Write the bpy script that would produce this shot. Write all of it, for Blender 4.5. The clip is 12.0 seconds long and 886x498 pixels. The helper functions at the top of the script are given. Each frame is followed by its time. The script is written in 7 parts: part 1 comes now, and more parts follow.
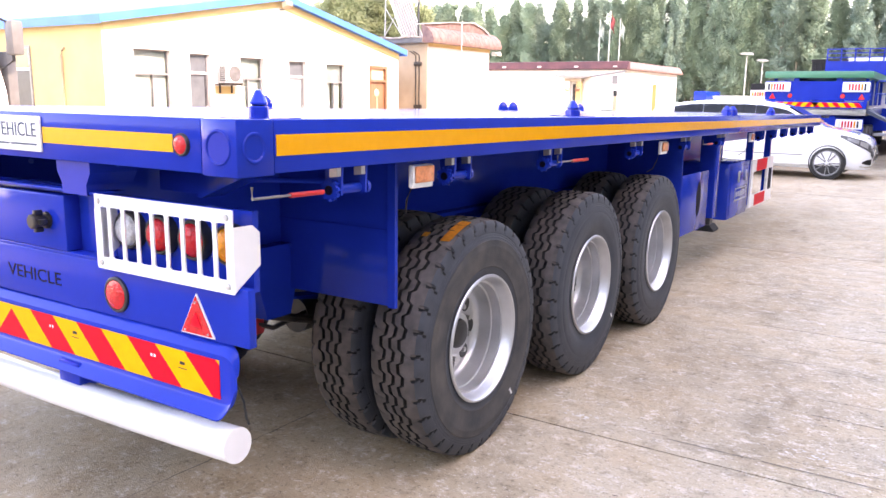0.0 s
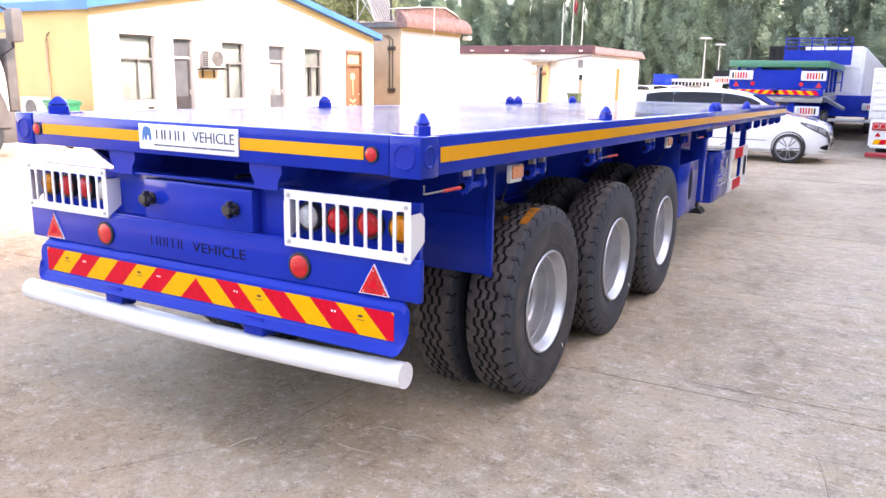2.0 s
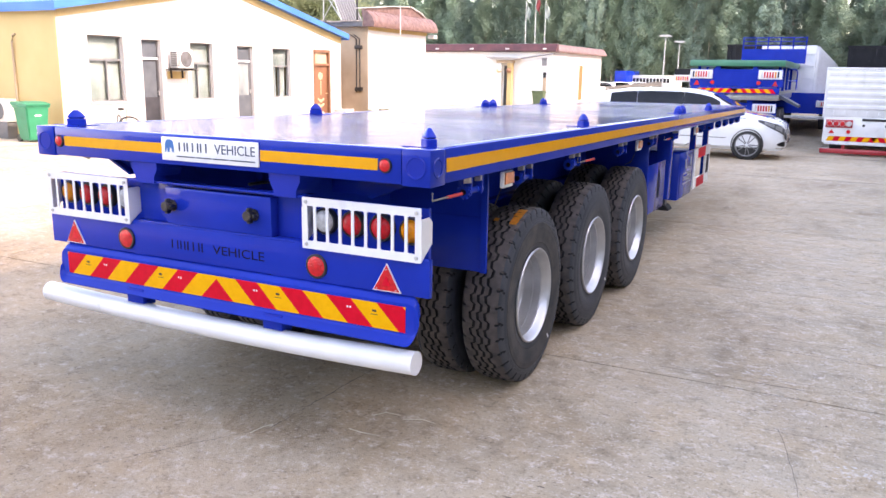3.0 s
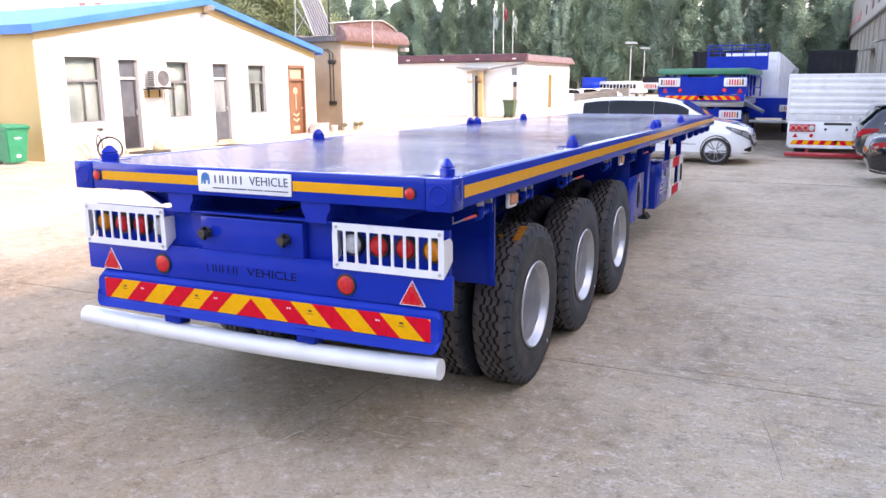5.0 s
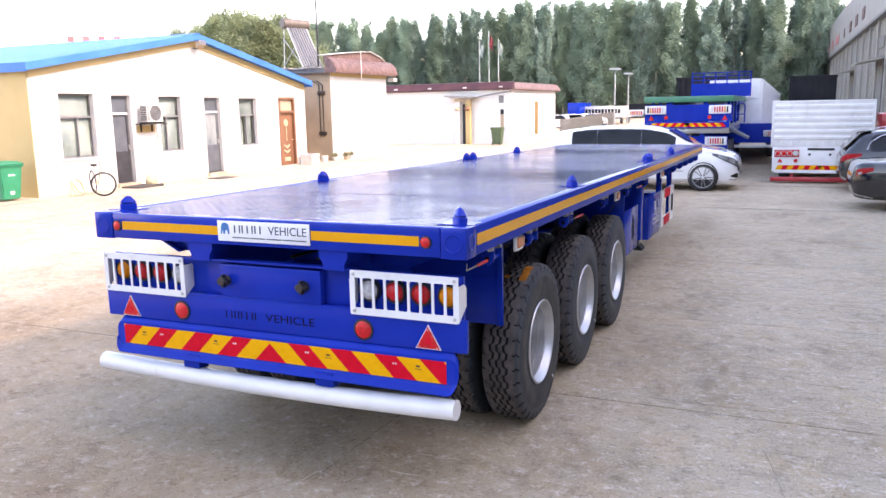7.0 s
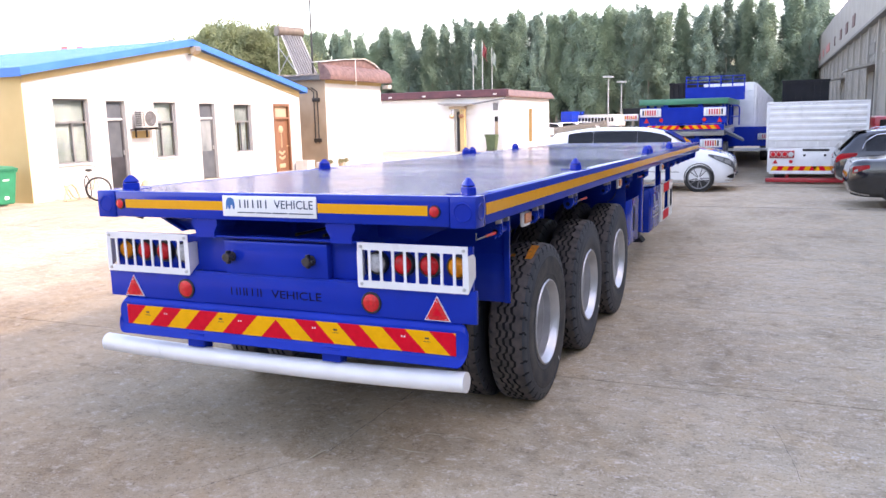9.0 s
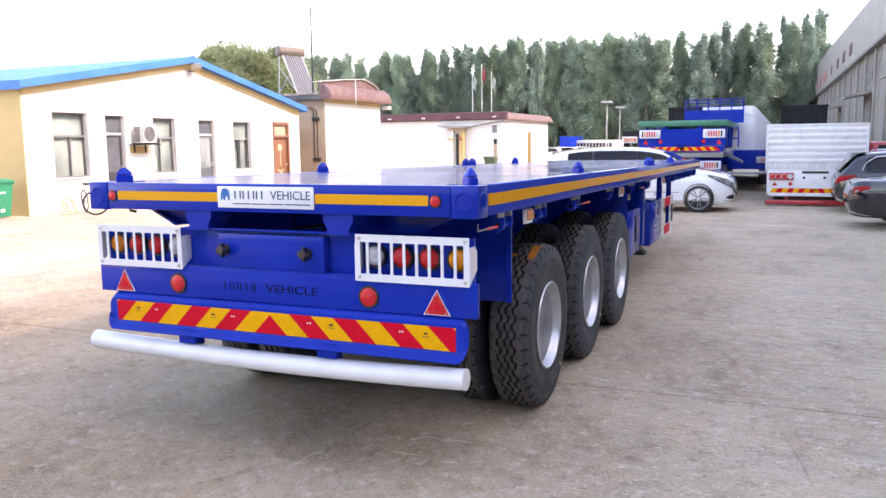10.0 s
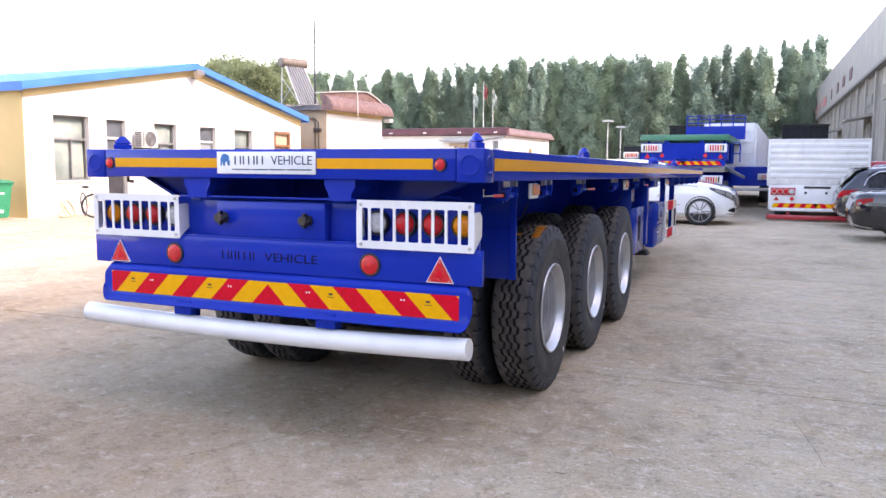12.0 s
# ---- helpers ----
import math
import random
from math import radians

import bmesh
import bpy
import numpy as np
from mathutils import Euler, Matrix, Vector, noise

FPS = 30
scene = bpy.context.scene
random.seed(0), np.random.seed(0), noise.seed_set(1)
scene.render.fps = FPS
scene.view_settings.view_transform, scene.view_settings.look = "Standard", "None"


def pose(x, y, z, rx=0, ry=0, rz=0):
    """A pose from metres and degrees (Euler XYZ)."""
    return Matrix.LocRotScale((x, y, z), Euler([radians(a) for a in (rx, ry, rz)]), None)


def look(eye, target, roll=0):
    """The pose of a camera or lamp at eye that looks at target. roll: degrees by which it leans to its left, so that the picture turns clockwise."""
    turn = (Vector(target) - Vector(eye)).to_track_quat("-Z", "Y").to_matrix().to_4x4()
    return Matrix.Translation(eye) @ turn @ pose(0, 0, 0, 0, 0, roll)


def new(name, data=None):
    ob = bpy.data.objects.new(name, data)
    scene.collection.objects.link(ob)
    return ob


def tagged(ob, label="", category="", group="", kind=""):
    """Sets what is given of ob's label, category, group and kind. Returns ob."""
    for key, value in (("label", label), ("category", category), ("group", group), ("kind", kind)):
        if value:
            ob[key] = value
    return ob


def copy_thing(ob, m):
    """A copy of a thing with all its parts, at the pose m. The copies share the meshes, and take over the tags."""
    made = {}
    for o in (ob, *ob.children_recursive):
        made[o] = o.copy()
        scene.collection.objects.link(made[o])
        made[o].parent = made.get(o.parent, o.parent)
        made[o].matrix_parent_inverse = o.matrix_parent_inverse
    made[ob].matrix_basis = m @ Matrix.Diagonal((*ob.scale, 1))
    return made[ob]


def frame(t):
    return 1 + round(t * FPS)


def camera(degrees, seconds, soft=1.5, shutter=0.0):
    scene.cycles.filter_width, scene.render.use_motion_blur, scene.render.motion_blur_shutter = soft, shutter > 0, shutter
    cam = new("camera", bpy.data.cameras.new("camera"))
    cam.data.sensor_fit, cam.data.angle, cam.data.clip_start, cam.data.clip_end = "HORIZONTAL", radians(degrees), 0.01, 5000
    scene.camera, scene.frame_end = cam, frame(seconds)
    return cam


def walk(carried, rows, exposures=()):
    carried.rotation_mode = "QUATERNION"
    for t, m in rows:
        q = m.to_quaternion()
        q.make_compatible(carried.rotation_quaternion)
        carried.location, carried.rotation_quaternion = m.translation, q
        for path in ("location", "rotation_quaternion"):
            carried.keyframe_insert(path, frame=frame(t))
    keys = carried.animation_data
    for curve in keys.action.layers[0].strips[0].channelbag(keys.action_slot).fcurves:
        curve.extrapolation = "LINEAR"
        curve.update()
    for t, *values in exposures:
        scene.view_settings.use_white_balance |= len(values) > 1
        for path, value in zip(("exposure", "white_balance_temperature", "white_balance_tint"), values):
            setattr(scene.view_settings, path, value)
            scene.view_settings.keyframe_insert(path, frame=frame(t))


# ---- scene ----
cam = camera(58.6, 12.0)
PATH = [
    (0, (2.909, -1.542, 1.642), (1.856, 0.115, 1.261), 0.8),
    (0.5, (2.917, -1.817, 1.642), (1.872, -0.156, 1.255), 1.0),
    (1, (2.896, -2.079, 1.682), (1.87, -0.409, 1.285), 1.0),
    (1.5, (2.833, -2.348, 1.745), (1.835, -0.665, 1.331), 1.0),
    (2, (2.819, -2.596, 1.8), (1.86, -0.894, 1.373), 1.1),
    (2.5, (2.851, -2.839, 1.841), (1.935, -1.114, 1.408), 1.1),
    (3, (2.832, -3.002, 1.894), (1.952, -1.259, 1.46), 0.9),
    (5, (2.8, -3.469, 2.031), (1.981, -1.692, 1.618), -0.3),
    (5.5, (2.771, -3.536, 2.054), (1.955, -1.753, 1.659), -0.5),
    (6, (2.748, -3.581, 2.108), (1.938, -1.792, 1.733), -0.8),
    (6.5, (2.74, -3.62, 2.163), (1.937, -1.824, 1.803), -0.9),
    (7, (2.741, -3.665, 2.176), (1.945, -1.864, 1.825), -1.1),
    (9, (2.665, -3.698, 1.96), (1.882, -1.887, 1.636), -1.4),
    (9.5, (2.64, -3.641, 1.862), (1.86, -1.823, 1.568), -1.1),
    (10, (2.608, -3.613, 1.775), (1.828, -1.79, 1.512), -0.7),
    (10.5, (2.579, -3.59, 1.669), (1.797, -1.765, 1.434), -0.2),
    (11, (2.569, -3.581, 1.603), (1.786, -1.754, 1.385), 0.1),
    (11.5, (2.564, -3.576, 1.553), (1.782, -1.748, 1.341), 0.3),
    (12, (2.555, -3.557, 1.497), (1.776, -1.728, 1.282), 0.3),
]
walk(cam, [(t, look(eye, target, roll)) for t, eye, target, roll in PATH],
     [(0, 3.50, 8850, 30), (2.5, 2.99, 8450, 27), (5, 2.71, 8000, 26), (7, 2.65, 7930, 26), (9.5, 2.59, 7980, 26), (12, 2.62, 7970, 26)])

# ---- world and sun ----
SUN_EL, SUN_AZ = radians(39.5), radians(-3)          # height, and turn from +x towards +y
world = bpy.data.worlds.new("sky")
scene.world = world
world.use_nodes = True
wn = world.node_tree.nodes
sky = wn.new("ShaderNodeTexSky")
sky.sky_type = "NISHITA"
sky.sun_disc = False
sky.sun_elevation = SUN_EL
sky.sun_rotation = math.pi / 2 - SUN_AZ
sky.air_density, sky.dust_density, sky.ozone_density = 1.0, 1.0, 0.3
wn["Background"].inputs["Strength"].default_value = 0.15
world.node_tree.links.new(sky.outputs[0], wn["Background"].inputs["Color"])
sun = new("sun", bpy.data.lights.new("sun", "SUN"))
sun.data.energy, sun.data.angle, sun.data.color = 0.62, radians(1.0), (1.0, 0.93, 0.84)
sun.matrix_world = look((60, 0, 60), (60 - math.cos(SUN_EL) * math.cos(SUN_AZ), -math.cos(SUN_EL) * math.sin(SUN_AZ), 60 - math.sin(SUN_EL)))


# ---- materials ----
def ramp_material(name, colours, scale=4.0, detail=6.0, rough=0.6, metal=0.0, bump=0.0, bump_scale=40.0, stretch=(1, 1, 1), coat=0.0, rough_var=0.08, each=0.0, speck=0.0, spec=0.5):
    """Noise between two or three colours at one scale, a finer grain on it, bump and roughness of their own."""
    m = bpy.data.materials.new(name)
    m.use_nodes = True
    n, l = m.node_tree.nodes, m.node_tree.links
    b = n["Principled BSDF"]
    tc = n.new("ShaderNodeTexCoord")
    mp = n.new("ShaderNodeMapping")
    mp.inputs["Scale"].default_value = stretch
    l.new(tc.outputs["Object"], mp.inputs["Vector"])
    big = n.new("ShaderNodeTexNoise")
    big.inputs["Scale"].default_value, big.inputs["Detail"].default_value = scale, detail
    l.new(mp.outputs[0], big.inputs["Vector"])
    cr = n.new("ShaderNodeValToRGB")
    el = cr.color_ramp.elements
    el[0].position, el[1].position = 0.32, 0.68
    el[0].color, el[1].color = (*colours[0], 1), (*colours[-1], 1)
    if len(colours) == 3:
        e = el.new(0.5)
        e.color = (*colours[1], 1)
    l.new(big.outputs[0], cr.inputs[0])
    fine = n.new("ShaderNodeTexNoise")
    fine.inputs["Scale"].default_value, fine.inputs["Detail"].default_value = bump_scale, 5.0
    l.new(mp.outputs[0], fine.inputs["Vector"])
    out = cr.outputs[0]
    if speck:
        mx = n.new("ShaderNodeMix")
        mx.data_type, mx.blend_type = "RGBA", "OVERLAY"
        mx.inputs[0].default_value = speck
        l.new(out, mx.inputs[6])
        l.new(fine.outputs[0], mx.inputs[7])
        out = mx.outputs[2]
    if each:
        info = n.new("ShaderNodeObjectInfo")
        hs = n.new("ShaderNodeHueSaturation")
        mr = n.new("ShaderNodeMapRange")
        mr.inputs["To Min"].default_value, mr.inputs["To Max"].default_value = 1 - each, 1 + each
        l.new(info.outputs["Random"], mr.inputs["Value"])
        l.new(mr.outputs[0], hs.inputs["Value"])
        l.new(out, hs.inputs["Color"])
        out = hs.outputs[0]
    l.new(out, b.inputs["Base Color"])
    rr = n.new("ShaderNodeMapRange")
    rr.inputs["To Min"].default_value, rr.inputs["To Max"].default_value = max(0.02, rough - rough_var), min(1, rough + rough_var)
    l.new(big.outputs[0], rr.inputs["Value"])
    l.new(rr.outputs[0], b.inputs["Roughness"])
    b.inputs["Metallic"].default_value = metal
    b.inputs["Specular IOR Level"].default_value = spec
    b.inputs["Coat Weight"].default_value = coat
    b.inputs["Coat Roughness"].default_value = 0.05
    if bump:
        bp = n.new("ShaderNodeBump")
        bp.inputs["Strength"].default_value, bp.inputs["Distance"].default_value = bump, 0.01
        l.new(fine.outputs[0], bp.inputs["Height"])
        l.new(bp.outputs[0], b.inputs["Normal"])
    return m


def lens_material(name, colour, rough=0.12):
    """Moulded plastic lens with small cells, as on lamps and reflectors."""
    m = ramp_material(name, (tuple(c * 0.75 for c in colour), colour), 60, 2, rough, coat=0.15, spec=0.35)
    n, l = m.node_tree.nodes, m.node_tree.links
    vo = n.new("ShaderNodeTexVoronoi")
    vo.inputs["Scale"].default_value = 110
    tc = n.new("ShaderNodeTexCoord")
    l.new(tc.outputs["Object"], vo.inputs["Vector"])
    bp = n.new("ShaderNodeBump")
    bp.inputs["Strength"].default_value, bp.inputs["Distance"].default_value = 0.6, 0.004
    l.new(vo.outputs["Distance"], bp.inputs["Height"])
    l.new(bp.outputs[0], n["Principled BSDF"].inputs["Normal"])
    return m


def checker_plate():
    """Blue paint over rolled tread plate: short bars in a herringbone, by two rotated wave lattices."""
    m = ramp_material("blue_tread_plate", ((0.014, 0.011, 0.125), (0.028, 0.022, 0.165)), 1.1, 8, 0.13, coat=0.0, rough_var=0.08, spec=0.09, stretch=(1, 0.7, 1))
    n, l = m.node_tree.nodes, m.node_tree.links
    tc = n.new("ShaderNodeTexCoord")
    total = None
    for sign in (1, -1):
        mp = n.new("ShaderNodeMapping")
        mp.inputs["Rotation"].default_value = (0, 0, sign * radians(45))
        mp.inputs["Location"].default_value = (0.011 if sign > 0 else 0, 0, 0)
        l.new(tc.outputs["Object"], mp.inputs["Vector"])
        br = n.new("ShaderNodeTexVoronoi")
        br.inputs["Scale"].default_value, br.inputs["Randomness"].default_value = 18, 0.0
        st = n.new("ShaderNodeVectorMath")
        st.operation = "MULTIPLY"
        st.inputs[1].default_value = (1.0, 2.4, 1)
        l.new(mp.outputs[0], st.inputs[0])
        l.new(st.outputs[0], br.inputs["Vector"])
        mr = n.new("ShaderNodeMapRange")
        mr.inputs["From Min"].default_value, mr.inputs["From Max"].default_value = 0.25, 0.42
        mr.inputs["To Min"].default_value, mr.inputs["To Max"].default_value = 1, 0
        l.new(br.outputs["Distance"], mr.inputs["Value"])
        if total is None:
            total = mr
        else:
            mx = n.new("ShaderNodeMath")
            mx.operation = "MAXIMUM"
            l.new(total.outputs[0], mx.inputs[0])
            l.new(mr.outputs[0], mx.inputs[1])
            total = mx
    bp = n.new("ShaderNodeBump")
    bp.inputs["Strength"].default_value, bp.inputs["Distance"].default_value = 0.28, 0.004
    l.new(total.outputs[0], bp.inputs["Height"])
    # the sheets buckle a little between their welds
    wave = n.new("ShaderNodeTexNoise")
    wave.inputs["Scale"].default_value, wave.inputs["Detail"].default_value = 2.2, 2
    l.new(tc.outputs["Object"], wave.inputs["Vector"])
    buckle = n.new("ShaderNodeBump")
    buckle.inputs["Strength"].default_value, buckle.inputs["Distance"].default_value = 1.0, 0.007
    l.new(wave.outputs["Fac"], buckle.inputs["Height"])
    l.new(buckle.outputs[0], bp.inputs["Normal"])
    l.new(bp.outputs[0], n["Principled BSDF"].inputs["Normal"])
    return m


def glass_material(name, colour=(0.02, 0.025, 0.03), rough=0.03):
    m = bpy.data.materials.new(name)
    m.use_nodes = True
    b = m.node_tree.nodes["Principled BSDF"]
    b.inputs["Base Color"].default_value = (*colour, 1)
    b.inputs["Roughness"].default_value = rough
    b.inputs["Coat Weight"].default_value = 0.4
    b.inputs["Coat Roughness"].default_value = 0.01
    return m


def concrete_material():
    """Worn broomed concrete: stains, pale scuffs, streaks along x, pits and fine grit."""
    m = bpy.data.materials.new("worn_concrete")
    m.use_nodes = True
    n, l = m.node_tree.nodes, m.node_tree.links
    b = n["Principled BSDF"]
    geo = n.new("ShaderNodeNewGeometry")

    def tex(scale, detail, stretch=(1, 1, 1), rough=0.6):
        mp = n.new("ShaderNodeMapping")
        mp.inputs["Scale"].default_value = stretch
        l.new(geo.outputs["Position"], mp.inputs["Vector"])
        t = n.new("ShaderNodeTexNoise")
        t.inputs["Scale"].default_value, t.inputs["Detail"].default_value, t.inputs["Roughness"].default_value = scale, detail, rough
        l.new(mp.outputs[0], t.inputs["Vector"])
        return t.outputs[0]

    def ramp(src, stops):
        r = n.new("ShaderNodeValToRGB")
        e = r.color_ramp.elements
        e[0].position, e[0].color = stops[0][0], (*stops[0][1], 1)
        e[1].position, e[1].color = stops[-1][0], (*stops[-1][1], 1)
        for p, c in stops[1:-1]:
            x = e.new(p)
            x.color = (*c, 1)
        l.new(src, r.inputs[0])
        return r.outputs[0]

    def mix(a, bb, fac, mode="MULTIPLY"):
        x = n.new("ShaderNodeMix")
        x.data_type, x.blend_type = "RGBA", mode
        if isinstance(fac, float):
            x.inputs[0].default_value = fac
        else:
            l.new(fac, x.inputs[0])
        l.new(a, x.inputs[6])
        l.new(bb, x.inputs[7])
        return x.outputs[2]

    base = ramp(tex(0.5, 7), [(0.3, (0.465, 0.370, 0.264)), (0.5, (0.572, 0.472, 0.342)), (0.7, (0.632, 0.532, 0.398))])
    hue = ramp(tex(2.6, 5), [(0.35, (1.0, 0.94, 0.86)), (0.5, (0.98, 0.97, 0.95)), (0.65, (0.92, 0.935, 0.95))])
    streak = ramp(tex(2.2, 6, (0.22, 9, 1), 0.6), [(0.33, (0.62, 0.61, 0.60)), (0.42, (1, 1, 1)), (0.75, (1, 1, 1))])
    blot = ramp(tex(6.5, 9, (0.85, 0.9, 1), 0.8), [(0.38, (0.50, 0.48, 0.46)), (0.49, (1, 1, 1)), (0.7, (1, 1, 1))])
    pale = ramp(tex(11, 9, (0.8, 0.95, 1), 0.9), [(0.525, (0, 0, 0)), (0.62, (0.9, 0.9, 0.9))])
    grit = ramp(tex(42, 4, (1.0, 0.9, 1), 0.9), [(0.37, (0.30, 0.29, 0.28)), (0.455, (1, 1, 1)), (0.72, (1, 1, 1))])
    dash = ramp(tex(11, 6, (0.5, 1.2, 1), 0.85), [(0.305, (0.16, 0.18, 0.17)), (0.335, (1, 1, 1))])
    white_grit = ramp(tex(38, 4, (0.9, 0.9, 1), 0.85), [(0.60, (0, 0, 0)), (0.64, (0.9, 0.9, 0.9))])
    vo = n.new("ShaderNodeTexVoronoi")
    vo.inputs["Scale"].default_value = 5.5
    l.new(geo.outputs["Position"], vo.inputs["Vector"])
    chips = ramp(vo.outputs["Distance"], [(0.05, (0.22, 0.20, 0.19)), (0.085, (1, 1, 1))])
    stain = ramp(tex(1.1, 6, (1.1, 0.6, 1), 0.65), [(0.34, (0.74, 0.72, 0.70)), (0.50, (1, 1, 1)), (0.7, (1, 1, 1))])
    wash = ramp(tex(0.75, 5, (0.22, 2.4, 1), 0.6), [(0.36, (0.74, 0.73, 0.72)), (0.55, (1, 1, 1))])
    c = mix(base, hue, 0.8)
    c = mix(c, stain, 0.75)
    c = mix(c, wash, 0.2)
    c = mix(c, streak, 0.12)
    c = mix(c, blot, 0.55)
    white = n.new("ShaderNodeRGB")
    white.outputs[0].default_value = (0.80, 0.72, 0.625, 1)
    c = mix(c, white.outputs[0], pale, "MIX")
    c = mix(c, grit, 0.68)
    c = mix(c, dash, 0.9)
    c = mix(c, chips, 0.4)
    c = mix(c, white.outputs[0], white_grit, "MIX")
    # a darker, warmer band along y with a ragged edge
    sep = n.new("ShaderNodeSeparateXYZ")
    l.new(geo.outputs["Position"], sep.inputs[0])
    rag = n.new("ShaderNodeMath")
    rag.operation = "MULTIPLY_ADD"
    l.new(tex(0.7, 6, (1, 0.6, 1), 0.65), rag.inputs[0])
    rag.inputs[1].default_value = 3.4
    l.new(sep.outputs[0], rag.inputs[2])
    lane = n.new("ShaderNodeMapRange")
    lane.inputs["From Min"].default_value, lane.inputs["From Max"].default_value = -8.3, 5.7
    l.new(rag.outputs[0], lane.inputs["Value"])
    dark_band = ramp(lane.outputs[0], [(0.20, (1, 1, 1)), (0.34, (0.66, 0.625, 0.59)), (0.69, (0.66, 0.625, 0.59)), (0.88, (1, 1, 1))])
    c = mix(c, dark_band, 1.0)
    info = n.new("ShaderNodeObjectInfo")
    mr = n.new("ShaderNodeMapRange")
    mr.inputs["To Min"].default_value, mr.inputs["To Max"].default_value = 0.93, 1.06
    l.new(info.outputs["Random"], mr.inputs["Value"])
    hs = n.new("ShaderNodeHueSaturation")
    l.new(mr.outputs[0], hs.inputs["Value"])
    l.new(c, hs.inputs["Color"])
    l.new(hs.outputs[0], b.inputs["Base Color"])
    b.inputs["Roughness"].default_value = 0.85
    b.inputs["Specular IOR Level"].default_value = 0.15
    hsum = n.new("ShaderNodeMath")
    l.new(tex(30, 6, (0.8, 1.3, 1), 0.8), hsum.inputs[0])
    l.new(tex(120, 3), hsum.inputs[1])
    bp = n.new("ShaderNodeBump")
    bp.inputs["Strength"].default_value, bp.inputs["Distance"].default_value = 0.75, 0.008
    l.new(hsum.outputs[0], bp.inputs["Height"])
    l.new(bp.outputs[0], b.inputs["Normal"])
    return m


BLUE = ramp_material("blue_gloss_paint", ((0.0013, 0.026, 0.32), (0.0018, 0.033, 0.385)), 3, 5, 0.12, coat=0.0, bump=0.04, bump_scale=9, rough_var=0.05, spec=0.17)
DECKBLUE = checker_plate()
WHITEPAINT = ramp_material("white_gloss_paint", ((0.74, 0.74, 0.74), (0.82, 0.82, 0.82)), 5, 4, 0.3, coat=0.3)
RUBBER = ramp_material("tyre_rubber", ((0.023, 0.029, 0.040), (0.046, 0.055, 0.069)), 9, 8, 0.55, bump=0.12, bump_scale=90)
TREADDUST = ramp_material("dusty_tread_rubber", ((0.044, 0.041, 0.043), (0.105, 0.093, 0.088)), 14, 8, 0.8, bump=0.2, bump_scale=110)
SCUFF = ramp_material("grey_scuffed_rubber", ((0.026, 0.029, 0.034), (0.082, 0.076, 0.070)), 7, 8, 0.8, bump=0.15, bump_scale=90)
# Near-black: shade painted into tread grooves, and the landing foot's own black.
SHADEBLACK = ramp_material("groove_shade_and_foot_black", ((0.003, 0.003, 0.0035), (0.006, 0.006, 0.0065)), 12, 4, 0.8)
SILVER = ramp_material("silver_rim_paint", ((0.46, 0.47, 0.48), (0.57, 0.58, 0.59)), 8, 5, 0.33, metal=0.68, bump=0.04, bump_scale=60)
BLACKPLASTIC = ramp_material("black_plastic", ((0.012, 0.012, 0.013), (0.024, 0.024, 0.025)), 20, 4, 0.42)
DARKSTEEL = ramp_material("dark_oily_steel", ((0.03, 0.026, 0.025), (0.09, 0.075, 0.065)), 12, 6, 0.5, metal=0.5, bump=0.1)
STEEL = ramp_material("galvanised_steel", ((0.42, 0.42, 0.42), (0.58, 0.58, 0.57)), 22, 4, 0.38, metal=0.8)
REDLENS = lens_material("red_lens", (0.76, 0.020, 0.026))
AMBERLENS = lens_material("amber_lens", (0.85, 0.27, 0.006))
CLEARLENS = lens_material("clear_lens", (0.66, 0.66, 0.65))
AMBERTAPE = ramp_material("amber_reflective_tape", ((0.80, 0.35, 0.006), (0.83, 0.37, 0.008)), 30, 4, 0.20, spec=0.32)
REDTAPE = ramp_material("red_reflective_tape", ((0.66, 0.004, 0.018), (0.74, 0.006, 0.024)), 30, 4, 0.5, spec=0.12)
YELLOWTAPE = ramp_material("yellow_reflective_tape", ((0.86, 0.39, 0.004), (0.92, 0.43, 0.007)), 30, 4, 0.5, spec=0.12)
REDRUBBER = ramp_material("red_rubber_grip", ((0.60, 0.02, 0.02), (0.66, 0.03, 0.03)), 20, 3, 0.4)
ORANGEMARK = ramp_material("orange_tyre_paint", ((0.62, 0.20, 0.015), (0.85, 0.33, 0.03)), 40, 6, 0.7)
SIGNWHITE = ramp_material("white_sign_sheet", ((0.80, 0.81, 0.82), (0.84, 0.85, 0.86)), 9, 3, 0.35, coat=0.2)
INK = ramp_material("dark_blue_ink", ((0.03, 0.05, 0.09), (0.04, 0.065, 0.11)), 30, 2, 0.5)
LOGOBLUE = ramp_material("logo_blue_ink", ((0.01, 0.13, 0.36), (0.015, 0.16, 0.42)), 30, 2, 0.5)
# Near-black that paints shade into cut-outs, slots, holes and gaps.
CUTSHADE = ramp_material("cut_and_gap_shade", ((0.002, 0.002, 0.012), (0.004, 0.004, 0.02)), 30, 2, 0.6, spec=0.1)
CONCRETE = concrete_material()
DIRT = ramp_material("joint_dirt", ((0.045, 0.038, 0.032), (0.09, 0.078, 0.066)), 30, 6, 0.95, bump=0.3)
WALLWHITE = ramp_material("white_wall_paint", ((0.565, 0.555, 0.53), (0.62, 0.61, 0.585)), 0.9, 8, 0.8, bump=0.08, bump_scale=35)
WALLYELLOW = ramp_material("ochre_yellow_wall_paint", ((0.52, 0.375, 0.165), (0.60, 0.44, 0.21)), 0.8, 8, 0.8, bump=0.08, bump_scale=35)
WALLBROWN = ramp_material("tan_brown_render", ((0.36, 0.27, 0.18), (0.48, 0.37, 0.26)), 1.0, 8, 0.85, bump=0.12, bump_scale=30)
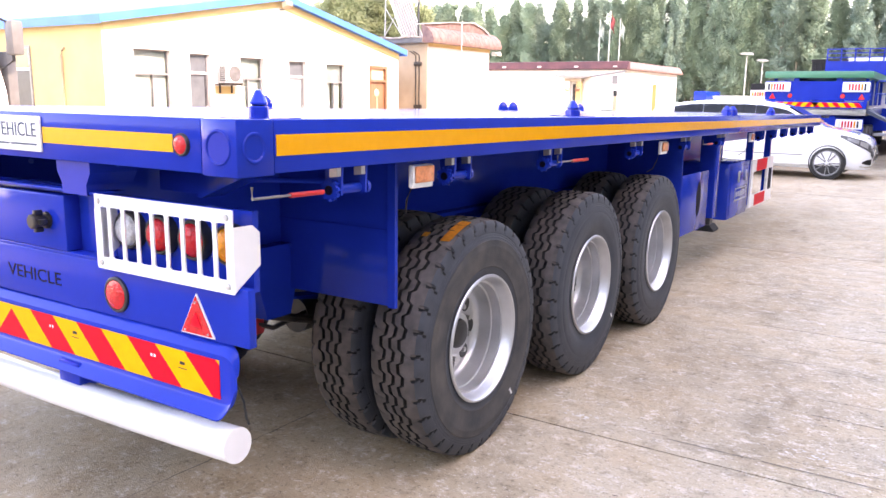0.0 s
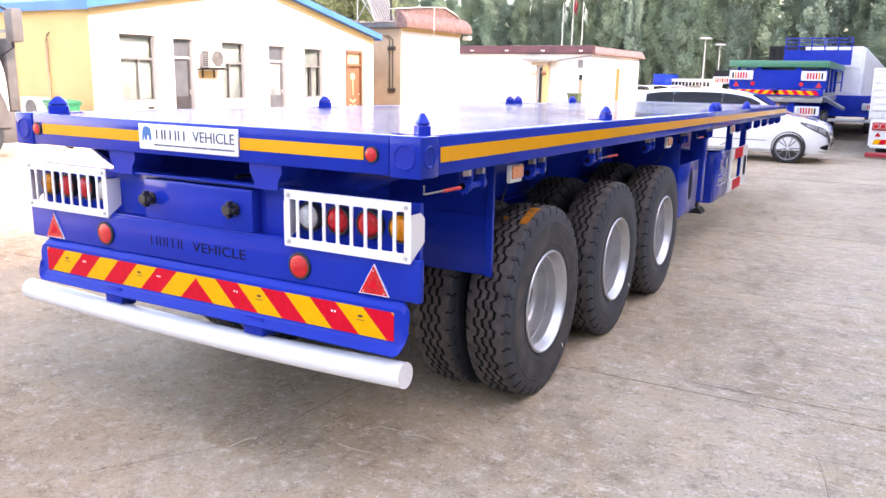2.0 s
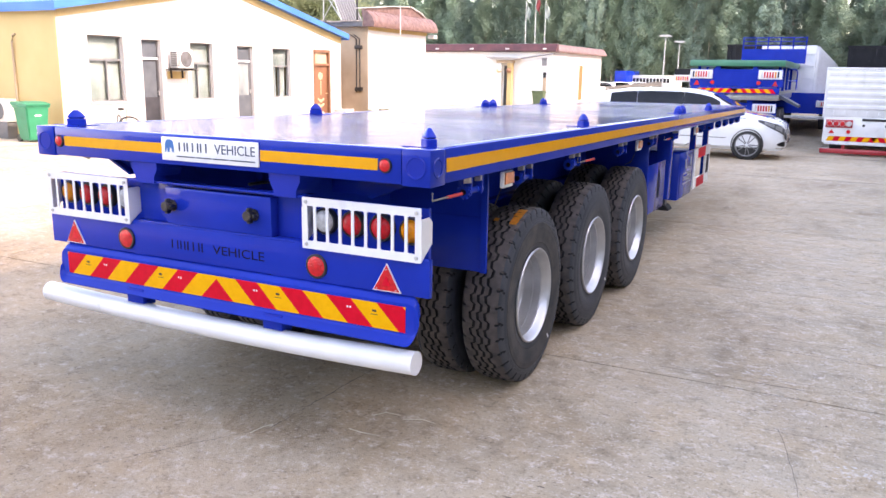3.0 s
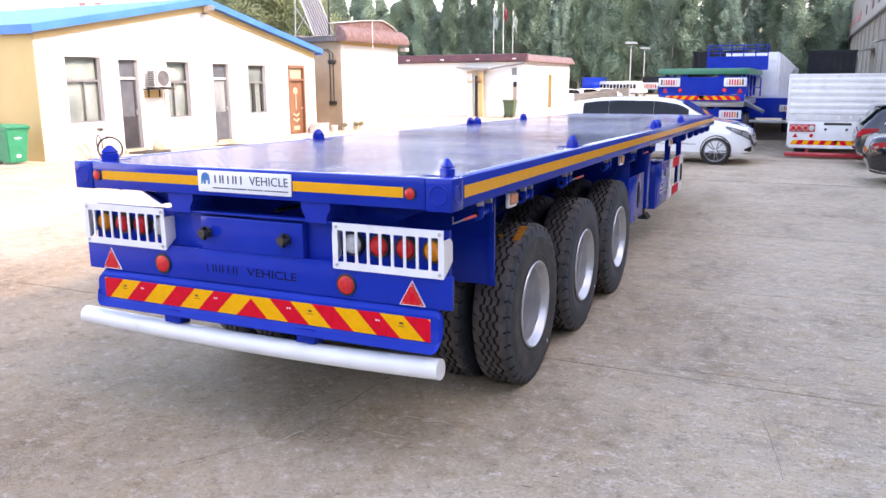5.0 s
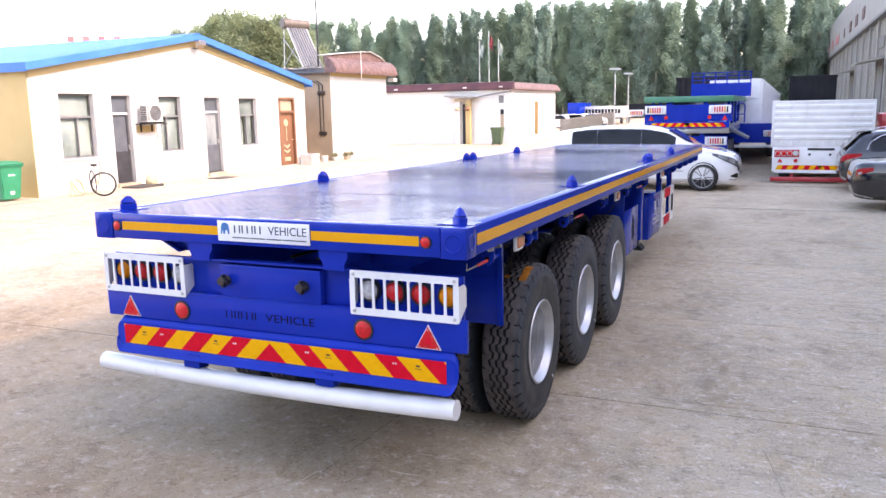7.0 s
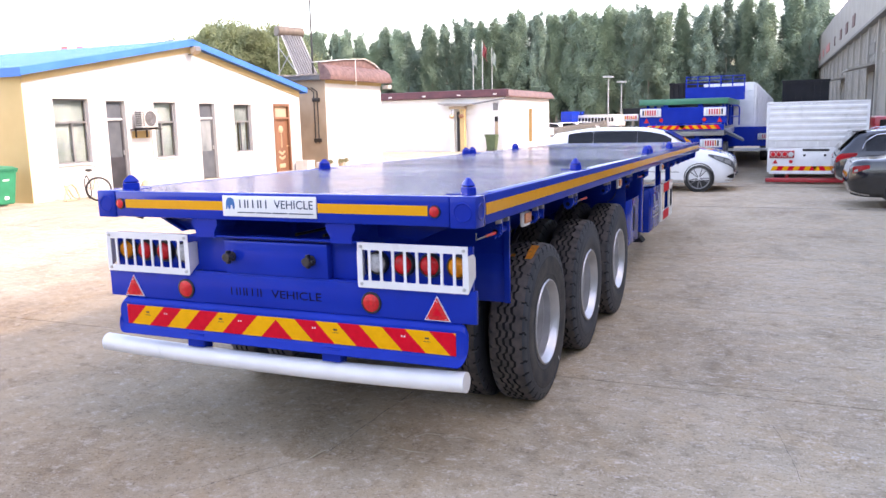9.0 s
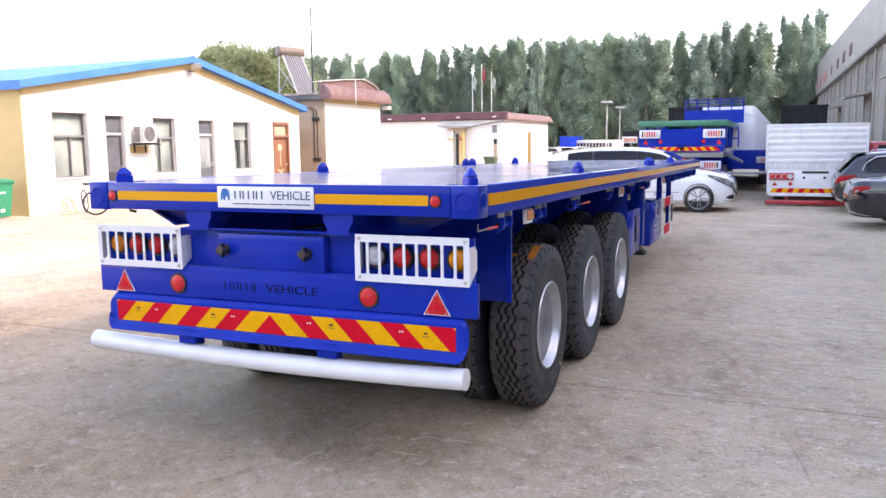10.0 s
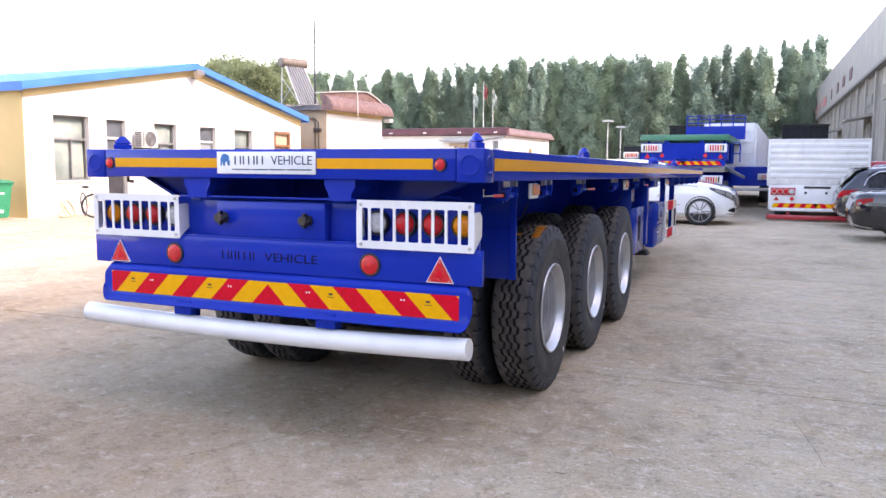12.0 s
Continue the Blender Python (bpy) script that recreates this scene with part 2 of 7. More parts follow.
ROOFSHEET = ramp_material("pale_blue_sheet_roof", ((0.085, 0.24, 0.56), (0.12, 0.30, 0.64)), 1.2, 6, 0.35, coat=0.0, spec=0.4)
ROOFBLUE = ramp_material("sky_blue_sheet_roof", ((0.040, 0.17, 0.56), (0.055, 0.21, 0.64)), 1.2, 6, 0.4, coat=0.0, spec=0.2)
MAROON = ramp_material("maroon_tile_paint", ((0.058, 0.019, 0.023), (0.105, 0.036, 0.038)), 2.5, 8, 0.6, bump=0.1)
MAROONPALE = ramp_material("faded_mansard_lit_parapet_red", ((0.125, 0.068, 0.060), (0.23, 0.135, 0.115)), 5.0, 8, 0.6, bump=0.1)
ALU = ramp_material("grey_aluminium_frame", ((0.17, 0.17, 0.175), (0.23, 0.23, 0.235)), 12, 3, 0.45, metal=0.2)
GLASS = glass_material("window_glass", (0.85, 0.9, 0.88))
GLASS.node_tree.nodes["Principled BSDF"].inputs["Transmission Weight"].default_value = 1.0
GLASS.node_tree.nodes["Principled BSDF"].inputs["IOR"].default_value = 1.1
DARKGLASS = glass_material("tinted_car_glass", (0.012, 0.014, 0.016))
CURTAIN = ramp_material("pale_blind", ((0.15, 0.18, 0.19), (0.34, 0.37, 0.37)), 1.6, 5, 0.8, stretch=(1, 1, 0.6))
DOORWOOD = ramp_material("orange_brown_door", ((0.19, 0.085, 0.045), (0.28, 0.135, 0.075)), 3, 8, 0.45, stretch=(1, 1, 0.15))
BRASS = ramp_material("pale_brass_ornament", ((0.62, 0.45, 0.28), (0.72, 0.56, 0.38)), 20, 4, 0.35, metal=0.4)
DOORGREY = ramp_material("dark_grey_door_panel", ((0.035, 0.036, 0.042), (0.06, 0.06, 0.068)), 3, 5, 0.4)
PALEPANEL = ramp_material("pale_grey_panel", ((0.085, 0.10, 0.115), (0.125, 0.14, 0.155)), 3, 5, 0.4)
BINGREEN = ramp_material("green_bin_plastic", ((0.008, 0.22, 0.11), (0.012, 0.27, 0.14)), 4, 5, 0.45)
GREYCLAD = ramp_material("grey_cladding", ((0.21, 0.205, 0.195), (0.285, 0.28, 0.265)), 0.7, 8, 0.6, bump=0.1, bump_scale=12)
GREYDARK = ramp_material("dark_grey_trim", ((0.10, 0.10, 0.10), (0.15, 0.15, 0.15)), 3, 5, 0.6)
SIGNRED = ramp_material("red_sign_letters", ((0.34, 0.10, 0.11), (0.44, 0.16, 0.16)), 6, 4, 0.5)
CARRIM = ramp_material("dull_silver_car_rim", ((0.17, 0.17, 0.175), (0.26, 0.26, 0.265)), 20, 4, 0.4, metal=0.4)
CARWHITE = ramp_material("white_car_paint", ((0.76, 0.77, 0.78), (0.80, 0.81, 0.82)), 3, 2, 0.15, coat=1.0)
CARDARK = ramp_material("dark_grey_car_paint", ((0.016, 0.019, 0.024), (0.022, 0.026, 0.032)), 3, 2, 0.2, coat=0.8, spec=0.5)
CARBLACK = ramp_material("black_car_paint", ((0.006, 0.007, 0.009), (0.009, 0.010, 0.013)), 3, 2, 0.15, coat=0.9, spec=0.5)
CHROME = ramp_material("chrome", ((0.75, 0.75, 0.76), (0.8, 0.8, 0.81)), 10, 2, 0.12, metal=1.0)
GREENDECK = ramp_material("green_deck_paint", ((0.012, 0.16, 0.09), (0.02, 0.22, 0.12)), 2, 6, 0.4, coat=0.3)
REDPAINT = ramp_material("red_gloss_paint", ((0.42, 0.02, 0.03), (0.52, 0.03, 0.04)), 3, 5, 0.35, coat=0.4)
CONTAINER = ramp_material("black_container_paint", ((0.008, 0.009, 0.012), (0.018, 0.019, 0.023)), 2, 6, 0.6, spec=0.25)
BARK = ramp_material("poplar_bark", ((0.16, 0.14, 0.11), (0.30, 0.27, 0.22)), 6, 8, 0.9, bump=0.4)


def leaf_material(name, colours, each=0.13):
    """Thin leaves: a dull surface, and part of the light shining through from behind."""
    m = ramp_material(name, colours, 0.35, 5, 0.65, each=each, spec=0.2)
    n, l = m.node_tree.nodes, m.node_tree.links
    b = n["Principled BSDF"]
    tr = n.new("ShaderNodeBsdfTranslucent")
    l.new(b.inputs["Base Color"].links[0].from_socket, tr.inputs["Color"])
    mx = n.new("ShaderNodeMixShader")
    mx.inputs[0].default_value = 0.42
    l.new(b.outputs[0], mx.inputs[1])
    l.new(tr.outputs[0], mx.inputs[2])
    l.new(mx.outputs[0], n["Material Output"].inputs["Surface"])
    return m


# Poplar greens, greyed and lifted so their colour carries the distant haze.
LEAF = leaf_material("poplar_leaves", ((0.170, 0.252, 0.206), (0.285, 0.380, 0.308)))
LEAFPALE = leaf_material("hazy_pale_poplar_leaves", ((0.196, 0.284, 0.212), (0.326, 0.428, 0.322)))
WILLOWLEAF = leaf_material("grey_green_leaves", ((0.190, 0.236, 0.132), (0.300, 0.346, 0.200)))
TANKBROWN = ramp_material("brown_tank_sheet", ((0.115, 0.088, 0.066), (0.19, 0.15, 0.115)), 4, 6, 0.5, bump=0.05)
SLATE = ramp_material("slate_grey_sheet", ((0.045, 0.056, 0.085), (0.075, 0.090, 0.125)), 4, 5, 0.6, spec=0.2)
OCHREPANEL = ramp_material("ochre_panel_paint", ((0.20, 0.125, 0.035), (0.28, 0.18, 0.055)), 3, 5, 0.7)
RAILBEIGE = ramp_material("beige_railing_paint", ((0.15, 0.14, 0.12), (0.21, 0.195, 0.17)), 3, 4, 0.7)
# Low building's white, lightened so its unlit front still looks bright.
LOWWHITE = ramp_material("lightened_low_wall_white", ((0.74, 0.735, 0.71), (0.80, 0.795, 0.77)), 0.9, 8, 0.8, bump=0.08, bump_scale=35)
ROOFTILE = ramp_material("weathered_roof_tiles", ((0.22, 0.20, 0.185), (0.42, 0.39, 0.36)), 5, 8, 0.9, bump=0.3)
LAMPGREY = ramp_material("pale_grey_post_paint", ((0.36, 0.37, 0.37), (0.46, 0.47, 0.47)), 6, 4, 0.5)
LINEDIRT = ramp_material("faint_line_dirt", ((0.10, 0.088, 0.075), (0.20, 0.175, 0.15)), 14, 6, 0.95, bump=0.2)
BINDULL = ramp_material("faded_green_plastic", ((0.07, 0.11, 0.05), (0.10, 0.15, 0.075)), 4, 5, 0.55)
PLANTLEAF = ramp_material("potted_plant_leaves", ((0.11, 0.11, 0.045), (0.22, 0.20, 0.09)), 8, 5, 0.6)
BOXWHITE = ramp_material("dusty_white_plastic", ((0.6, 0.58, 0.54), (0.7, 0.68, 0.64)), 6, 5, 0.6)
SACK = ramp_material("straw_coloured_sack", ((0.45, 0.38, 0.22), (0.60, 0.52, 0.34)), 6, 6, 0.9, bump=0.3)
DARKCLOTH = ramp_material("dark_door_mat", ((0.05, 0.045, 0.04), (0.10, 0.09, 0.08)), 12, 6, 0.95, bump=0.3)
FLAGRED = ramp_material("red_flag_cloth", ((0.28, 0.06, 0.07), (0.36, 0.10, 0.11)), 6, 4, 0.8)
FLAGPALE = ramp_material("pale_flag_cloth", ((0.34, 0.40, 0.38), (0.46, 0.52, 0.48)), 6, 4, 0.8)
GRASS = ramp_material("dry_straw", ((0.42, 0.38, 0.28), (0.55, 0.50, 0.38)), 20, 4, 0.9)


# ---- mesh helpers ----
def bm_box(bm, x0, x1, y0, y1, z0, z1, bevel=0.0):
    b = bmesh.ops.create_cube(bm, size=1.0, matrix=Matrix.Translation(((x0 + x1) / 2, (y0 + y1) / 2, (z0 + z1) / 2)) @ Matrix.Diagonal((x1 - x0, y1 - y0, z1 - z0, 1)))
    if bevel:
        edges = list({e for v in b["verts"] for e in v.link_edges})
        bmesh.ops.bevel(bm, geom=edges, offset=bevel, segments=2, affect="EDGES", profile=0.5)
    return bm


def box(x0, x1, y0, y1, z0, z1, bevel=0.0):
    return bm_box(bmesh.new(), x0, x1, y0, y1, z0, z1, bevel)


def bm_cyl(bm, p, q, r, seg=16, r2=None):
    p, q = Vector(p), Vector(q)
    d = q - p
    m = Matrix.Translation((p + q) / 2) @ d.to_track_quat("Z", "Y").to_matrix().to_4x4()
    bmesh.ops.create_cone(bm, cap_ends=True, segments=seg, radius1=r, radius2=r if r2 is None else r2, depth=d.length, matrix=m)
    return bm


def cyl(p, q, r, seg=16, r2=None):
    return bm_cyl(bmesh.new(), p, q, r, seg, r2)


def bm_prism(bm, pts, axis, a, b):
    """A polygon of 2-D points, drawn out along an axis from a to b."""
    def place(u, v, w):
        return {"x": (w, u, v), "y": (u, w, v), "z": (u, v, w)}[axis]
    lo = [bm.verts.new(place(u, v, a)) for u, v in pts]
    hi = [bm.verts.new(place(u, v, b)) for u, v in pts]
    n = len(pts)
    bm.faces.new(lo)
    bm.faces.new(hi[::-1])
    for i in range(n):
        bm.faces.new((lo[i], hi[i], hi[(i + 1) % n], lo[(i + 1) % n]))
    return bm


def ring_prism(outer, inner, axis, a, b):
    """A closed band between two polygons of as many points, drawn out along an axis: a frame in one mesh."""
    def place(u, v, w):
        return {"x": (w, u, v), "y": (u, w, v), "z": (u, v, w)}[axis]
    bm = bmesh.new()
    n = len(outer)
    oa, ob = [bm.verts.new(place(*p, a)) for p in outer], [bm.verts.new(place(*p, b)) for p in outer]
    ia, ib = [bm.verts.new(place(*p, a)) for p in inner], [bm.verts.new(place(*p, b)) for p in inner]
    for i in range(n):
        j = (i + 1) % n
        bm.faces.new((oa[i], oa[j], ia[j], ia[i]))
        bm.faces.new((ob[i], ib[i], ib[j], ob[j]))
        bm.faces.new((oa[i], ob[i], ob[j], oa[j]))
        bm.faces.new((ia[i], ia[j], ib[j], ib[i]))
    return bm


def rect(u0, u1, v0, v1):
    return [(u0, v0), (u1, v0), (u1, v1), (u0, v1)]


def prism(pts, axis, a, b):
    return bm_prism(bmesh.new(), pts, axis, a, b)


def bm_lathe(bm, profile, seg, axis="x", centre=(0, 0, 0)):
    """A profile of (along, radius) turned about an axis."""
    rings = []
    for i in range(seg):
        c, s = math.cos(2 * math.pi * i / seg), math.sin(2 * math.pi * i / seg)
        ring = []
        for a, r in profile:
            p = {"x": (a, r * c, r * s), "y": (r * c, a, r * s), "z": (r * c, r * s, a)}[axis]
            ring.append(bm.verts.new(Vector(p) + Vector(centre)))
        rings.append(ring)
    for i in range(seg):
        p, q = rings[i], rings[(i + 1) % seg]
        for j in range(len(profile) - 1):
            bm.faces.new((p[j], q[j], q[j + 1], p[j + 1]))
    return bm


def lathe(profile, seg, axis="x", centre=(0, 0, 0)):
    return bm_lathe(bmesh.new(), profile, seg, axis, centre)


def tube(points, r, seg=8):
    """A round rod through points."""
    bm = bmesh.new()
    pts = [Vector(p) for p in points]
    rings = []
    for i, p in enumerate(pts):
        d = (pts[min(i + 1, len(pts) - 1)] - pts[max(i - 1, 0)]).normalized()
        up = Vector((0, 0, 1)) if abs(d.z) < 0.9 else Vector((1, 0, 0))
        u = d.cross(up).normalized()
        v = d.cross(u)
        rings.append([bm.verts.new(p + r * (math.cos(2 * math.pi * k / seg) * u + math.sin(2 * math.pi * k / seg) * v)) for k in range(seg)])
    for a, b in zip(rings, rings[1:]):
        for k in range(seg):
            bm.faces.new((a[k], a[(k + 1) % seg], b[(k + 1) % seg], b[k]))
    bm.faces.new(rings[0])
    bm.faces.new(rings[-1][::-1])
    return bm


def finish(bm, name, material, smooth=None):
    bmesh.ops.recalc_face_normals(bm, faces=bm.faces)
    me = bpy.data.meshes.new(name)
    bm.to_mesh(me)
    bm.free()
    me.materials.append(material)
    if smooth is not None:
        me.shade_smooth()
        if smooth < 180:
            me.set_sharp_from_angle(angle=radians(smooth))
    return me


def part(name, bm, material, parent, label="", smooth=35):
    """Links a bmesh as one mesh object under a thing or a part."""
    ob = new(name, finish(bm, name, material, smooth))
    ob.parent = parent
    if label:
        ob["label"] = label
    return ob


def thing(name, label, category, group="", kind="", at=None):
    ob = new(name)
    ob.empty_display_size = 0.1
    if at is not None:
        ob.matrix_basis = at
    return tagged(ob, label, category, group, kind)


def solid(name, bm, material, label, category, group="", kind="", smooth=35, at=None):
    ob = new(name, finish(bm, name, material, smooth))
    if at is not None:
        ob.matrix_basis = at
    return tagged(ob, label, category, group, kind)


def shared(name, me, parent, m=None, label=""):
    ob = new(name, me)
    ob.parent = parent
    if m is not None:
        ob.matrix_basis = m
    if label:
        ob["label"] = label
    return ob


# ---- ground ----
bm = bmesh.new()
bmesh.ops.create_grid(bm, x_segments=8, y_segments=8, size=1500, matrix=Matrix.Translation((0, 300, -0.03)))
solid("ground", bm, DIRT, "dusty earth ground reaching to the horizon under the yard", "ground", kind="structure")
pavement = thing("pavement", "worn pale concrete yard slabs with dark joints", "pavement", kind="structure")
rng = random.Random(5)


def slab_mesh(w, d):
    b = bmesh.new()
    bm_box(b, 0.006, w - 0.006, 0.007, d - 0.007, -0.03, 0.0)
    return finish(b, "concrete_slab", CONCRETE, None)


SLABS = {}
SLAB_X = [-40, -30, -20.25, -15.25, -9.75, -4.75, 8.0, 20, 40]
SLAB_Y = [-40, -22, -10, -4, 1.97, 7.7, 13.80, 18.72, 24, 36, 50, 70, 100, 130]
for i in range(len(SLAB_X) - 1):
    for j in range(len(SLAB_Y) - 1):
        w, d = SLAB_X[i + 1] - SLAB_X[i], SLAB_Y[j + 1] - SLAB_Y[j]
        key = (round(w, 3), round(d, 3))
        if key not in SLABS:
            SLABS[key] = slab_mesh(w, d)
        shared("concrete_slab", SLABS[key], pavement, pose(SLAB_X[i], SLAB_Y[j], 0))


def crack(points, w):
    """A thin meandering strip of dirt that fills a crack in the slabs."""
    r = random.Random(len(points) * 7 + int(points[0][0] * 100))
    b = bmesh.new()
    line = []
    for (xa, ya), (xb, yb) in zip(points, points[1:]):
        k = max(3, int(math.hypot(xb - xa, yb - ya) / 0.05))
        for i in range(k):
            f = i / k
            line.append((xa + (xb - xa) * f + r.uniform(-0.006, 0.006), ya + (yb - ya) * f + r.uniform(-0.006, 0.006)))
    left = [b.verts.new((x - w * r.uniform(0.2, 1), y - w * 0.3, 0.004)) for x, y in line]
    right = [b.verts.new((x + w * r.uniform(0.2, 1), y + w * 0.3, 0.004)) for x, y in line]
    for i in range(len(line) - 1):
        b.faces.new((left[i], right[i], right[i + 1], left[i + 1]))
    return part("crack", b, DIRT, pavement, "dirt-filled crack", None)


crack([(-0.45, -0.9), (-0.1, -0.35), (0.22, 0.13), (0.24, 0.9), (0.27, 1.9)], 0.003)
crack([(2.50, 1.47), (2.68, 1.45), (2.74, 1.15), (2.81, 0.80), (2.83, 0.62)], 0.002)


def saw_line(xa, ya, xb, yb, w):
    """A straight, broken thin line left by the float and the saw."""
    r = random.Random(int(ya * 100))
    b = bmesh.new()
    x = xa
    while x < xb:
        x1 = min(xb, x + r.uniform(0.12, 0.5))
        y0, y1 = ya + (yb - ya) * (x - xa) / (xb - xa), ya + (yb - ya) * (x1 - xa) / (xb - xa)
        h = w * r.uniform(0.5, 1.4)
        b.faces.new([b.verts.new(p) for p in ((x, y0 - h / 2, 0.004), (x1, y1 - h / 3, 0.004), (x1, y1 + h / 2, 0.004), (x, y0 + h / 3, 0.004))])
        x = x1 + (r.uniform(0.02, 0.12) if r.random() < 0.3 else 0)
    return part("saw_line", b, LINEDIRT, pavement, "thin dark line along the joint", None)


for line in ((-6, 13.80, 9, 13.80, 0.045), (0.6, 18.72, 9, 18.72, 0.06), (2.6, 1.42, 4.9, 1.44, 0.004), (3.0, 2.52, 5.6, 2.53, 0.004), (2.4, 3.12, 5.3, 3.13, 0.005), (3.1, 3.36, 5.0, 3.38, 0.004), (2.2, 4.12, 4.6, 4.13, 0.005), (2.6, 4.90, 6.0, 4.92, 0.006), (1.9, 5.80, 5.2, 5.82, 0.006), (2.2, 6.9, 6.2, 6.92, 0.008), (2.5, 7.6, 5.8, 7.6, 0.008), (2.0, 9.1, 6.4, 9.12, 0.011), (1.8, 10.7, 5.6, 10.7, 0.013), (1.9, 2.12, 6.5, 2.16, 0.006), (1.72, 2.13, 4.4, 2.40, 0.005), (2.05, 2.86, 6.0, 2.80, 0.006), (2.1, 3.66, 5.5, 3.68, 0.007), (1.93, 3.69, 5.2, 4.05, 0.006), (1.9, 4.5, 5.6, 4.53, 0.008), (2.0, 5.36, 5.4, 5.22, 0.008), (1.8, 6.3, 5.4, 6.33, 0.009)):
    saw_line(*line)
# short dark flecks drawn out along the float's strokes
frng = random.Random(29)
b = bmesh.new()
for k in range(420):
    x, y = frng.uniform(1.4, 6.0), -0.6 + 10.5 * frng.random() ** 1.4
    w, h = (0.005 + 0.03 * frng.random() ** 3) * (1 + max(0, y) * 0.12), frng.uniform(0.002, 0.005) * (1 + max(0, y) * 0.12)
    b.faces.new([b.verts.new(p) for p in ((x - w, y, 0.0045), (x - w * 0.3, y - h, 0.0045), (x + w, y - h * 0.3, 0.0045), (x + w * 0.4, y + h, 0.0045))])
part("dirt_fleck", b, DIRT, pavement, "short dark flecks in the concrete", None)["kind"] = "stuff"
# pale scuffs of dried mortar
srng = random.Random(17)
for cx, cy, r0, k in ((1.44, 2.14, 0.07, 34), (2.54, 2.31, 0.09, 30), (3.1, 1.1, 0.10, 30), (2.3, -0.2, 0.12, 30)):
    b = bmesh.new()
    for i in range(k):
        a, d, s = srng.uniform(0, 6.283), r0 * srng.random(), srng.uniform(0.002, 0.009)
        x, y = cx + d * 1.5 * math.cos(a), cy + d * 0.7 * math.sin(a)
        b.faces.new([b.verts.new((x + s * srng.uniform(0.6, 1.5) * math.cos(q), y + s * srng.uniform(0.5, 1) * math.sin(q), 0.004 + i * 0.0001)) for q in (0, 1.1, 2.2, 3.3, 4.3, 5.3)])
    part("mortar_scuff", b, BOXWHITE, pavement, "pale dried mortar flecks", None)
crack([(-6.5, 3.4), (-6.1, 4.2), (-5.6, 4.4), (-4.9, 4.9)], 0.006)
crack([(-4.7, 5.2), (-3.9, 5.0), (-3.2, 5.5), (-2.2, 5.3)], 0.005)

# blades of dry straw behind the bumper
for pts in ([(0.60, 0.32, 0.006), (0.68, 0.30, 0.012), (0.78, 0.32, 0.006)], [(0.62, 0.52, 0.006), (0.68, 0.58, 0.014), (0.76, 0.60, 0.006)], [(0.80, 0.56, 0.006), (0.90, 0.60, 0.012), (0.98, 0.60, 0.006)], [(0.17, 0.02, 0.006), (0.20, 0.09, 0.02), (0.21, 0.16, 0.008)]):
    solid("straw_blade", tube(pts, 0.0026, 5), GRASS, "thin blade of dry straw lying on the concrete", "straw", "straw on the concrete")


# ---- house with the blue roof ----
HX = -15.75                                       # plane of its white gable wall
HY0, HY1, EAVE, EAVE_L, RIDGE, RY = 11.36, 24.36, 3.24, 3.42, 4.59, 17.80
house = thing("house", "single-storey house, white gable wall, ochre side, blue sheet roof", "house")


def wall_with_holes(y0, y1, x0, x1, ztop, holes):
    """A wall along y with rectangular holes (ya, yb, za, zb); ztop gives its height at y. One closed mesh."""
    b = bmesh.new()
    ys = sorted({y0, y1, RY} | {h[0] for h in holes} | {h[1] for h in holes})
    zs = sorted({0.0} | {h[2] for h in holes} | {h[3] for h in holes})
    made = {}

    def vert(y, z):
        key = (round(y, 4), round(z, 4))
        if key not in made:
            made[key] = b.verts.new((x1, y, z))
        return made[key]

    faces = []
    for a, c in zip(ys, ys[1:]):
        for k, z in enumerate(zs):
            last = k == len(zs) - 1
            ym, zm = (a + c) / 2, (z + (zs[k + 1] if not last else z + 0.1)) / 2
            if any(h[0] < ym < h[1] and h[2] < zm < h[3] for h in holes):
                continue
            top = (ztop(a), ztop(c)) if last else (zs[k + 1], zs[k + 1])
            faces.append(b.faces.new((vert(a, z), vert(c, z), vert(c, top[1]), vert(a, top[0]))))
    out = bmesh.ops.extrude_face_region(b, geom=faces)
    bmesh.ops.translate(b, verts=[g for g in out["geom"] if isinstance(g, bmesh.types.BMVert)], vec=(x0 - x1, 0, 0))
    return b


def gable(y):
    low = EAVE_L if y < RY else EAVE
    return low + (RIDGE - low) * (1 - abs(y - RY) / (RY - HY0 if y < RY else HY1 - RY))


W1, D1, W2, D2, W4, D3 = (12.27, 13.48, 0.97, 2.78), (14.13, 14.87, 0.12, 2.74), (16.06, 17.06, 0.97, 2.72), (18.20, 19.02, 0.12, 2.70), (20.06, 21.10, 0.96, 2.68), (22.50, 23.60, 0.06, 2.72)
part("gable_wall", wall_with_holes(HY0, HY1, HX - 0.24, HX, gable, [W1, D1, W2, D2, W4, D3]), WALLWHITE, house, "white painted gable wall", None)
part("side_wall", box(HX - 14, HX - 0.001, HY0 - 0.022, HY0 - 0.001, 0, EAVE_L), WALLYELLOW, house, "ochre yellow side wall", None)
part("side_wall", box(HX - 14, HX - 0.241, HY0, HY0 + 0.24, 0, EAVE_L), WALLYELLOW, house, "", None)
part("side_wall", box(HX - 14, HX - 0.24, HY1 - 0.24, HY1, 0, EAVE), WALLYELLOW, house, "ochre yellow side wall", None)
part("back_wall", prism([(HY0, 0), (HY1, 0), (HY1, EAVE), (RY, RIDGE), (HY0, EAVE_L)], "x", HX - 14.2, HX - 14), WALLYELLOW, house, "", None)
part("room_floor", box(HX - 13.9, HX - 0.25, HY0 + 0.25, HY1 - 0.25, 0.0, 0.1), GREYDARK, house, "", None)
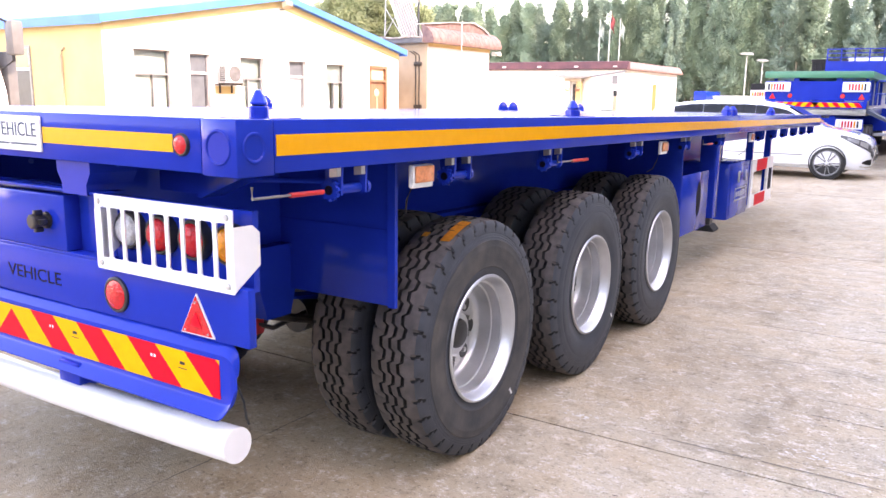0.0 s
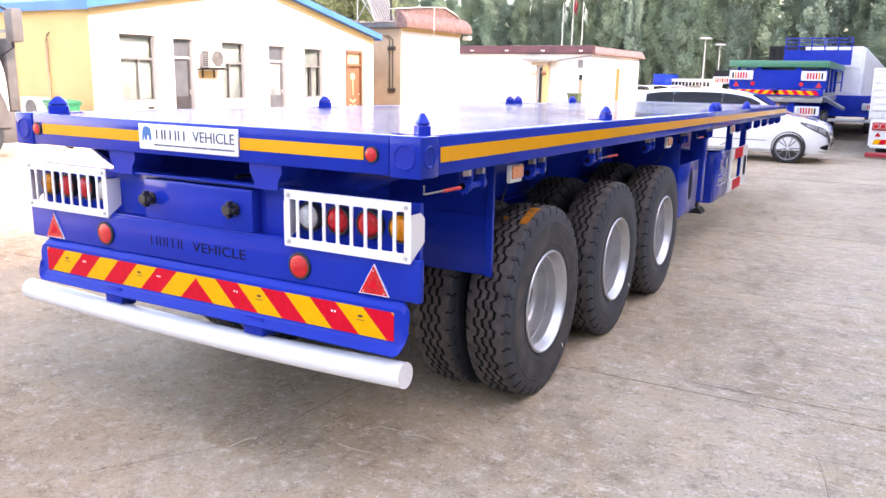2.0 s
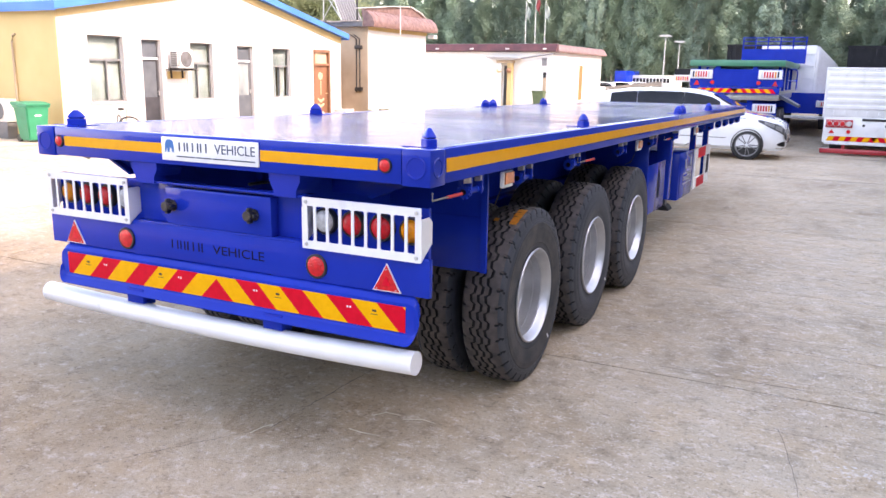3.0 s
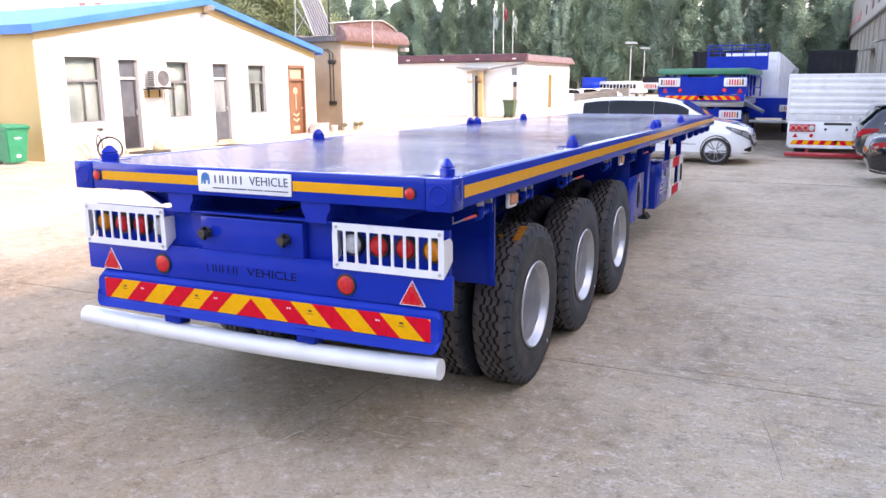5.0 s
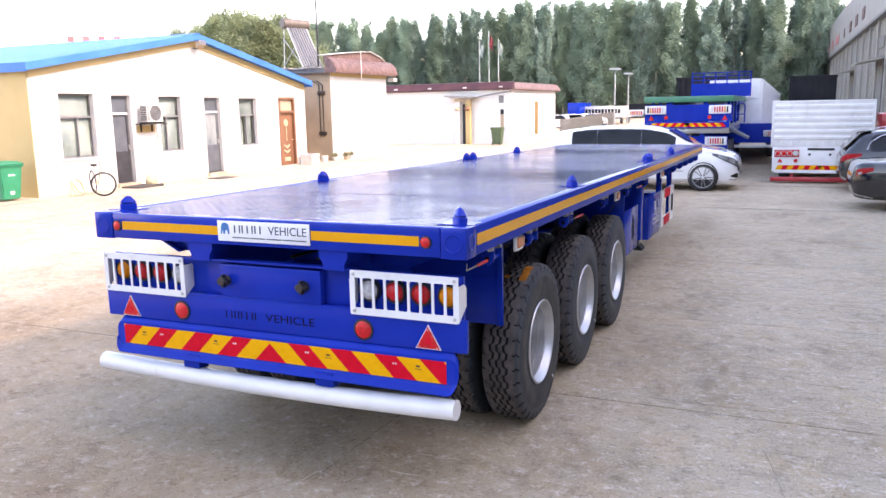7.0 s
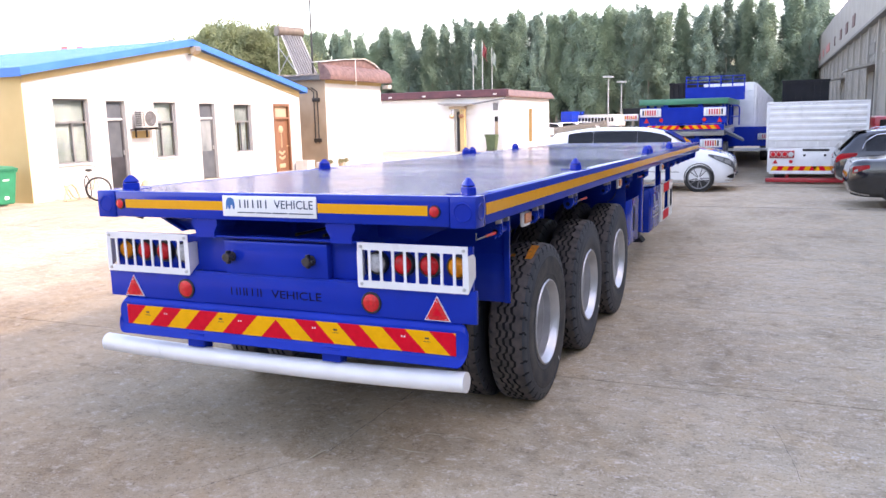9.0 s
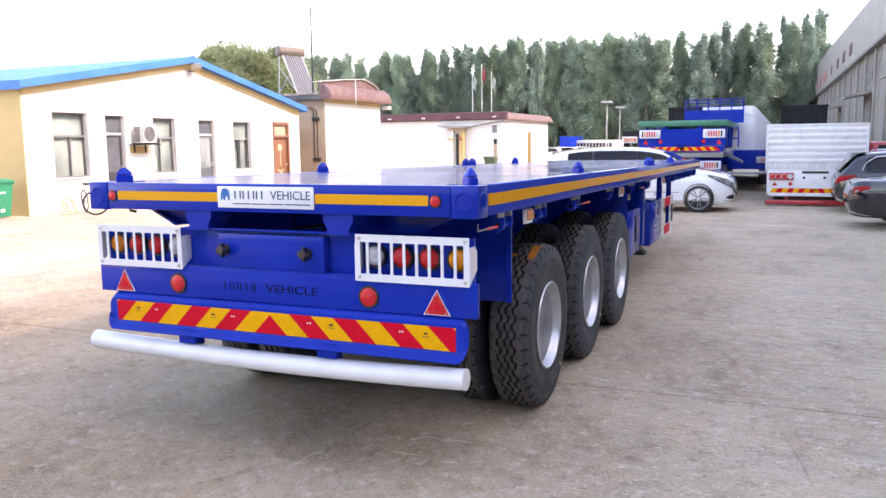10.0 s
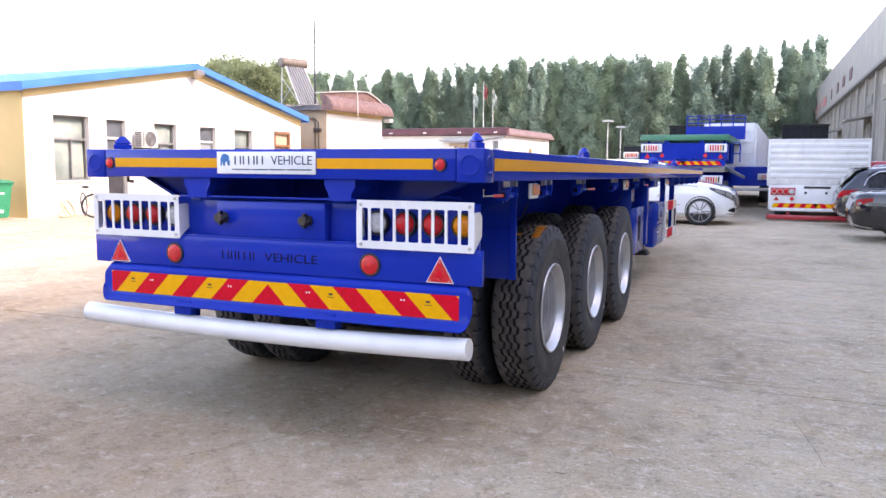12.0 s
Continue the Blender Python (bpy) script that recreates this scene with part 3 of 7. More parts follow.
# ochre band under the eaves, on the gable
for ya, yb in ((HY0, RY), (RY, HY1)):
    part("eaves_band", prism([(ya, gable(ya) - 0.02), (yb, gable(yb) - 0.02), (yb, gable(yb) - 0.24), (ya, gable(ya) - 0.24)], "x", HX + 0.004, HX + 0.03), WALLYELLOW, house, "ochre yellow band under the eaves", None)
# roof: two ribbed slopes with thick blue edges
for ya, yb in ((HY0 - 0.22, RY), (HY1 + 0.16, RY)):
    s = (RIDGE - EAVE_L) / (RY - HY0) if ya < RY else (RIDGE - EAVE) / (HY1 - RY)
    za = RIDGE - s * abs(RY - ya)
    b = bmesh.new()
    bm_prism(b, [(ya, za + 0.02), (yb, RIDGE + 0.02), (yb, RIDGE + 0.14), (ya, za + 0.14)], "x", HX - 14.4, HX + 0.28)
    slope = part("roof_slope", b, ROOFSHEET, house, "sky-blue sheet metal roof", None)
    rib = finish(prism([(ya, za + 0.14), (yb, RIDGE + 0.14), (yb, RIDGE + 0.175), (ya, za + 0.175)], "x", -0.03, 0.03), "roof_rib", ROOFSHEET, None)
    for k in range(28):
        shared("roof_rib", rib, slope, pose(HX - 0.2 - k * 0.5, 0, 0))
    part("verge_trim", prism([(ya, za - 0.03), (yb, RIDGE - 0.03), (yb, RIDGE + 0.17), (ya, za + 0.17)], "x", HX + 0.283, HX + 0.30), ROOFBLUE, slope, "", None)
    part("fascia", box(HX - 14.4, HX + 0.30, min(ya, ya + (0.02 if ya > RY else -0.02)), max(ya, ya + (0.02 if ya > RY else -0.02)), za - 0.06, za + 0.17), ROOFBLUE, slope, "", None)
part("ridge_cap", prism([(RY - 0.2, RIDGE + 0.12), (RY, RIDGE + 0.19), (RY + 0.2, RIDGE + 0.12), (RY, RIDGE + 0.15)], "x", HX - 14.4, HX + 0.30), ROOFBLUE, house, "", None)


def window(spec, name, split, label):
    """Aluminium window set back in the wall: outer frame, transom at two thirds, mullion, panes, blind behind."""
    y0, y1, z0, z1 = spec
    w = thing(name, label, "window", kind="structure")
    x0, x1 = HX - 0.17, HX - 0.11
    zt = z0 + (z1 - z0) * 0.64
    ym = y0 + (y1 - y0) * split
    b = ring_prism(rect(y0, y1, z0, z1), rect(y0 + 0.05, y1 - 0.05, z0 + 0.05, z1 - 0.05), "x", x0, x1)
    part("transom_bar", box(x0, x1 + 0.004, y0 + 0.05, y1 - 0.05, zt - 0.03, zt + 0.03), ALU, w, "", None)
    part("mullion", box(x0, x1 + 0.004, ym - 0.025, ym + 0.025, z0 + 0.05, zt - 0.03), ALU, w, "", None)
    part("window_frame", b, ALU, w, "", None)
    for a in ((y0 + 0.05, y1 - 0.05, zt + 0.03, z1 - 0.05), (y0 + 0.05, ym - 0.025, z0 + 0.05, zt - 0.03), (ym + 0.025, y1 - 0.05, z0 + 0.05, zt - 0.03)):
        part("pane", box(x0 + 0.02, x0 + 0.026, *a), GLASS, w, "", None).visible_shadow = False
        part("blind", box(x0 - 0.06, x0 - 0.055, a[0] - 0.02, a[1] + 0.02 if split != 0.5 or a[3] > zt + 0.1 else (a[1] + a[0]) / 2 + (a[1] - a[0]) * 0.35, a[2], a[3]), CURTAIN, w, "pale window blind", None)
    part("window_sill", box(HX - 0.11, HX + 0.04, y0 - 0.03, y1 + 0.03, z0 - 0.045, z0 - 0.003), WALLWHITE, w, "white window sill", None)
    return w


window(W1, "window_1", 0.56, "grey aluminium window with three panes in the white gable wall")
window(W2, "window_2", 0.4, "grey aluminium window with three panes beside the air conditioner")
window(W4, "window_3", 0.5, "narrow grey aluminium window with three panes in the white gable wall")


def glazed_door(spec, name, lower, label):
    y0, y1, z0, z1 = spec
    d = thing(name, label, "door", kind="structure")
    x0, x1 = HX - 0.19, HX - 0.11
    zt = z0 + 2.05
    b = ring_prism(rect(y0, y1, z0, z1), rect(y0 + 0.05, y1 - 0.05, z0 + 0.01, z1 - 0.05), "x", x0, x1)
    part("transom_bar", box(x0, x1 + 0.003, y0 + 0.05, y1 - 0.05, zt, zt + 0.06), SIGNWHITE, d, "white transom bar", None)
    part("door_frame", b, ALU, d, "", None)
    part("transom_pane", box(x0 + 0.03, x0 + 0.038, y0 + 0.05, y1 - 0.05, zt + 0.06, z1 - 0.05), PALEPANEL, d, "", None)
    part("upper_pane", box(x0 + 0.03, x0 + 0.04, y0 + 0.10, y1 - 0.10, z0 + 0.95, zt - 0.06), PALEPANEL if lower is DOORGREY else CURTAIN, d, "", None)
    leaf = ring_prism(rect(y0 + 0.05, y1 - 0.05, z0 + 0.02, zt), rect(y0 + 0.10, y1 - 0.10, z0 + 0.95, zt - 0.06), "x", x0 + 0.02, x0 + 0.06)
    lf = part("door_leaf", leaf, lower, d, "", None)
    part("door_handle", box(x0 + 0.06, x0 + 0.10, y1 - 0.09, y1 - 0.065, z0 + 1.0, z0 + 1.14), STEEL, lf, "", None)
    part("threshold", box(HX - 0.24, HX + 0.12, y0 - 0.05, y1 + 0.05, 0.0, z0), CONCRETE, d, "", None)
    return d


glazed_door(D1, "door_1", DOORGREY, "dark grey framed door with a glazed top and transom")
glazed_door(D2, "door_2", PALEPANEL, "pale grey framed door with a blinded pane and transom")

door = thing("door_3", "orange-brown moulded front door with pale brass ornaments and a transom", "door", kind="structure")
y0, y1, z0, z1 = D3
b = ring_prism(rect(y0, y1, z0, z1), rect(y0 + 0.10, y1 - 0.10, z0 + 0.01, z1 - 0.10), "x", HX - 0.15, HX + 0.02)
part("transom_bar", box(HX - 0.14, HX + 0.016, y0 + 0.10, y1 - 0.10, 2.12, 2.20), DOORWOOD, door, "", None)
part("door_frame", b, DOORWOOD, door, "", None)
part("transom_pane", box(HX - 0.1, HX - 0.09, y0 + 0.10, y1 - 0.10, 2.20, z1 - 0.10), WALLBROWN, door, "tan patterned transom panel", None)
leaf = part("door_leaf", box(HX - 0.13, HX - 0.08, y0 + 0.10, y1 - 0.10, z0, 2.12), DOORWOOD, door, "", None)
ym = (y0 + y1) / 2
part("ornament", lathe([(HX - 0.08, 0.15), (HX - 0.055, 0.13), (HX - 0.05, 0.0001)], 20, "x", (0, ym, 1.72)), BRASS, leaf, "pale brass rosette")
part("ornament", box(HX - 0.08, HX - 0.055, ym - 0.03, ym + 0.03, 1.0, 1.55, 0.01), BRASS, leaf, "pale brass rosette")
for k, zz in enumerate((0.72, 0.52)):
    part("ornament", prism([(ym - 0.22, zz + 0.1), (ym, zz - 0.02), (ym + 0.22, zz + 0.1), (ym + 0.18, zz + 0.16), (ym, zz + 0.08), (ym - 0.18, zz + 0.16)], "x", HX - 0.08, HX - 0.055), BRASS, leaf, "pale brass chevron", None)
part("ornament", box(HX - 0.08, HX - 0.055, ym - 0.2, ym + 0.2, 0.20, 0.36, 0.01), BRASS, leaf, "pale brass panel")
part("door_handle", cyl((HX - 0.08, y1 - 0.17, 1.05), (HX - 0.02, y1 - 0.17, 1.05), 0.025), BRASS, leaf, "")

# floodlight under the ridge
fl = thing("floodlight", "small grey floodlight under the ridge of the gable", "floodlight")
part("bracket", tube([(HX, RY + 0.05, RIDGE - 0.30), (HX + 0.20, RY + 0.05, RIDGE - 0.30), (HX + 0.33, RY + 0.05, RIDGE - 0.22)], 0.02), GREYDARK, fl)
hd = part("lamp_head", prism([(HX + 0.26, RIDGE - 0.30), (HX + 0.44, RIDGE - 0.20), (HX + 0.40, RIDGE - 0.05), (HX + 0.22, RIDGE - 0.12)], "y", RY - 0.1, RY + 0.2), WALLBROWN, fl, "", None)
part("lens", prism([(HX + 0.445, RIDGE - 0.20), (HX + 0.452, RIDGE - 0.20), (HX + 0.412, RIDGE - 0.06), (HX + 0.405, RIDGE - 0.06)], "y", RY - 0.08, RY + 0.18), GREYDARK, hd, "", None)

# air conditioner on a bracket
ac = thing("air_conditioner", "white wall-mounted air conditioner unit on a rusty bracket", "air conditioner")
AY0, AY1, AZ0, AZ1 = 15.10, 15.74, 1.93, 2.47
body = part("casing", box(HX + 0.12, HX + 0.42, AY0, AY1, AZ0, AZ1, 0.02), BOXWHITE, ac, "off-white metal casing")
part("shelf", box(HX + 0.031, HX + 0.5, AY0 - 0.12, AY1 + 0.1, AZ0 - 0.07, AZ0 - 0.041), DARKSTEEL, ac, "dark steel shelf", None)
part("wall_patch", box(HX + 0.002, HX + 0.012, AY0 - 0.05, AY1 + 0.05, AZ0 - 0.32, AZ0 - 0.1), WALLYELLOW, ac, "ochre patch on the wall", None)
part("fan_grille", lathe([(HX + 0.42, 0.235), (HX + 0.435, 0.235), (HX + 0.435, 0.205), (HX + 0.424, 0.20), (HX + 0.4235, 0.0001)], 28, "x", (0, 15.45, 2.20)), GREYDARK, body, "round dark grey fan grille")
for k in range(5):
    r = 0.04 + 0.04 * k
    part("grille_ring", lathe([(HX + 0.428, r), (HX + 0.436, r + 0.006), (HX + 0.428, r + 0.012)], 24, "x", (0, 15.45, 2.20)), ALU, body)
for k in range(8):
    part("louvre", box(HX + 0.42, HX + 0.43, AY0 + 0.015, AY0 + 0.085, AZ0 + 0.05 + k * 0.055, AZ0 + 0.088 + k * 0.055), GREYDARK, body, "", None)
    part("louvre", box(HX + 0.15, HX + 0.39, AY0 - 0.008, AY0, AZ0 + 0.05 + k * 0.055, AZ0 + 0.088 + k * 0.055), GREYDARK, body, "", None)
for y in (AY0 + 0.08, AY1 - 0.1):
    part("bracket_arm", prism([(HX, AZ0 - 0.005), (HX + 0.5, AZ0 - 0.005), (HX + 0.5, AZ0 - 0.04), (HX + 0.05, AZ0 - 0.04), (HX + 0.05, AZ0 - 0.3), (HX, AZ0 - 0.3)], "y", y, y + 0.04), DARKSTEEL, ac, "rusty steel bracket", None)
part("pipe", tube([(HX + 0.02, AY1 + 0.03, AZ0 + 0.1), (HX + 0.02, AY1 + 0.14, AZ0 - 0.1), (HX + 0.02, AY1 + 0.16, 1.2), (HX + 0.02, AY1 + 0.16, 1.0)], 0.018), BOXWHITE, ac)

# faded red sign panels that stand far behind the roof
sign = thing("sign", "row of faded red sign panels on posts behind the house", "sign", at=pose(-42.4, 39.0, 0, 0, 0, 40))
for k in range(4):
    part("sign_panel", box(-1.9 + k * 1.0, -1.45 + k * 1.0, -0.05, 0.05, 7.22, 7.60), SIGNRED, sign, "", None)
    part("post", box(-1.72 + k * 1.0, -1.64 + k * 1.0, 0.051, 0.12, 0, 7.5), STEEL, sign, "", None)

# pipe, second air conditioner and bins by the ochre wall
solid("drain_pipe", tube([(-17.5, HY0 - 0.06, 0.9), (-17.5, HY0 - 0.06, 2.55), (-17.44, HY0 - 0.06, 2.72), (-17.36, HY0 - 0.04, 2.76)], 0.03, 10), WALLBROWN, "thin brown pipe with a hooked top on the ochre wall", "pipe")
ac2 = thing("air_conditioner", "grey air conditioner unit standing by the ochre wall", "air conditioner", at=pose(-17.55, HY0 - 0.5, 0.0))
cs = part("casing", box(-0.4, 0.4, -0.16, 0.16, 0.45, 1.05, 0.02), BOXWHITE, ac2, "off-white metal casing")
part("fan_grille", lathe([(-0.165, 0.24), (-0.178, 0.24), (-0.178, 0.20), (-0.168, 0.19), (-0.168, 0.0001)], 26, "y", (0.06, 0, 0.75)), GREYDARK, cs, "round dark fan grille")
part("stand", box(-0.36, 0.36, -0.15, 0.15, 0.0, 0.45, 0.01), GREYDARK, ac2, "dark crate used as a stand")


door = thing("door_4", "dark grey glazed door in the ochre side wall", "door", kind="structure")
part("door_frame", ring_prism(rect(-20.15, -18.98, 0, 2.86), rect(-20.07, -19.06, 0.02, 2.78), "y", HY0 - 0.062, HY0 - 0.024), ALU, door, "", None)
part("door_leaf", box(-20.07, -19.06, HY0 - 0.042, HY0 - 0.027, 0.02, 2.18), DOORGREY, door, "", None)
part("transom_bar", box(-20.07, -19.06, HY0 - 0.052, HY0 - 0.024, 2.18, 2.26), SIGNWHITE, door, "white transom bar", None)
part("transom_pane", box(-20.07, -19.06, HY0 - 0.042, HY0 - 0.027, 2.26, 2.78), DARKGLASS, door, "", None)


def wheelie_bin(m, label):
    w = thing("wheelie_bin", label, "bin", "green bins by the wall", at=m)
    b = bmesh.new()
    lo = [(-0.21, -0.24), (0.21, -0.24), (0.21, 0.24), (-0.21, 0.24)]
    hi = [(-0.28, -0.32), (0.28, -0.32), (0.28, 0.32), (-0.28, 0.32)]
    va = [b.verts.new((x, y, 0.05)) for x, y in lo]
    vb = [b.verts.new((x, y, 0.92)) for x, y in hi]
    b.faces.new(va)
    b.faces.new(vb)
    for i in range(4):
        b.faces.new((va[i], va[(i + 1) % 4], vb[(i + 1) % 4], vb[i]))
    bmesh.ops.bevel(b, geom=list(b.edges), offset=0.025, segments=2, affect="EDGES")
    body = part("body", b, BINGREEN, w)
    part("rim", box(-0.30, 0.30, -0.34, 0.34, 0.88, 0.93, 0.01), BINGREEN, body)
    part("sticker", box(0.262, 0.266, -0.09, 0.09, 0.66, 0.70), SIGNWHITE, body, "white mark", None)
    part("sticker", box(0.232, 0.236, -0.06, 0.06, 0.18, 0.26), SIGNWHITE, body, "white mark", None)
    part("lid", prism([(-0.36, 0.935), (0.33, 0.935), (0.33, 0.97), (0.1, 1.02), (-0.36, 1.03)], "y", -0.33, 0.33), BINGREEN, w, "", None)
    for y in (-0.22, 0.22):
        part("wheel", cyl((-0.24, y - 0.025, 0.1), (-0.24, y + 0.025, 0.1), 0.1, 16), BLACKPLASTIC, w)
    return w


wheelie_bin(pose(-16.0, 10.60, 0, 0, 0, -3), "green plastic wheelie bin by the ochre wall")


def bicycle():
    """Old bicycle on its stand by the wall, its front wheel turned aside."""
    bk = thing("bicycle", "old yellowish bicycle on its stand before the white wall", "bicycle", at=pose(-14.71, 12.44, 0, 0, -3, 62))
    for y, turn in ((-0.52, 72), (0.52, 0)):
        b = lathe([(-0.016, 0.298), (0.0, 0.33), (0.016, 0.298), (0.0, 0.280), (-0.016, 0.298)], 32, "x")
        wl = part("wheel", b, BLACKPLASTIC, bk, "black tyre and rim")
        wl.matrix_basis = pose(0, y, 0.33, 0, 0, turn)
        sp = bmesh.new()
        for k in range(14):
            a = 2 * math.pi * k / 14
            bm_cyl(sp, (0, 0, 0), (0, 0.29 * math.cos(a), 0.29 * math.sin(a)), 0.002, 4)
        part("spokes", sp, STEEL, wl)
        part("hub", cyl((-0.04, 0, 0), (0.04, 0, 0), 0.025, 10), STEEL, wl)
    fr = part("bike_frame", tube([(0, 0.52, 0.325), (0, 0.05, 0.28), (0, -0.42, 0.72), (0, -0.47, 0.60), (0, -0.52, 0.325)], 0.016), BRASS, bk, "pale yellow frame")
    part("seat_tube", tube([(0, 0.05, 0.28), (0, 0.2, 0.78)], 0.015), BRASS, fr)
    part("saddle", box(-0.07, 0.07, 0.08, 0.32, 0.78, 0.85, 0.03), BLACKPLASTIC, bk)
    part("handlebar", tube([(-0.10, -0.22, 0.98), (-0.16, -0.40, 1.00), (0, -0.44, 0.94), (0.16, -0.48, 1.00), (0.26, -0.32, 0.96)], 0.014), STEEL, bk)
    part("stem", tube([(0, -0.42, 0.72), (0, -0.44, 0.94)], 0.016), STEEL, bk)
    return bk


bicycle()
# clutter by the doors
hose = thing("hose", "bent lengths of stiff yellowish hose leaning on the wall", "hose", at=pose(-15.3, 12.15, 0))
part("hose_length", tube([(0.12, -0.30, 0.02), (0.06, -0.20, 0.20), (-0.02, -0.02, 0.40), (-0.03, 0.10, 0.44), (0.0, 0.20, 0.34), (0.06, 0.25, 0.14), (0.1, 0.25, 0.02)], 0.028, 8), SACK, hose)
part("hose_length", tube([(0.2, -0.12, 0.02), (0.08, -0.16, 0.22), (-0.02, -0.13, 0.42), (-0.03, -0.06, 0.38), (0.1, 0.02, 0.1), (0.16, 0.10, 0.03), (0.22, -0.34, 0.03)], 0.022, 8), SACK, hose)
solid("door_mat", prism([(-15.5, 14.0), (-14.9, 14.1), (-14.8, 15.0), (-15.2, 15.3), (-15.6, 14.9)], "z", 0.0, 0.05), DARKCLOTH, "crumpled dark cloth on the ground before the door", "cloth", smooth=None)
for seed, (x, y), (kx, ky, kz), mat, tint in ((1, (-15.15, 14.86), (0.8, 0.85, 0.95), SACK, "straw-coloured"), (2, (-15.25, 15.16), (0.85, 0.9, 1.05), BOXWHITE, "white")):
    b = bmesh.new()
    bmesh.ops.create_icosphere(b, subdivisions=3, radius=0.2)
    for v in b.verts:
        p = Vector([math.copysign(abs(c / 0.2) ** 0.75, c) * 0.19 for c in v.co])
        v.co = Vector((p.x * kx, p.y * ky, max(-0.165, p.z * kz))) * (1 + 0.22 * noise.noise(v.co * 6 + Vector((seed, 0, 0))))
    low_z = min(v.co.z for v in b.verts)
    solid("sack", b, mat, tint + " lumpy sack on the ground by the door", "sack", "sacks by the door", smooth=180, at=pose(x, y, -low_z))
solid("door_mat", box(-15.1, -14.5, 17.3, 18.2, 0, 0.02, 0.008), DARKCLOTH, "flat dark door mat on the concrete", "door mat")
crate = thing("crate", "white plastic crate standing beside the brown door", "crate", at=pose(-15.35, 23.95, 0))
b = bmesh.new()
for a in ((-0.28, -0.25, -0.27, 0.27, 0.03, 0.42), (0.25, 0.28, -0.27, 0.27, 0.03, 0.42), (-0.25, 0.25, -0.27, -0.24, 0.03, 0.42), (-0.25, 0.25, 0.24, 0.27, 0.03, 0.42), (-0.28, 0.28, -0.27, 0.27, 0.0, 0.03)):
    bm_box(b, *a)
part("box", b, BOXWHITE, crate, "", None)
part("rim", box(-0.30, 0.30, 0.272, 0.29, 0.38, 0.44), BOXWHITE, crate, "", None)
part("rim", box(0.282, 0.30, -0.27, 0.27, 0.38, 0.44), BOXWHITE, crate, "", None)
solid("bucket", lathe([(0.0, 0.0001), (0.0, 0.12), (0.28, 0.16), (0.28, 0.15), (0.03, 0.11), (0.03, 0.0001)], 18, "z"), BOXWHITE, "small white bucket on the ground", "bucket", at=pose(-15.5, 25.3, 0))


def leaf_cloud(n, rx, ry, rz, size, seed, shell=0.35):
    """Many small leaf blades strewn through an ellipsoid, denser towards its skin."""
    r = random.Random(seed)
    vs, fs = [], []
    for i in range(n):
        d = Vector((r.gauss(0, 1), r.gauss(0, 1), r.gauss(0, 1))).normalized()
        k = r.uniform(shell, 1) ** 0.6
        c = Vector((d.x * rx * k, d.y * ry * k, d.z * rz * k))
        u = Vector((r.gauss(0, 1), r.gauss(0, 1), r.gauss(0, 1))).normalized()
        w = u.orthogonal().normalized()
        s = size * r.uniform(0.6, 1.3)
        j = len(vs)
        vs += [c - u * s, c + w * s * 0.5, c + u * s, c - w * s * 0.5]
        fs.append((j, j + 1, j + 2, j + 3))
    return vs, fs


def mesh_from(vs, fs, name, material):
    me = bpy.data.meshes.new(name)
    me.from_pydata([tuple(v) for v in vs], [], fs)
    me.materials.append(material)
    return me


for k, (px, py) in enumerate(((HX + 0.15, 26.3), (HX + 0.35, 26.9), (HX + 0.25, 27.5))):
    pl = thing("potted_plant", "small half-dry leafy plant in a pot at the wall's foot", "potted plant", "plants at the wall's foot", at=pose(px, py, 0) @ Matrix.Diagonal((0.8, 0.8, 0.72, 1)))
    part("pot", lathe([(0.0, 0.0001), (0.0, 0.11), (0.22, 0.16), (0.22, 0.14), (0.18, 0.0001)], 16, "z"), BOXWHITE if k != 1 else WALLBROWN, pl)
    vs, fs = leaf_cloud(170, 0.22, 0.22, 0.17, 0.045, k + 3, 0.1)
    shared("foliage", mesh_from(vs, fs, "foliage", PLANTLEAF), pl, pose(0, 0, 0.33))


# ---- brown and white outbuilding with the mansard ----
BX, BY0, BY1, BH = -15.75, 26.42, 31.6, 3.78
shed = thing("outbuilding", "flat-roofed outbuilding with white front, brown side and faded red mansard", "building")
part("front_wall", box(BX - 0.24, BX, BY0 + 0.003, BY1, 0, BH), WALLWHITE, shed, "white painted wall", None)
part("side_wall", box(BX - 9, BX - 0.003, BY0, BY0 + 0.24, 0, BH), WALLBROWN, shed, "tan brown rendered wall", None)
part("side_wall", box(BX - 9, BX - 0.24, BY1 - 0.24, BY1 - 0.002, 0, BH), WALLWHITE, shed, "", None)
part("back_wall", box(BX - 9.2, BX - 9, BY0, BY1, 0, BH), WALLBROWN, shed, "", None)
part("trim_band", box(BX + 0.003, BX + 0.05, BY0, BY1, BH - 0.14, BH), WALLYELLOW, shed, "ochre band", None)
prof = [(BX + 0.42, BH + 0.0), (BX + 0.46, BH + 0.12), (BX + 0.34, BH + 0.42), (BX + 0.1, BH + 0.62), (BX - 0.1, BH + 0.68), (BX - 0.1, BH + 0.0)]
mans = part("mansard", prism(prof, "y", BY0 - 0.22, BY1 + 0.4), MAROONPALE, shed, "faded red sheet mansard", 50)
seam = finish(prism([(u + 0.006, v + 0.006) for u, v in prof[:5]] + [(u, v) for u, v in prof[:5][::-1]], "y", 0.0, 0.03), "seam", MAROONPALE, None)
for k in range(14):
    shared("seam", seam, mans, pose(0, BY0 - 0.1 + k * 0.41, 0))
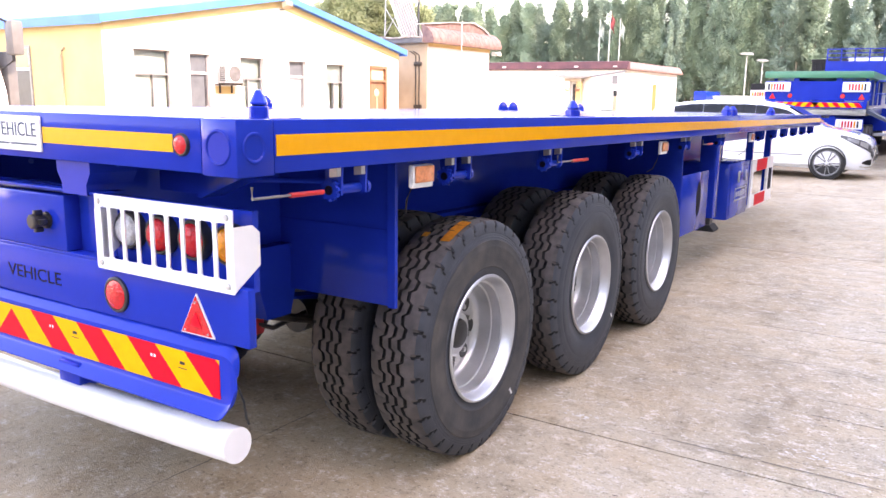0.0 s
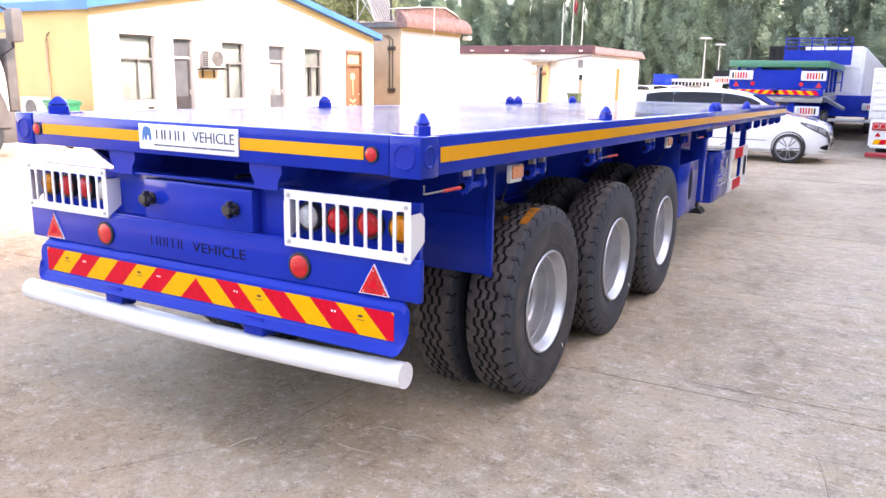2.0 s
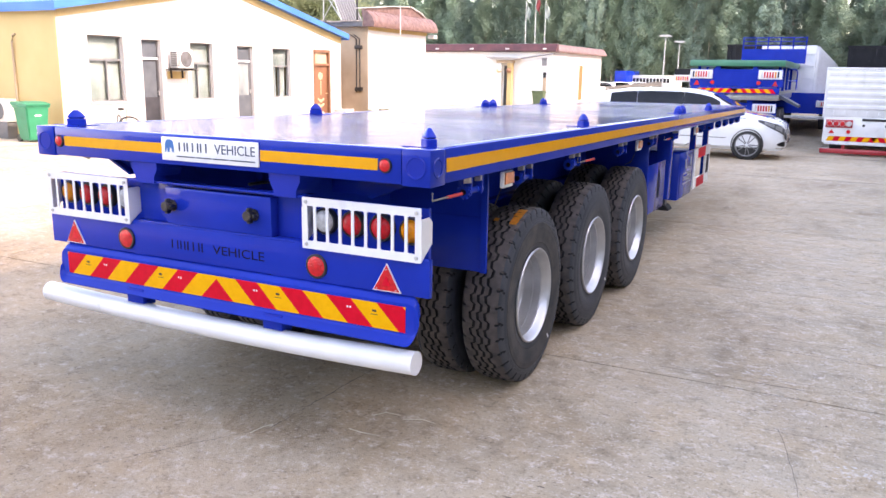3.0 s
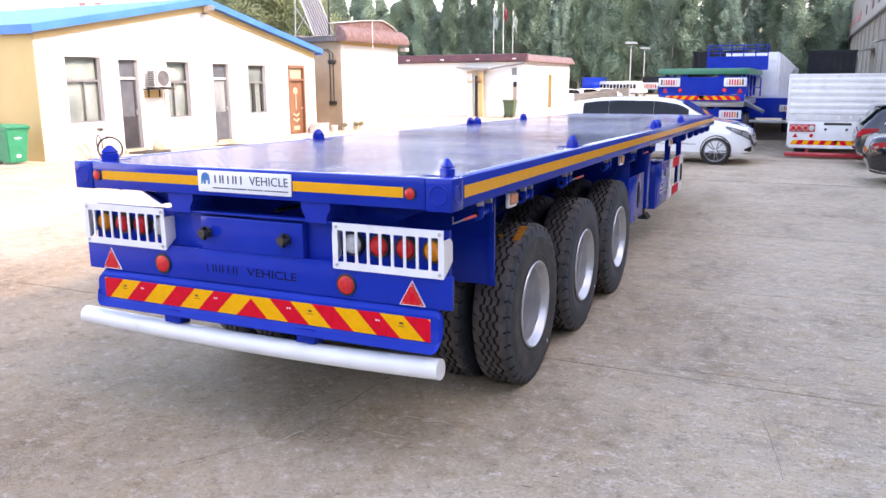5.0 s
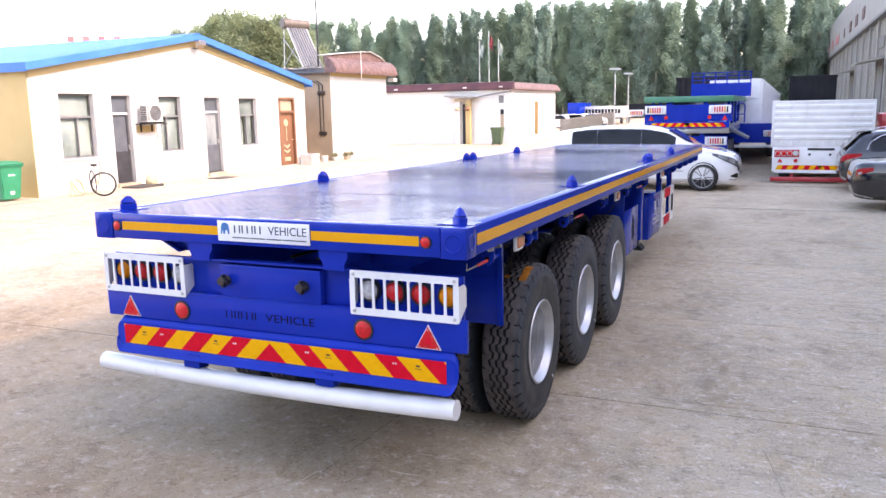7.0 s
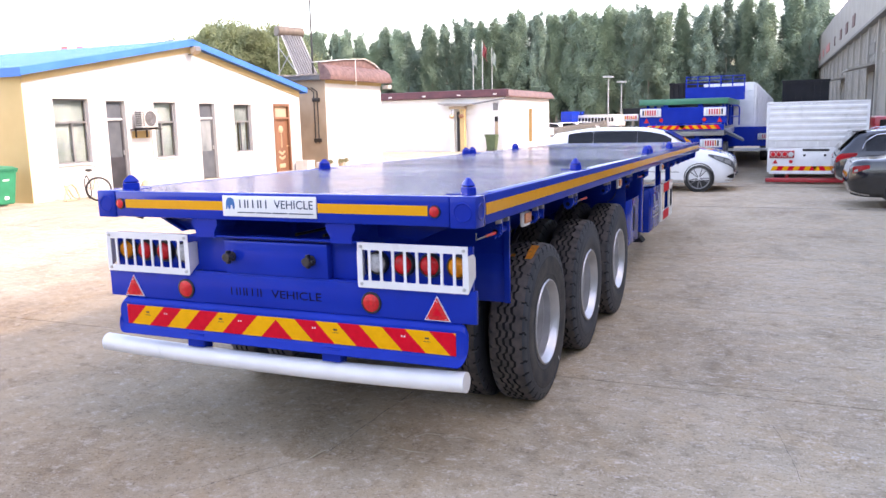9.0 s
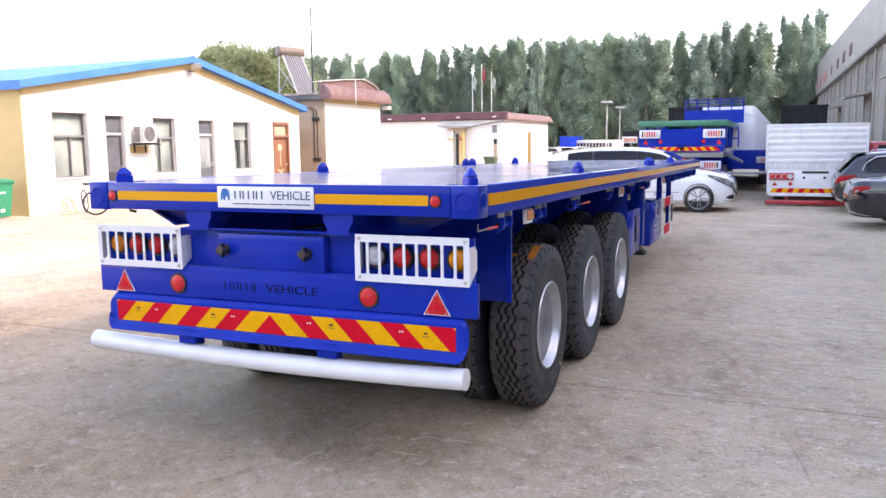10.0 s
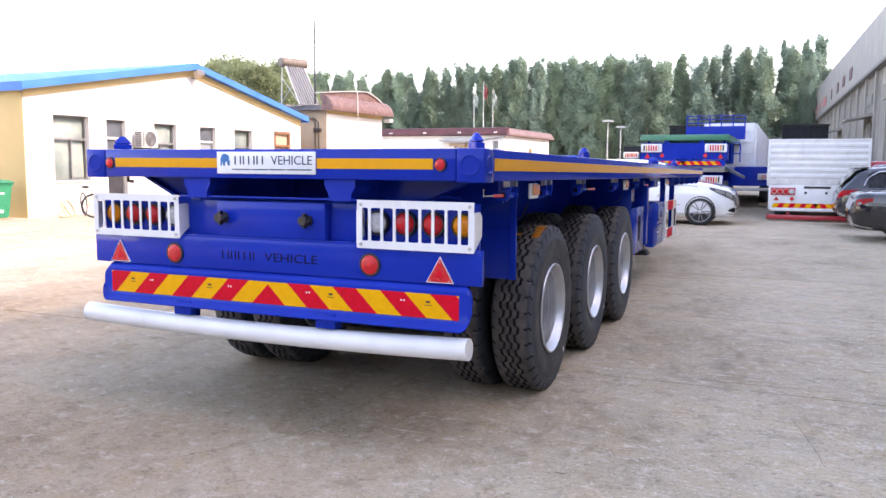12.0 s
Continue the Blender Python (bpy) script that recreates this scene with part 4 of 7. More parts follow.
# low gable that rises behind the mansard, under a thin roof sheet
arch = [(BY0 - 0.15, BH + 0.74), (BY0 + 2.0, BH + 0.96), (BY0 + 3.8, BH + 1.08), (BY0 + 4.8, BH + 0.86), (BY1 + 0.35, BH + 0.55)]
part("roof_gable", prism([(BY0 - 0.12, BH + 0.4), (BY1 + 0.3, BH + 0.4)] + [(y, z - 0.001) for y, z in arch[::-1]], "x", BX - 0.22, BX - 0.12), MAROONPALE, shed, "faded red gable board", None)
part("roof_edge", prism(arch + [(y, z + 0.028) for y, z in arch[::-1]], "x", BX - 0.5, BX - 0.02), BOXWHITE, shed, "pale thin roof sheet", None)
part("vent_pipe", cyl((BX + 0.5, 28.3, BH - 0.25), (BX + 0.5, 28.3, BH + 1.0), 0.018, 8), BOXWHITE, shed, "thin white pipe")
part("corner_lamp", box(BX - 0.1, BX + 0.25, BY1 + 0.402, BY1 + 0.75, BH - 0.25, BH - 0.08, 0.03), BOXWHITE, shed, "white corner lamp")
part("roof", box(BX - 9.2, BX - 0.1, BY0 - 0.3, BY1, BH + 0.002, BH + 0.2), GREYDARK, shed, "dark flat roof", None)
b = bmesh.new()
for k in range(26):
    x = BX - 0.5 - k * 0.3
    bm_box(b, x, x + 0.22, BY0 - 0.42 + 0.05 * math.sin(k * 2.1), BY0 + 0.4, BH + 0.2 + 0.03 * math.sin(k * 1.3), BH + 0.25 + 0.03 * math.sin(k * 1.3))
part("eaves_tiles", b, ROOFTILE, shed, "row of rough roof tiles", None)
b = bmesh.new()
for k in range(3):
    bm_box(b, BX - 9, BX - 0.1, BY0 - 0.03 - 0.001 * k, BY0 - 0.001, BH - 0.35 + 0.1 * k, BH - 0.30 + 0.1 * k)
part("cornice", b, WALLBROWN, shed, "", None)
for x in (BX - 0.38, BX - 0.55):
    part("service_pipe", tube([(x, BY0 - 0.06, 1.05), (x, BY0 - 0.06, BH - 0.5), (x - 0.3, BY0 - 0.06, BH - 0.32)], 0.025, 8), DARKSTEEL, shed)
for z in (1.1, 2.85):
    part("valve_box", box(BX - 0.62, BX - 0.26, BY0 - 0.12, BY0 - 0.002, z, z + 0.16, 0.02), DARKSTEEL, shed, "dark meter box")

# solar water heater on that roof
sh = thing("solar_water_heater", "solar water heater with a brown tank and slanted tubes", "solar heater", at=pose(-18.7, 28.7, BH + 0.2, 0, 0, -20))
part("tank", lathe([(-0.74, 0.0001), (-0.74, 0.2), (-0.71, 0.235), (0.71, 0.235), (0.74, 0.2), (0.74, 0.0001)], 20, "y", (-0.35, 0, 2.22)), TANKBROWN, sh, "brown cylindrical tank")
for k in range(8):
    part("glass_tube", cyl((-0.25, -0.49 + k * 0.14, 2.06), (0.95, -0.49 + k * 0.14, 0.2), 0.05, 8), ALU, sh, "silvered glass tube")
for y in (-0.56, 0.56):
    part("leg", tube([(-0.55, y, 0), (-0.45, y, 2.0)], 0.025), STEEL, sh)
    part("leg", tube([(1.0, y, 0), (-0.2, y, 2.02)], 0.025), STEEL, sh)
    part("brace", tube([(-0.55, y, 0.1), (0.9, y, 0.15)], 0.02), STEEL, sh)
    part("brace", tube([(-0.53, y, 0.3), (0.35, y, 1.15)], 0.02), STEEL, sh)
    part("brace", tube([(-0.48, y, 1.5), (0.8, y, 0.3)], 0.02), STEEL, sh)
solid("mast", cyl((-17.5, 28.3, BH + 0.2), (-17.5, 28.3, 8.08), 0.05, 8, 0.035), BLACKPLASTIC, "thin metal antenna mast on the roof", "mast")

# ---- long low building ----
LX0, LX1, LY0, LY1, LH = -24.0, -12.7, 41.3, 51.3, 3.18
low = thing("low_building", "long low white building with a maroon tiled parapet", "building")
part("wall", box(LX0, LX1, LY0, LY0 + 0.24, 0, LH), LOWWHITE, low, "white painted wall", None)
part("wall", box(LX1 - 0.24, LX1 - 0.002, LY0 + 0.24, LY1, 0, LH), LOWWHITE, low, "white painted wall", None)
part("wall", box(LX0, LX1 - 0.24, LY1 - 0.24, LY1 - 0.002, 0, LH), LOWWHITE, low, "", None)
part("wall", box(LX0 - 0.2, LX0 - 0.002, LY0, LY1, 0, LH), LOWWHITE, low, "", None)
pr = [(0, 0), (0.30, 0.03), (0.30, 0.09), (0.05, 0.46), (-0.15, 0.48), (-0.15, 0.0)]
# one parapet painted in two reds: dark shaded front, pale sunlit side
b = prism([(LY0 - u, LH + v) for u, v in pr], "x", LX0, LX1 + 0.3)
part("parapet", b, MAROON, low, "maroon tiled parapet", None)
b = prism([(LX1 + u, LH + v) for u, v in pr], "y", LY0 + 0.15, LY1 + 0.3)
part("parapet", b, MAROONPALE, low, "tiled parapet, paler red for its sunlit side", None)
part("roof", box(LX0, LX1 - 0.16, LY0 + 0.16, LY1, LH + 0.003, LH + 0.12), GREYDARK, low, "", None)
for k in range(5):
    part("parapet_lamp", box(LX0 + 1.6 + k * 2.3, LX0 + 1.8 + k * 2.3, LY0 - 0.32, LY0 - 0.2, LH + 0.14, LH + 0.22), BOXWHITE, low, "", None)
part("window_slit", box(LX1, LX1 + 0.02, 46.45, 47.15, 0.38, 2.5), OCHREPANEL, low, "narrow ochre panel", None)
part("porch_roof", prism([(-16.62, 2.92), (-14.5, 2.84), (-14.5, 2.79), (-14.95, 2.72), (-16.15, 2.75), (-16.62, 2.87)], "y", LY0 - 0.7, LY0 - 0.003), ROOFTILE, low, "thin weathered porch roof", None)
part("porch_beam", box(-15.95, -14.95, LY0 - 0.55, LY0 - 0.1, 2.542, 2.70), WALLBROWN, low, "tan beam under the porch roof", None)
part("beam", tube([(-14.59, LY0 - 0.35, 2.80), (-12.45, LY0 - 0.35, 3.10)], 0.05, 8), ALU, low, "thin grey slanting beam")
for x, mt in ((-15.93, LOWWHITE), (-15.27, WALLYELLOW)):
    part("porch_pillar", box(x, x + 0.28, LY0 - 0.5, LY0 - 0.2, 0, 2.538), mt, low, "porch pillar", None)
# dark sheet on the wall stands for the shade of the door recess
part("doorway", box(-15.65, -15.27, LY0 - 0.03, LY0 - 0.003, 0, 2.4), DOORGREY, low, "dark sheet for the shaded doorway", None)
for x, cloth, tint in ((-15.75, BRASS, "cream"), (-15.12, DOORWOOD, "orange-brown")):
    lan = thing("lantern", "small round " + tint + " lantern hanging under the porch", "lantern", "lanterns at the porch", at=pose(x, LY0 - 0.62, 2.12))
    part("shade", lathe([(-0.13, 0.06), (-0.08, 0.13), (0.0, 0.16), (0.08, 0.13), (0.13, 0.06)], 14, "z"), cloth, lan)
    part("cord", cyl((0, 0, 0.12), (0, 0, 0.42), 0.008, 6), DARKSTEEL, lan)
part("window", box(-13.32, -13.02, LY0 - 0.03, LY0 - 0.003, 2.42, 2.85), ALU, low, "small high window", None)
part("window_slit", box(-13.22, -13.02, LY0 - 0.03, LY0 - 0.003, 0.95, 1.75), WALLBROWN, low, "narrow brown panel", None)
part("window_slit", box(-13.22, -13.02, LY0 - 0.03, LY0 - 0.003, 1.753, 2.05), DARKGLASS, low, "narrow dark pane", None)
b2 = wheelie_bin(pose(-13.1, LY0 - 0.9, 0, 0, 0, 90), "faded green bin beside the porch")
for o in b2.children_recursive:
    if o.name.split(".")[0] in ("body", "rim", "lid"):
        o.data.materials[0] = BINDULL

# flag poles and lamp posts behind
for x, mat, h in ((-22.47, FLAGPALE, 7.95), (-21.60, FLAGRED, 8.60), (-20.73, FLAGPALE, 7.95)):
    fp = thing("flag_pole", "tall metal flag pole with a limp hanging flag", "flag pole", "flag poles in the yard", at=pose(x, 62, 0))
    part("pole", cyl((0, 0, 0), (0, 0, h), 0.05, 10, 0.03), STEEL, fp)
    b = bmesh.new()
    rows = 9
    grid = [[b.verts.new((0.05 + u * 0.07 * (1 + 0.05 * v) + 0.05 * math.sin(v * 0.8), 0.10 * math.sin(u * 2.1 + v * 0.5), h - 0.1 - v * 0.15 - 0.14 * u)) for u in range(5)] for v in range(rows)]
    for v in range(rows - 1):
        for u in range(4):
            b.faces.new((grid[v][u], grid[v][u + 1], grid[v + 1][u + 1], grid[v + 1][u]))
    bmesh.ops.solidify(b, geom=list(b.faces), thickness=0.01)
    part("flag", b, mat, fp)
for x, y in ((-10.7, 62), (-11.7, 73)):
    lp = thing("lamp_post", "pale yard lamp post with a flat double head", "lamp post", "yard lamp posts", at=pose(x, y, 0))
    part("post", cyl((0, 0, 0), (0, 0, 4.72), 0.06, 10, 0.04), LAMPGREY, lp)
    part("neck", tube([(0, 0, 4.70), (0.02, 0, 4.85), (0.10, 0, 4.97), (0.22, 0, 5.0)], 0.035, 8), LAMPGREY, lp)
    part("lamp_head", prism([(-0.44, 5.0), (0.44, 4.96), (0.46, 5.03), (0.30, 5.12), (-0.32, 5.13), (-0.46, 5.07)], "y", -0.2, 0.2), LAMPGREY, lp, "flat pale lamp head", None)

# unseen hall added to close the yard behind the camera; white to bounce light
rear_hall = thing("hall", "unseen plain hall that closes the yard, white to bounce light", "building", at=pose(0, -26, 0))
part("wall", box(-46, 8.0, -0.3, 0, 0, 5.5), WALLWHITE, rear_hall, "", None)
part("roof_edge", box(-46.2, 8.2, -0.5, 0.2, 5.502, 5.8), GREYDARK, rear_hall, "", None)
for k in range(7):
    part("window", box(-42 + k * 7.0, -39 + k * 7.0, 0.002, 0.03, 2.2, 4.6), DARKGLASS, rear_hall, "", None)

# ---- grey workshop along the yard ----
WX, WTOP, WEAVE = 9.6, 11.1, 8.2
TILTW = radians(1.0)
ws = thing("workshop", "tall grey clad workshop with a sign band and pilasters", "workshop", at=pose(WX, 0, 0, 0, 0, math.degrees(TILTW)))
part("wall", box(0, 0.3, -45, 215, 0, WEAVE), GREYCLAD, ws, "grey ribbed cladding", None)
part("sign_band", prism([(-45, WEAVE + 0.1), (215, WEAVE + 0.1), (215, WTOP + 2.2), (100, WTOP + 1.6), (45, WTOP + 0.5), (20, WTOP - 0.05), (-45, WTOP - 0.05)], "x", -0.35, -0.003), GREYCLAD, ws, "pale grey sign band", None)
part("gutter", box(-0.5, 0.3, -45, 215, WEAVE - 0.1, WEAVE + 0.097), GREYDARK, ws, "dark gutter line", None)
part("back_wall", box(14, 14.3, -45, 215, 0, WEAVE), GREYCLAD, ws, "", None)
for y in (-45, 214.7):
    part("end_wall", box(0.3, 14, y, y + 0.3, 0, WEAVE), GREYCLAD, ws, "", None)
part("roof", box(0.3, 14.3, -45, 215, WEAVE + 0.003, WEAVE + 0.3), GREYDARK, ws, "", None)
b = box(-0.22, -0.002, 0, 0.5, 0, WEAVE - 0.1)
me = finish(b, "pilaster", GREYCLAD, None)
for k in range(43):
    shared("pilaster", me, ws, pose(0, -42 + k * 6, 0))
b = bmesh.new()
for k in range(535):
    if 40 < -44 + k * 0.48 < 58.2:
        continue
    bm_box(b, -0.05, -0.001, -44 + k * 0.48, -43.8 + k * 0.48, 0.4, WEAVE - 0.12)
part("cladding_rib", b, GREYCLAD, ws, "", None)["kind"] = "stuff"
for k in range(6):
    yd = 14 + k * 24.0
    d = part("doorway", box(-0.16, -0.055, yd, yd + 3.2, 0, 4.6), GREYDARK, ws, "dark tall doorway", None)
    part("awning", prism([(-0.06, 5.1), (-1.9, 4.75), (-1.9, 4.85), (-0.06, 5.3)], "y", yd - 1.0, yd + 4.2), GREYCLAD, ws, "grey awning", None)
b = bmesh.new()
for k in range(42):
    bm_box(b, -0.07, -0.001, 40.2, 58.0, 0.3 + k * 0.16, 0.40 + k * 0.16)
part("horizontal_siding", b, GREYCLAD, ws, "horizontal ribbed siding", None)["kind"] = "stuff"
vent = part("wall_vent", box(-0.10, -0.055, 62.6, 66.2, 5.95, 6.75), GREYDARK, ws, "dark louvred wall vent", None)
for k in range(5):
    part("vent_slat", box(-0.13, -0.101, 62.7, 66.1, 6.02 + k * 0.14, 6.07 + k * 0.14), GREYCLAD, vent, "", None)
for y, w, mat in ((76, 2.4, MAROON), (83, 2.4, MAROON), (90, 2.2, MAROON), (99, 1.0, MAROON), (108, 6.0, SIGNRED), (119, 2.4, SIGNRED), (127, 2.4, SIGNRED), (136, 3.0, SIGNRED), (146, 3.0, SIGNRED), (158, 4.0, SIGNRED)):
    part("sign_bar", box(-0.40, -0.352, y, y + w, WEAVE + 1.0, WTOP - 0.9), mat, ws, "red sign lettering", None)


# ---- flatbed semi-trailer ----
TL, TR, TC, TLEN = -1.29, 1.25, -0.02, 11.45       # left and right edge, middle, length
ZT, ZB = 1.570, 1.412                              # top and underside of the deck edge at the rear
SLOPE = 0.0113                                     # it stands a little nose-down
trailer = thing("flatbed_trailer", "glossy blue three-axle flatbed semi-trailer with white bumper bar", "semi-trailer")


def body(name, bm, material, parent=None, label="", smooth=35):
    """A part of the trailer's frame, which leans down towards the front."""
    for v in bm.verts:
        v.co.z -= SLOPE * v.co.y
    return part(name, bm, material, parent or trailer, label, smooth)


# deck plates of rolled tread plate
NP = 8
step = (TLEN - 0.10) / NP
for k in range(NP):
    ya = 0.09 + k * step
    body("deck_plate", box(TL + 0.07, TR - 0.07, ya + 0.007, ya + step - 0.007, ZT - 0.012, ZT - 0.001), DECKBLUE, None, "blue painted tread plate", None)
# edge beams
rail_r = body("side_rail", box(TR - 0.08, TR, 0.145, TLEN, ZB, ZT, 0.006), BLUE, None, "")
rail_l = body("side_rail", box(TL, TL + 0.08, 0.145, TLEN, ZB, ZT, 0.006), BLUE, None, "")
rear_beam = body("rear_beam", box(TL + 0.145, TR - 0.145, 0.0, 0.10, ZB, ZT, 0.006), BLUE, None, "")
body("front_beam", box(TL + 0.08, TR - 0.08, TLEN - 0.1, TLEN, ZB, ZT, 0.006), BLUE)
# corner castings with round lashing holes
for xa, xb, side in ((TR - 0.142, TR + 0.003, 1), (TL - 0.003, TL + 0.142, -1)):
    c = body("corner_casting", box(xa, xb, -0.004, 0.142, ZB - 0.006, ZT + 0.002, 0.008), BLUE)
    xm = (xa + xb) / 2
    body("hole_ring", lathe([(-0.005, 0.052), (-0.009, 0.049), (-0.009, 0.045), (-0.0052, 0.042), (-0.0052, 0.0001)], 26, "y", (xm, 0, 1.49)), BLUE, c)
    xo = TR + 0.003 if side > 0 else TL - 0.003
    body("hole_ring", lathe([(xo + side * 0.001, 0.046), (xo + side * 0.005, 0.043), (xo + side * 0.005, 0.038), (xo + side * 0.0012, 0.034), (xo + side * 0.0012, 0.0001)], 26, "x", (0, 0.062, 1.49)), BLUE, c)
# retro-reflective strips
body("reflective_strip", box(TL + 0.225, -0.322, -0.003, 0.0, 1.468, 1.521), AMBERTAPE, rear_beam, "amber reflective strip", None)
body("reflective_strip", box(0.322, 0.985, -0.003, 0.0, 1.468, 1.521), AMBERTAPE, rear_beam, "amber reflective strip", None)
body("reflective_strip", box(TR, TR + 0.003, 0.152, TLEN - 0.05, 1.464, 1.526), AMBERTAPE, rail_r, "amber reflective strip", None)
body("reflective_strip", box(TL - 0.003, TL, 0.152, TLEN - 0.05, 1.464, 1.526), AMBERTAPE, rail_l, "amber reflective strip", None)
# name plate: plain shapes for the marks on it
plate = body("name_plate", box(-0.317, 0.317, -0.010, -0.001, 1.436, 1.556, 0.003), SIGNWHITE, rear_beam, "white name plate")
zc = 1.509
body("emblem", prism([(-0.292, zc - 0.03), (-0.29, zc + 0.012), (-0.279, zc + 0.033), (-0.255, zc + 0.036), (-0.236, zc + 0.026), (-0.230, zc - 0.01), (-0.232, zc - 0.03), (-0.242, zc - 0.03), (-0.246, zc - 0.008), (-0.258, zc - 0.008), (-0.262, zc - 0.03), (-0.273, zc - 0.03), (-0.278, zc - 0.004), (-0.284, zc - 0.03)], "y", -0.0118, -0.0102), LOGOBLUE, plate, "blue emblem", None)
for word, xa, xb in ((5, -0.212, 0.012),):
    for k in range(word):
        wd = (xb - xa) / word
        for dx in ((0.12, 0.56) if k % 2 else (0.34,)):
            body("lettering_bar", box(xa + (k + dx) * wd, xa + (k + dx) * wd + 0.0085, -0.0118, -0.0102, zc - 0.022, zc + 0.024), INK, plate, "dark lettering", None)
for xa, xb in ((-0.212, -0.09), (-0.08, 0.02), (0.03, 0.13), (0.14, 0.296)):
    body("lettering_bar", box(xa, xb, -0.0118, -0.0102, zc - 0.052, zc - 0.046), INK, plate, "dark lettering", None)


def lettering(word, xa, xb, za, zb, y0, y1):
    """A word in upright capitals, filling a box on a face that looks to -y."""
    cu = bpy.data.curves.new("word", "FONT")
    cu.body, cu.extrude, cu.resolution_u = word, 0.5, 3
    ob = bpy.data.objects.new("word", cu)
    me = bpy.data.meshes.new_from_object(ob)
    bm = bmesh.new()
    bm.from_mesh(me)
    bpy.data.objects.remove(ob)
    bpy.data.curves.remove(cu)
    bpy.data.meshes.remove(me)
    lo = [min(v.co[k] for v in bm.verts) for k in range(3)]
    hi = [max(v.co[k] for v in bm.verts) for k in range(3)]
    for v in bm.verts:
        f = [(v.co[k] - lo[k]) / (hi[k] - lo[k]) for k in range(3)]
        v.co = (xa + (xb - xa) * f[0], y1 + (y0 - y1) * f[2], za + (zb - za) * f[1])
    return bm


body("lettering", lettering("VEHICLE", 0.042, 0.298, 1.486, 1.534, -0.0118, -0.0102), INK, plate, "dark blue lettering", None)


def round_lamp(x, y, z, r, lens, parent, label, ring=BLACKPLASTIC, deep=0.011):
    h = body("lamp_housing", lathe([(y, r * 1.2), (y - deep * 0.7, r * 1.2), (y - deep, r * 1.12), (y - deep, r * 1.0), (y - deep * 0.6, r * 0.98)], 28, "y", (x, 0, z)), ring, parent, "black lamp ring")
    body("lens", lathe([(y - deep * 0.6, r), (y - deep * 0.95, r * 0.97), (y - deep * 1.35, r * 0.75), (y - deep * 1.55, r * 0.4), (y - deep * 1.6, 0.0001)], 24, "y", (x, 0, z)), lens, h, label)
    return h


for x in (1.025, TL + 0.185):
    round_lamp(x, 0.0, 1.492, 0.028, REDLENS, rear_beam, "small red lens")

# twist locks on the deck: an oval collar, and a longish pyramid head turned askew
def twist_lock(x, y, turn):
    def loop(b, a, c, z, n=16, square=0.55):
        out = []
        for k in range(n):
            q = 2 * math.pi * k / n
            cx, sx = math.cos(q), math.sin(q)
            out.append(b.verts.new((a * math.copysign(abs(cx) ** square, cx), c * math.copysign(abs(sx) ** square, sx), z)))
        return out

    def stack(levels):
        b = bmesh.new()
        rings = [loop(b, *lv) for lv in levels]
        for p, q in zip(rings, rings[1:]):
            for k in range(len(p)):
                b.faces.new((p[k], p[(k + 1) % len(p)], q[(k + 1) % len(p)], q[k]))
        b.faces.new(rings[0][::-1])
        b.faces.new(rings[-1])
        bmesh.ops.transform(b, matrix=pose(x, y, ZT, 0, 0, turn), verts=b.verts)
        return b
    p = body("twist_lock", stack([(0.053, 0.030, 0.0), (0.053, 0.030, 0.033), (0.049, 0.027, 0.037)]), BLUE, None, "blue container twist lock", 25)
    body("lock_head", stack([(0.050, 0.027, 0.041), (0.050, 0.027, 0.047), (0.034, 0.018, 0.066), (0.016, 0.009, 0.083), (0.006, 0.004, 0.086)]), BLUE, p, "", 25)
    # neck near-black, for the shade in the gap under the head
    body("neck", stack([(0.040, 0.020, 0.0368), (0.040, 0.020, 0.0412)]), CUTSHADE, p, "", None)
    body("socket_plate", box(x - 0.10, x + 0.10, y - 0.075, y + 0.075, ZT - 0.0005, ZT + 0.003), BLUE, p, "", None)


for y in (0.20, 2.56, 6.10, 6.33, 8.20):
    for x, turn in ((TL + 0.085, 44), (TR - 0.115, 136)):
        twist_lock(x, y, turn)

# chassis: two deep I-beams, cross members, brackets below the rear beam
for x in (-0.52, 0.48):
    mb = body("main_beam", box(x - 0.008, x + 0.008, 0.12, TLEN - 2.6, 1.019, 1.391), BLUE, None, "", None)
    body("top_flange", box(x - 0.07, x + 0.07, 0.12, TLEN - 0.12, 1.392, ZB - 0.002), BLUE, mb, "", None)
    body("bottom_flange", box(x - 0.07, x + 0.07, 0.12, TLEN - 2.6, 1.0, 1.018), BLUE, mb, "", None)
    body("neck_web", box(x - 0.008, x + 0.008, TLEN - 2.599, TLEN - 0.12, 1.22, 1.391), BLUE, mb, "", None)
for k in range(18):
    y = 0.45 + k * 0.63
    b = bmesh.new()
    bm_box(b, TL + 0.085, TR - 0.085, y, y + 0.006, ZB - 0.09 + 0.09, ZT - 0.014)
    bm_box(b, TL + 0.085, TR - 0.085, y, y + 0.06, ZB + 0.0, ZB + 0.008)
    body("cross_member", b, BLUE, None, "", None)
for xa, xb in ((-0.565, -0.405), (0.365, 0.525)):
    body("rear_bracket", prism([(xa - 0.012, ZB - 0.001), (xb + 0.012, ZB - 0.001), (xb + 0.012, 1.375), (xb - 0.012, 1.335), (xb - 0.012, 1.30), (xa + 0.012, 1.30), (xa + 0.012, 1.335), (xa - 0.012, 1.375)], "y", 0.02, 0.20), BLUE, None, "", None)
for s, x0, x1, x2 in ((1, 0.528, 0.77, 1.05), (-1, -0.568, -0.84, -1.07)):
    gs = body("gusset", prism([(x0, ZB - 0.003), (x0, 1.30), (x1, 1.30), (x2, ZB - 0.003)], "y", 0.30, 0.312), BLUE, None, "", None)
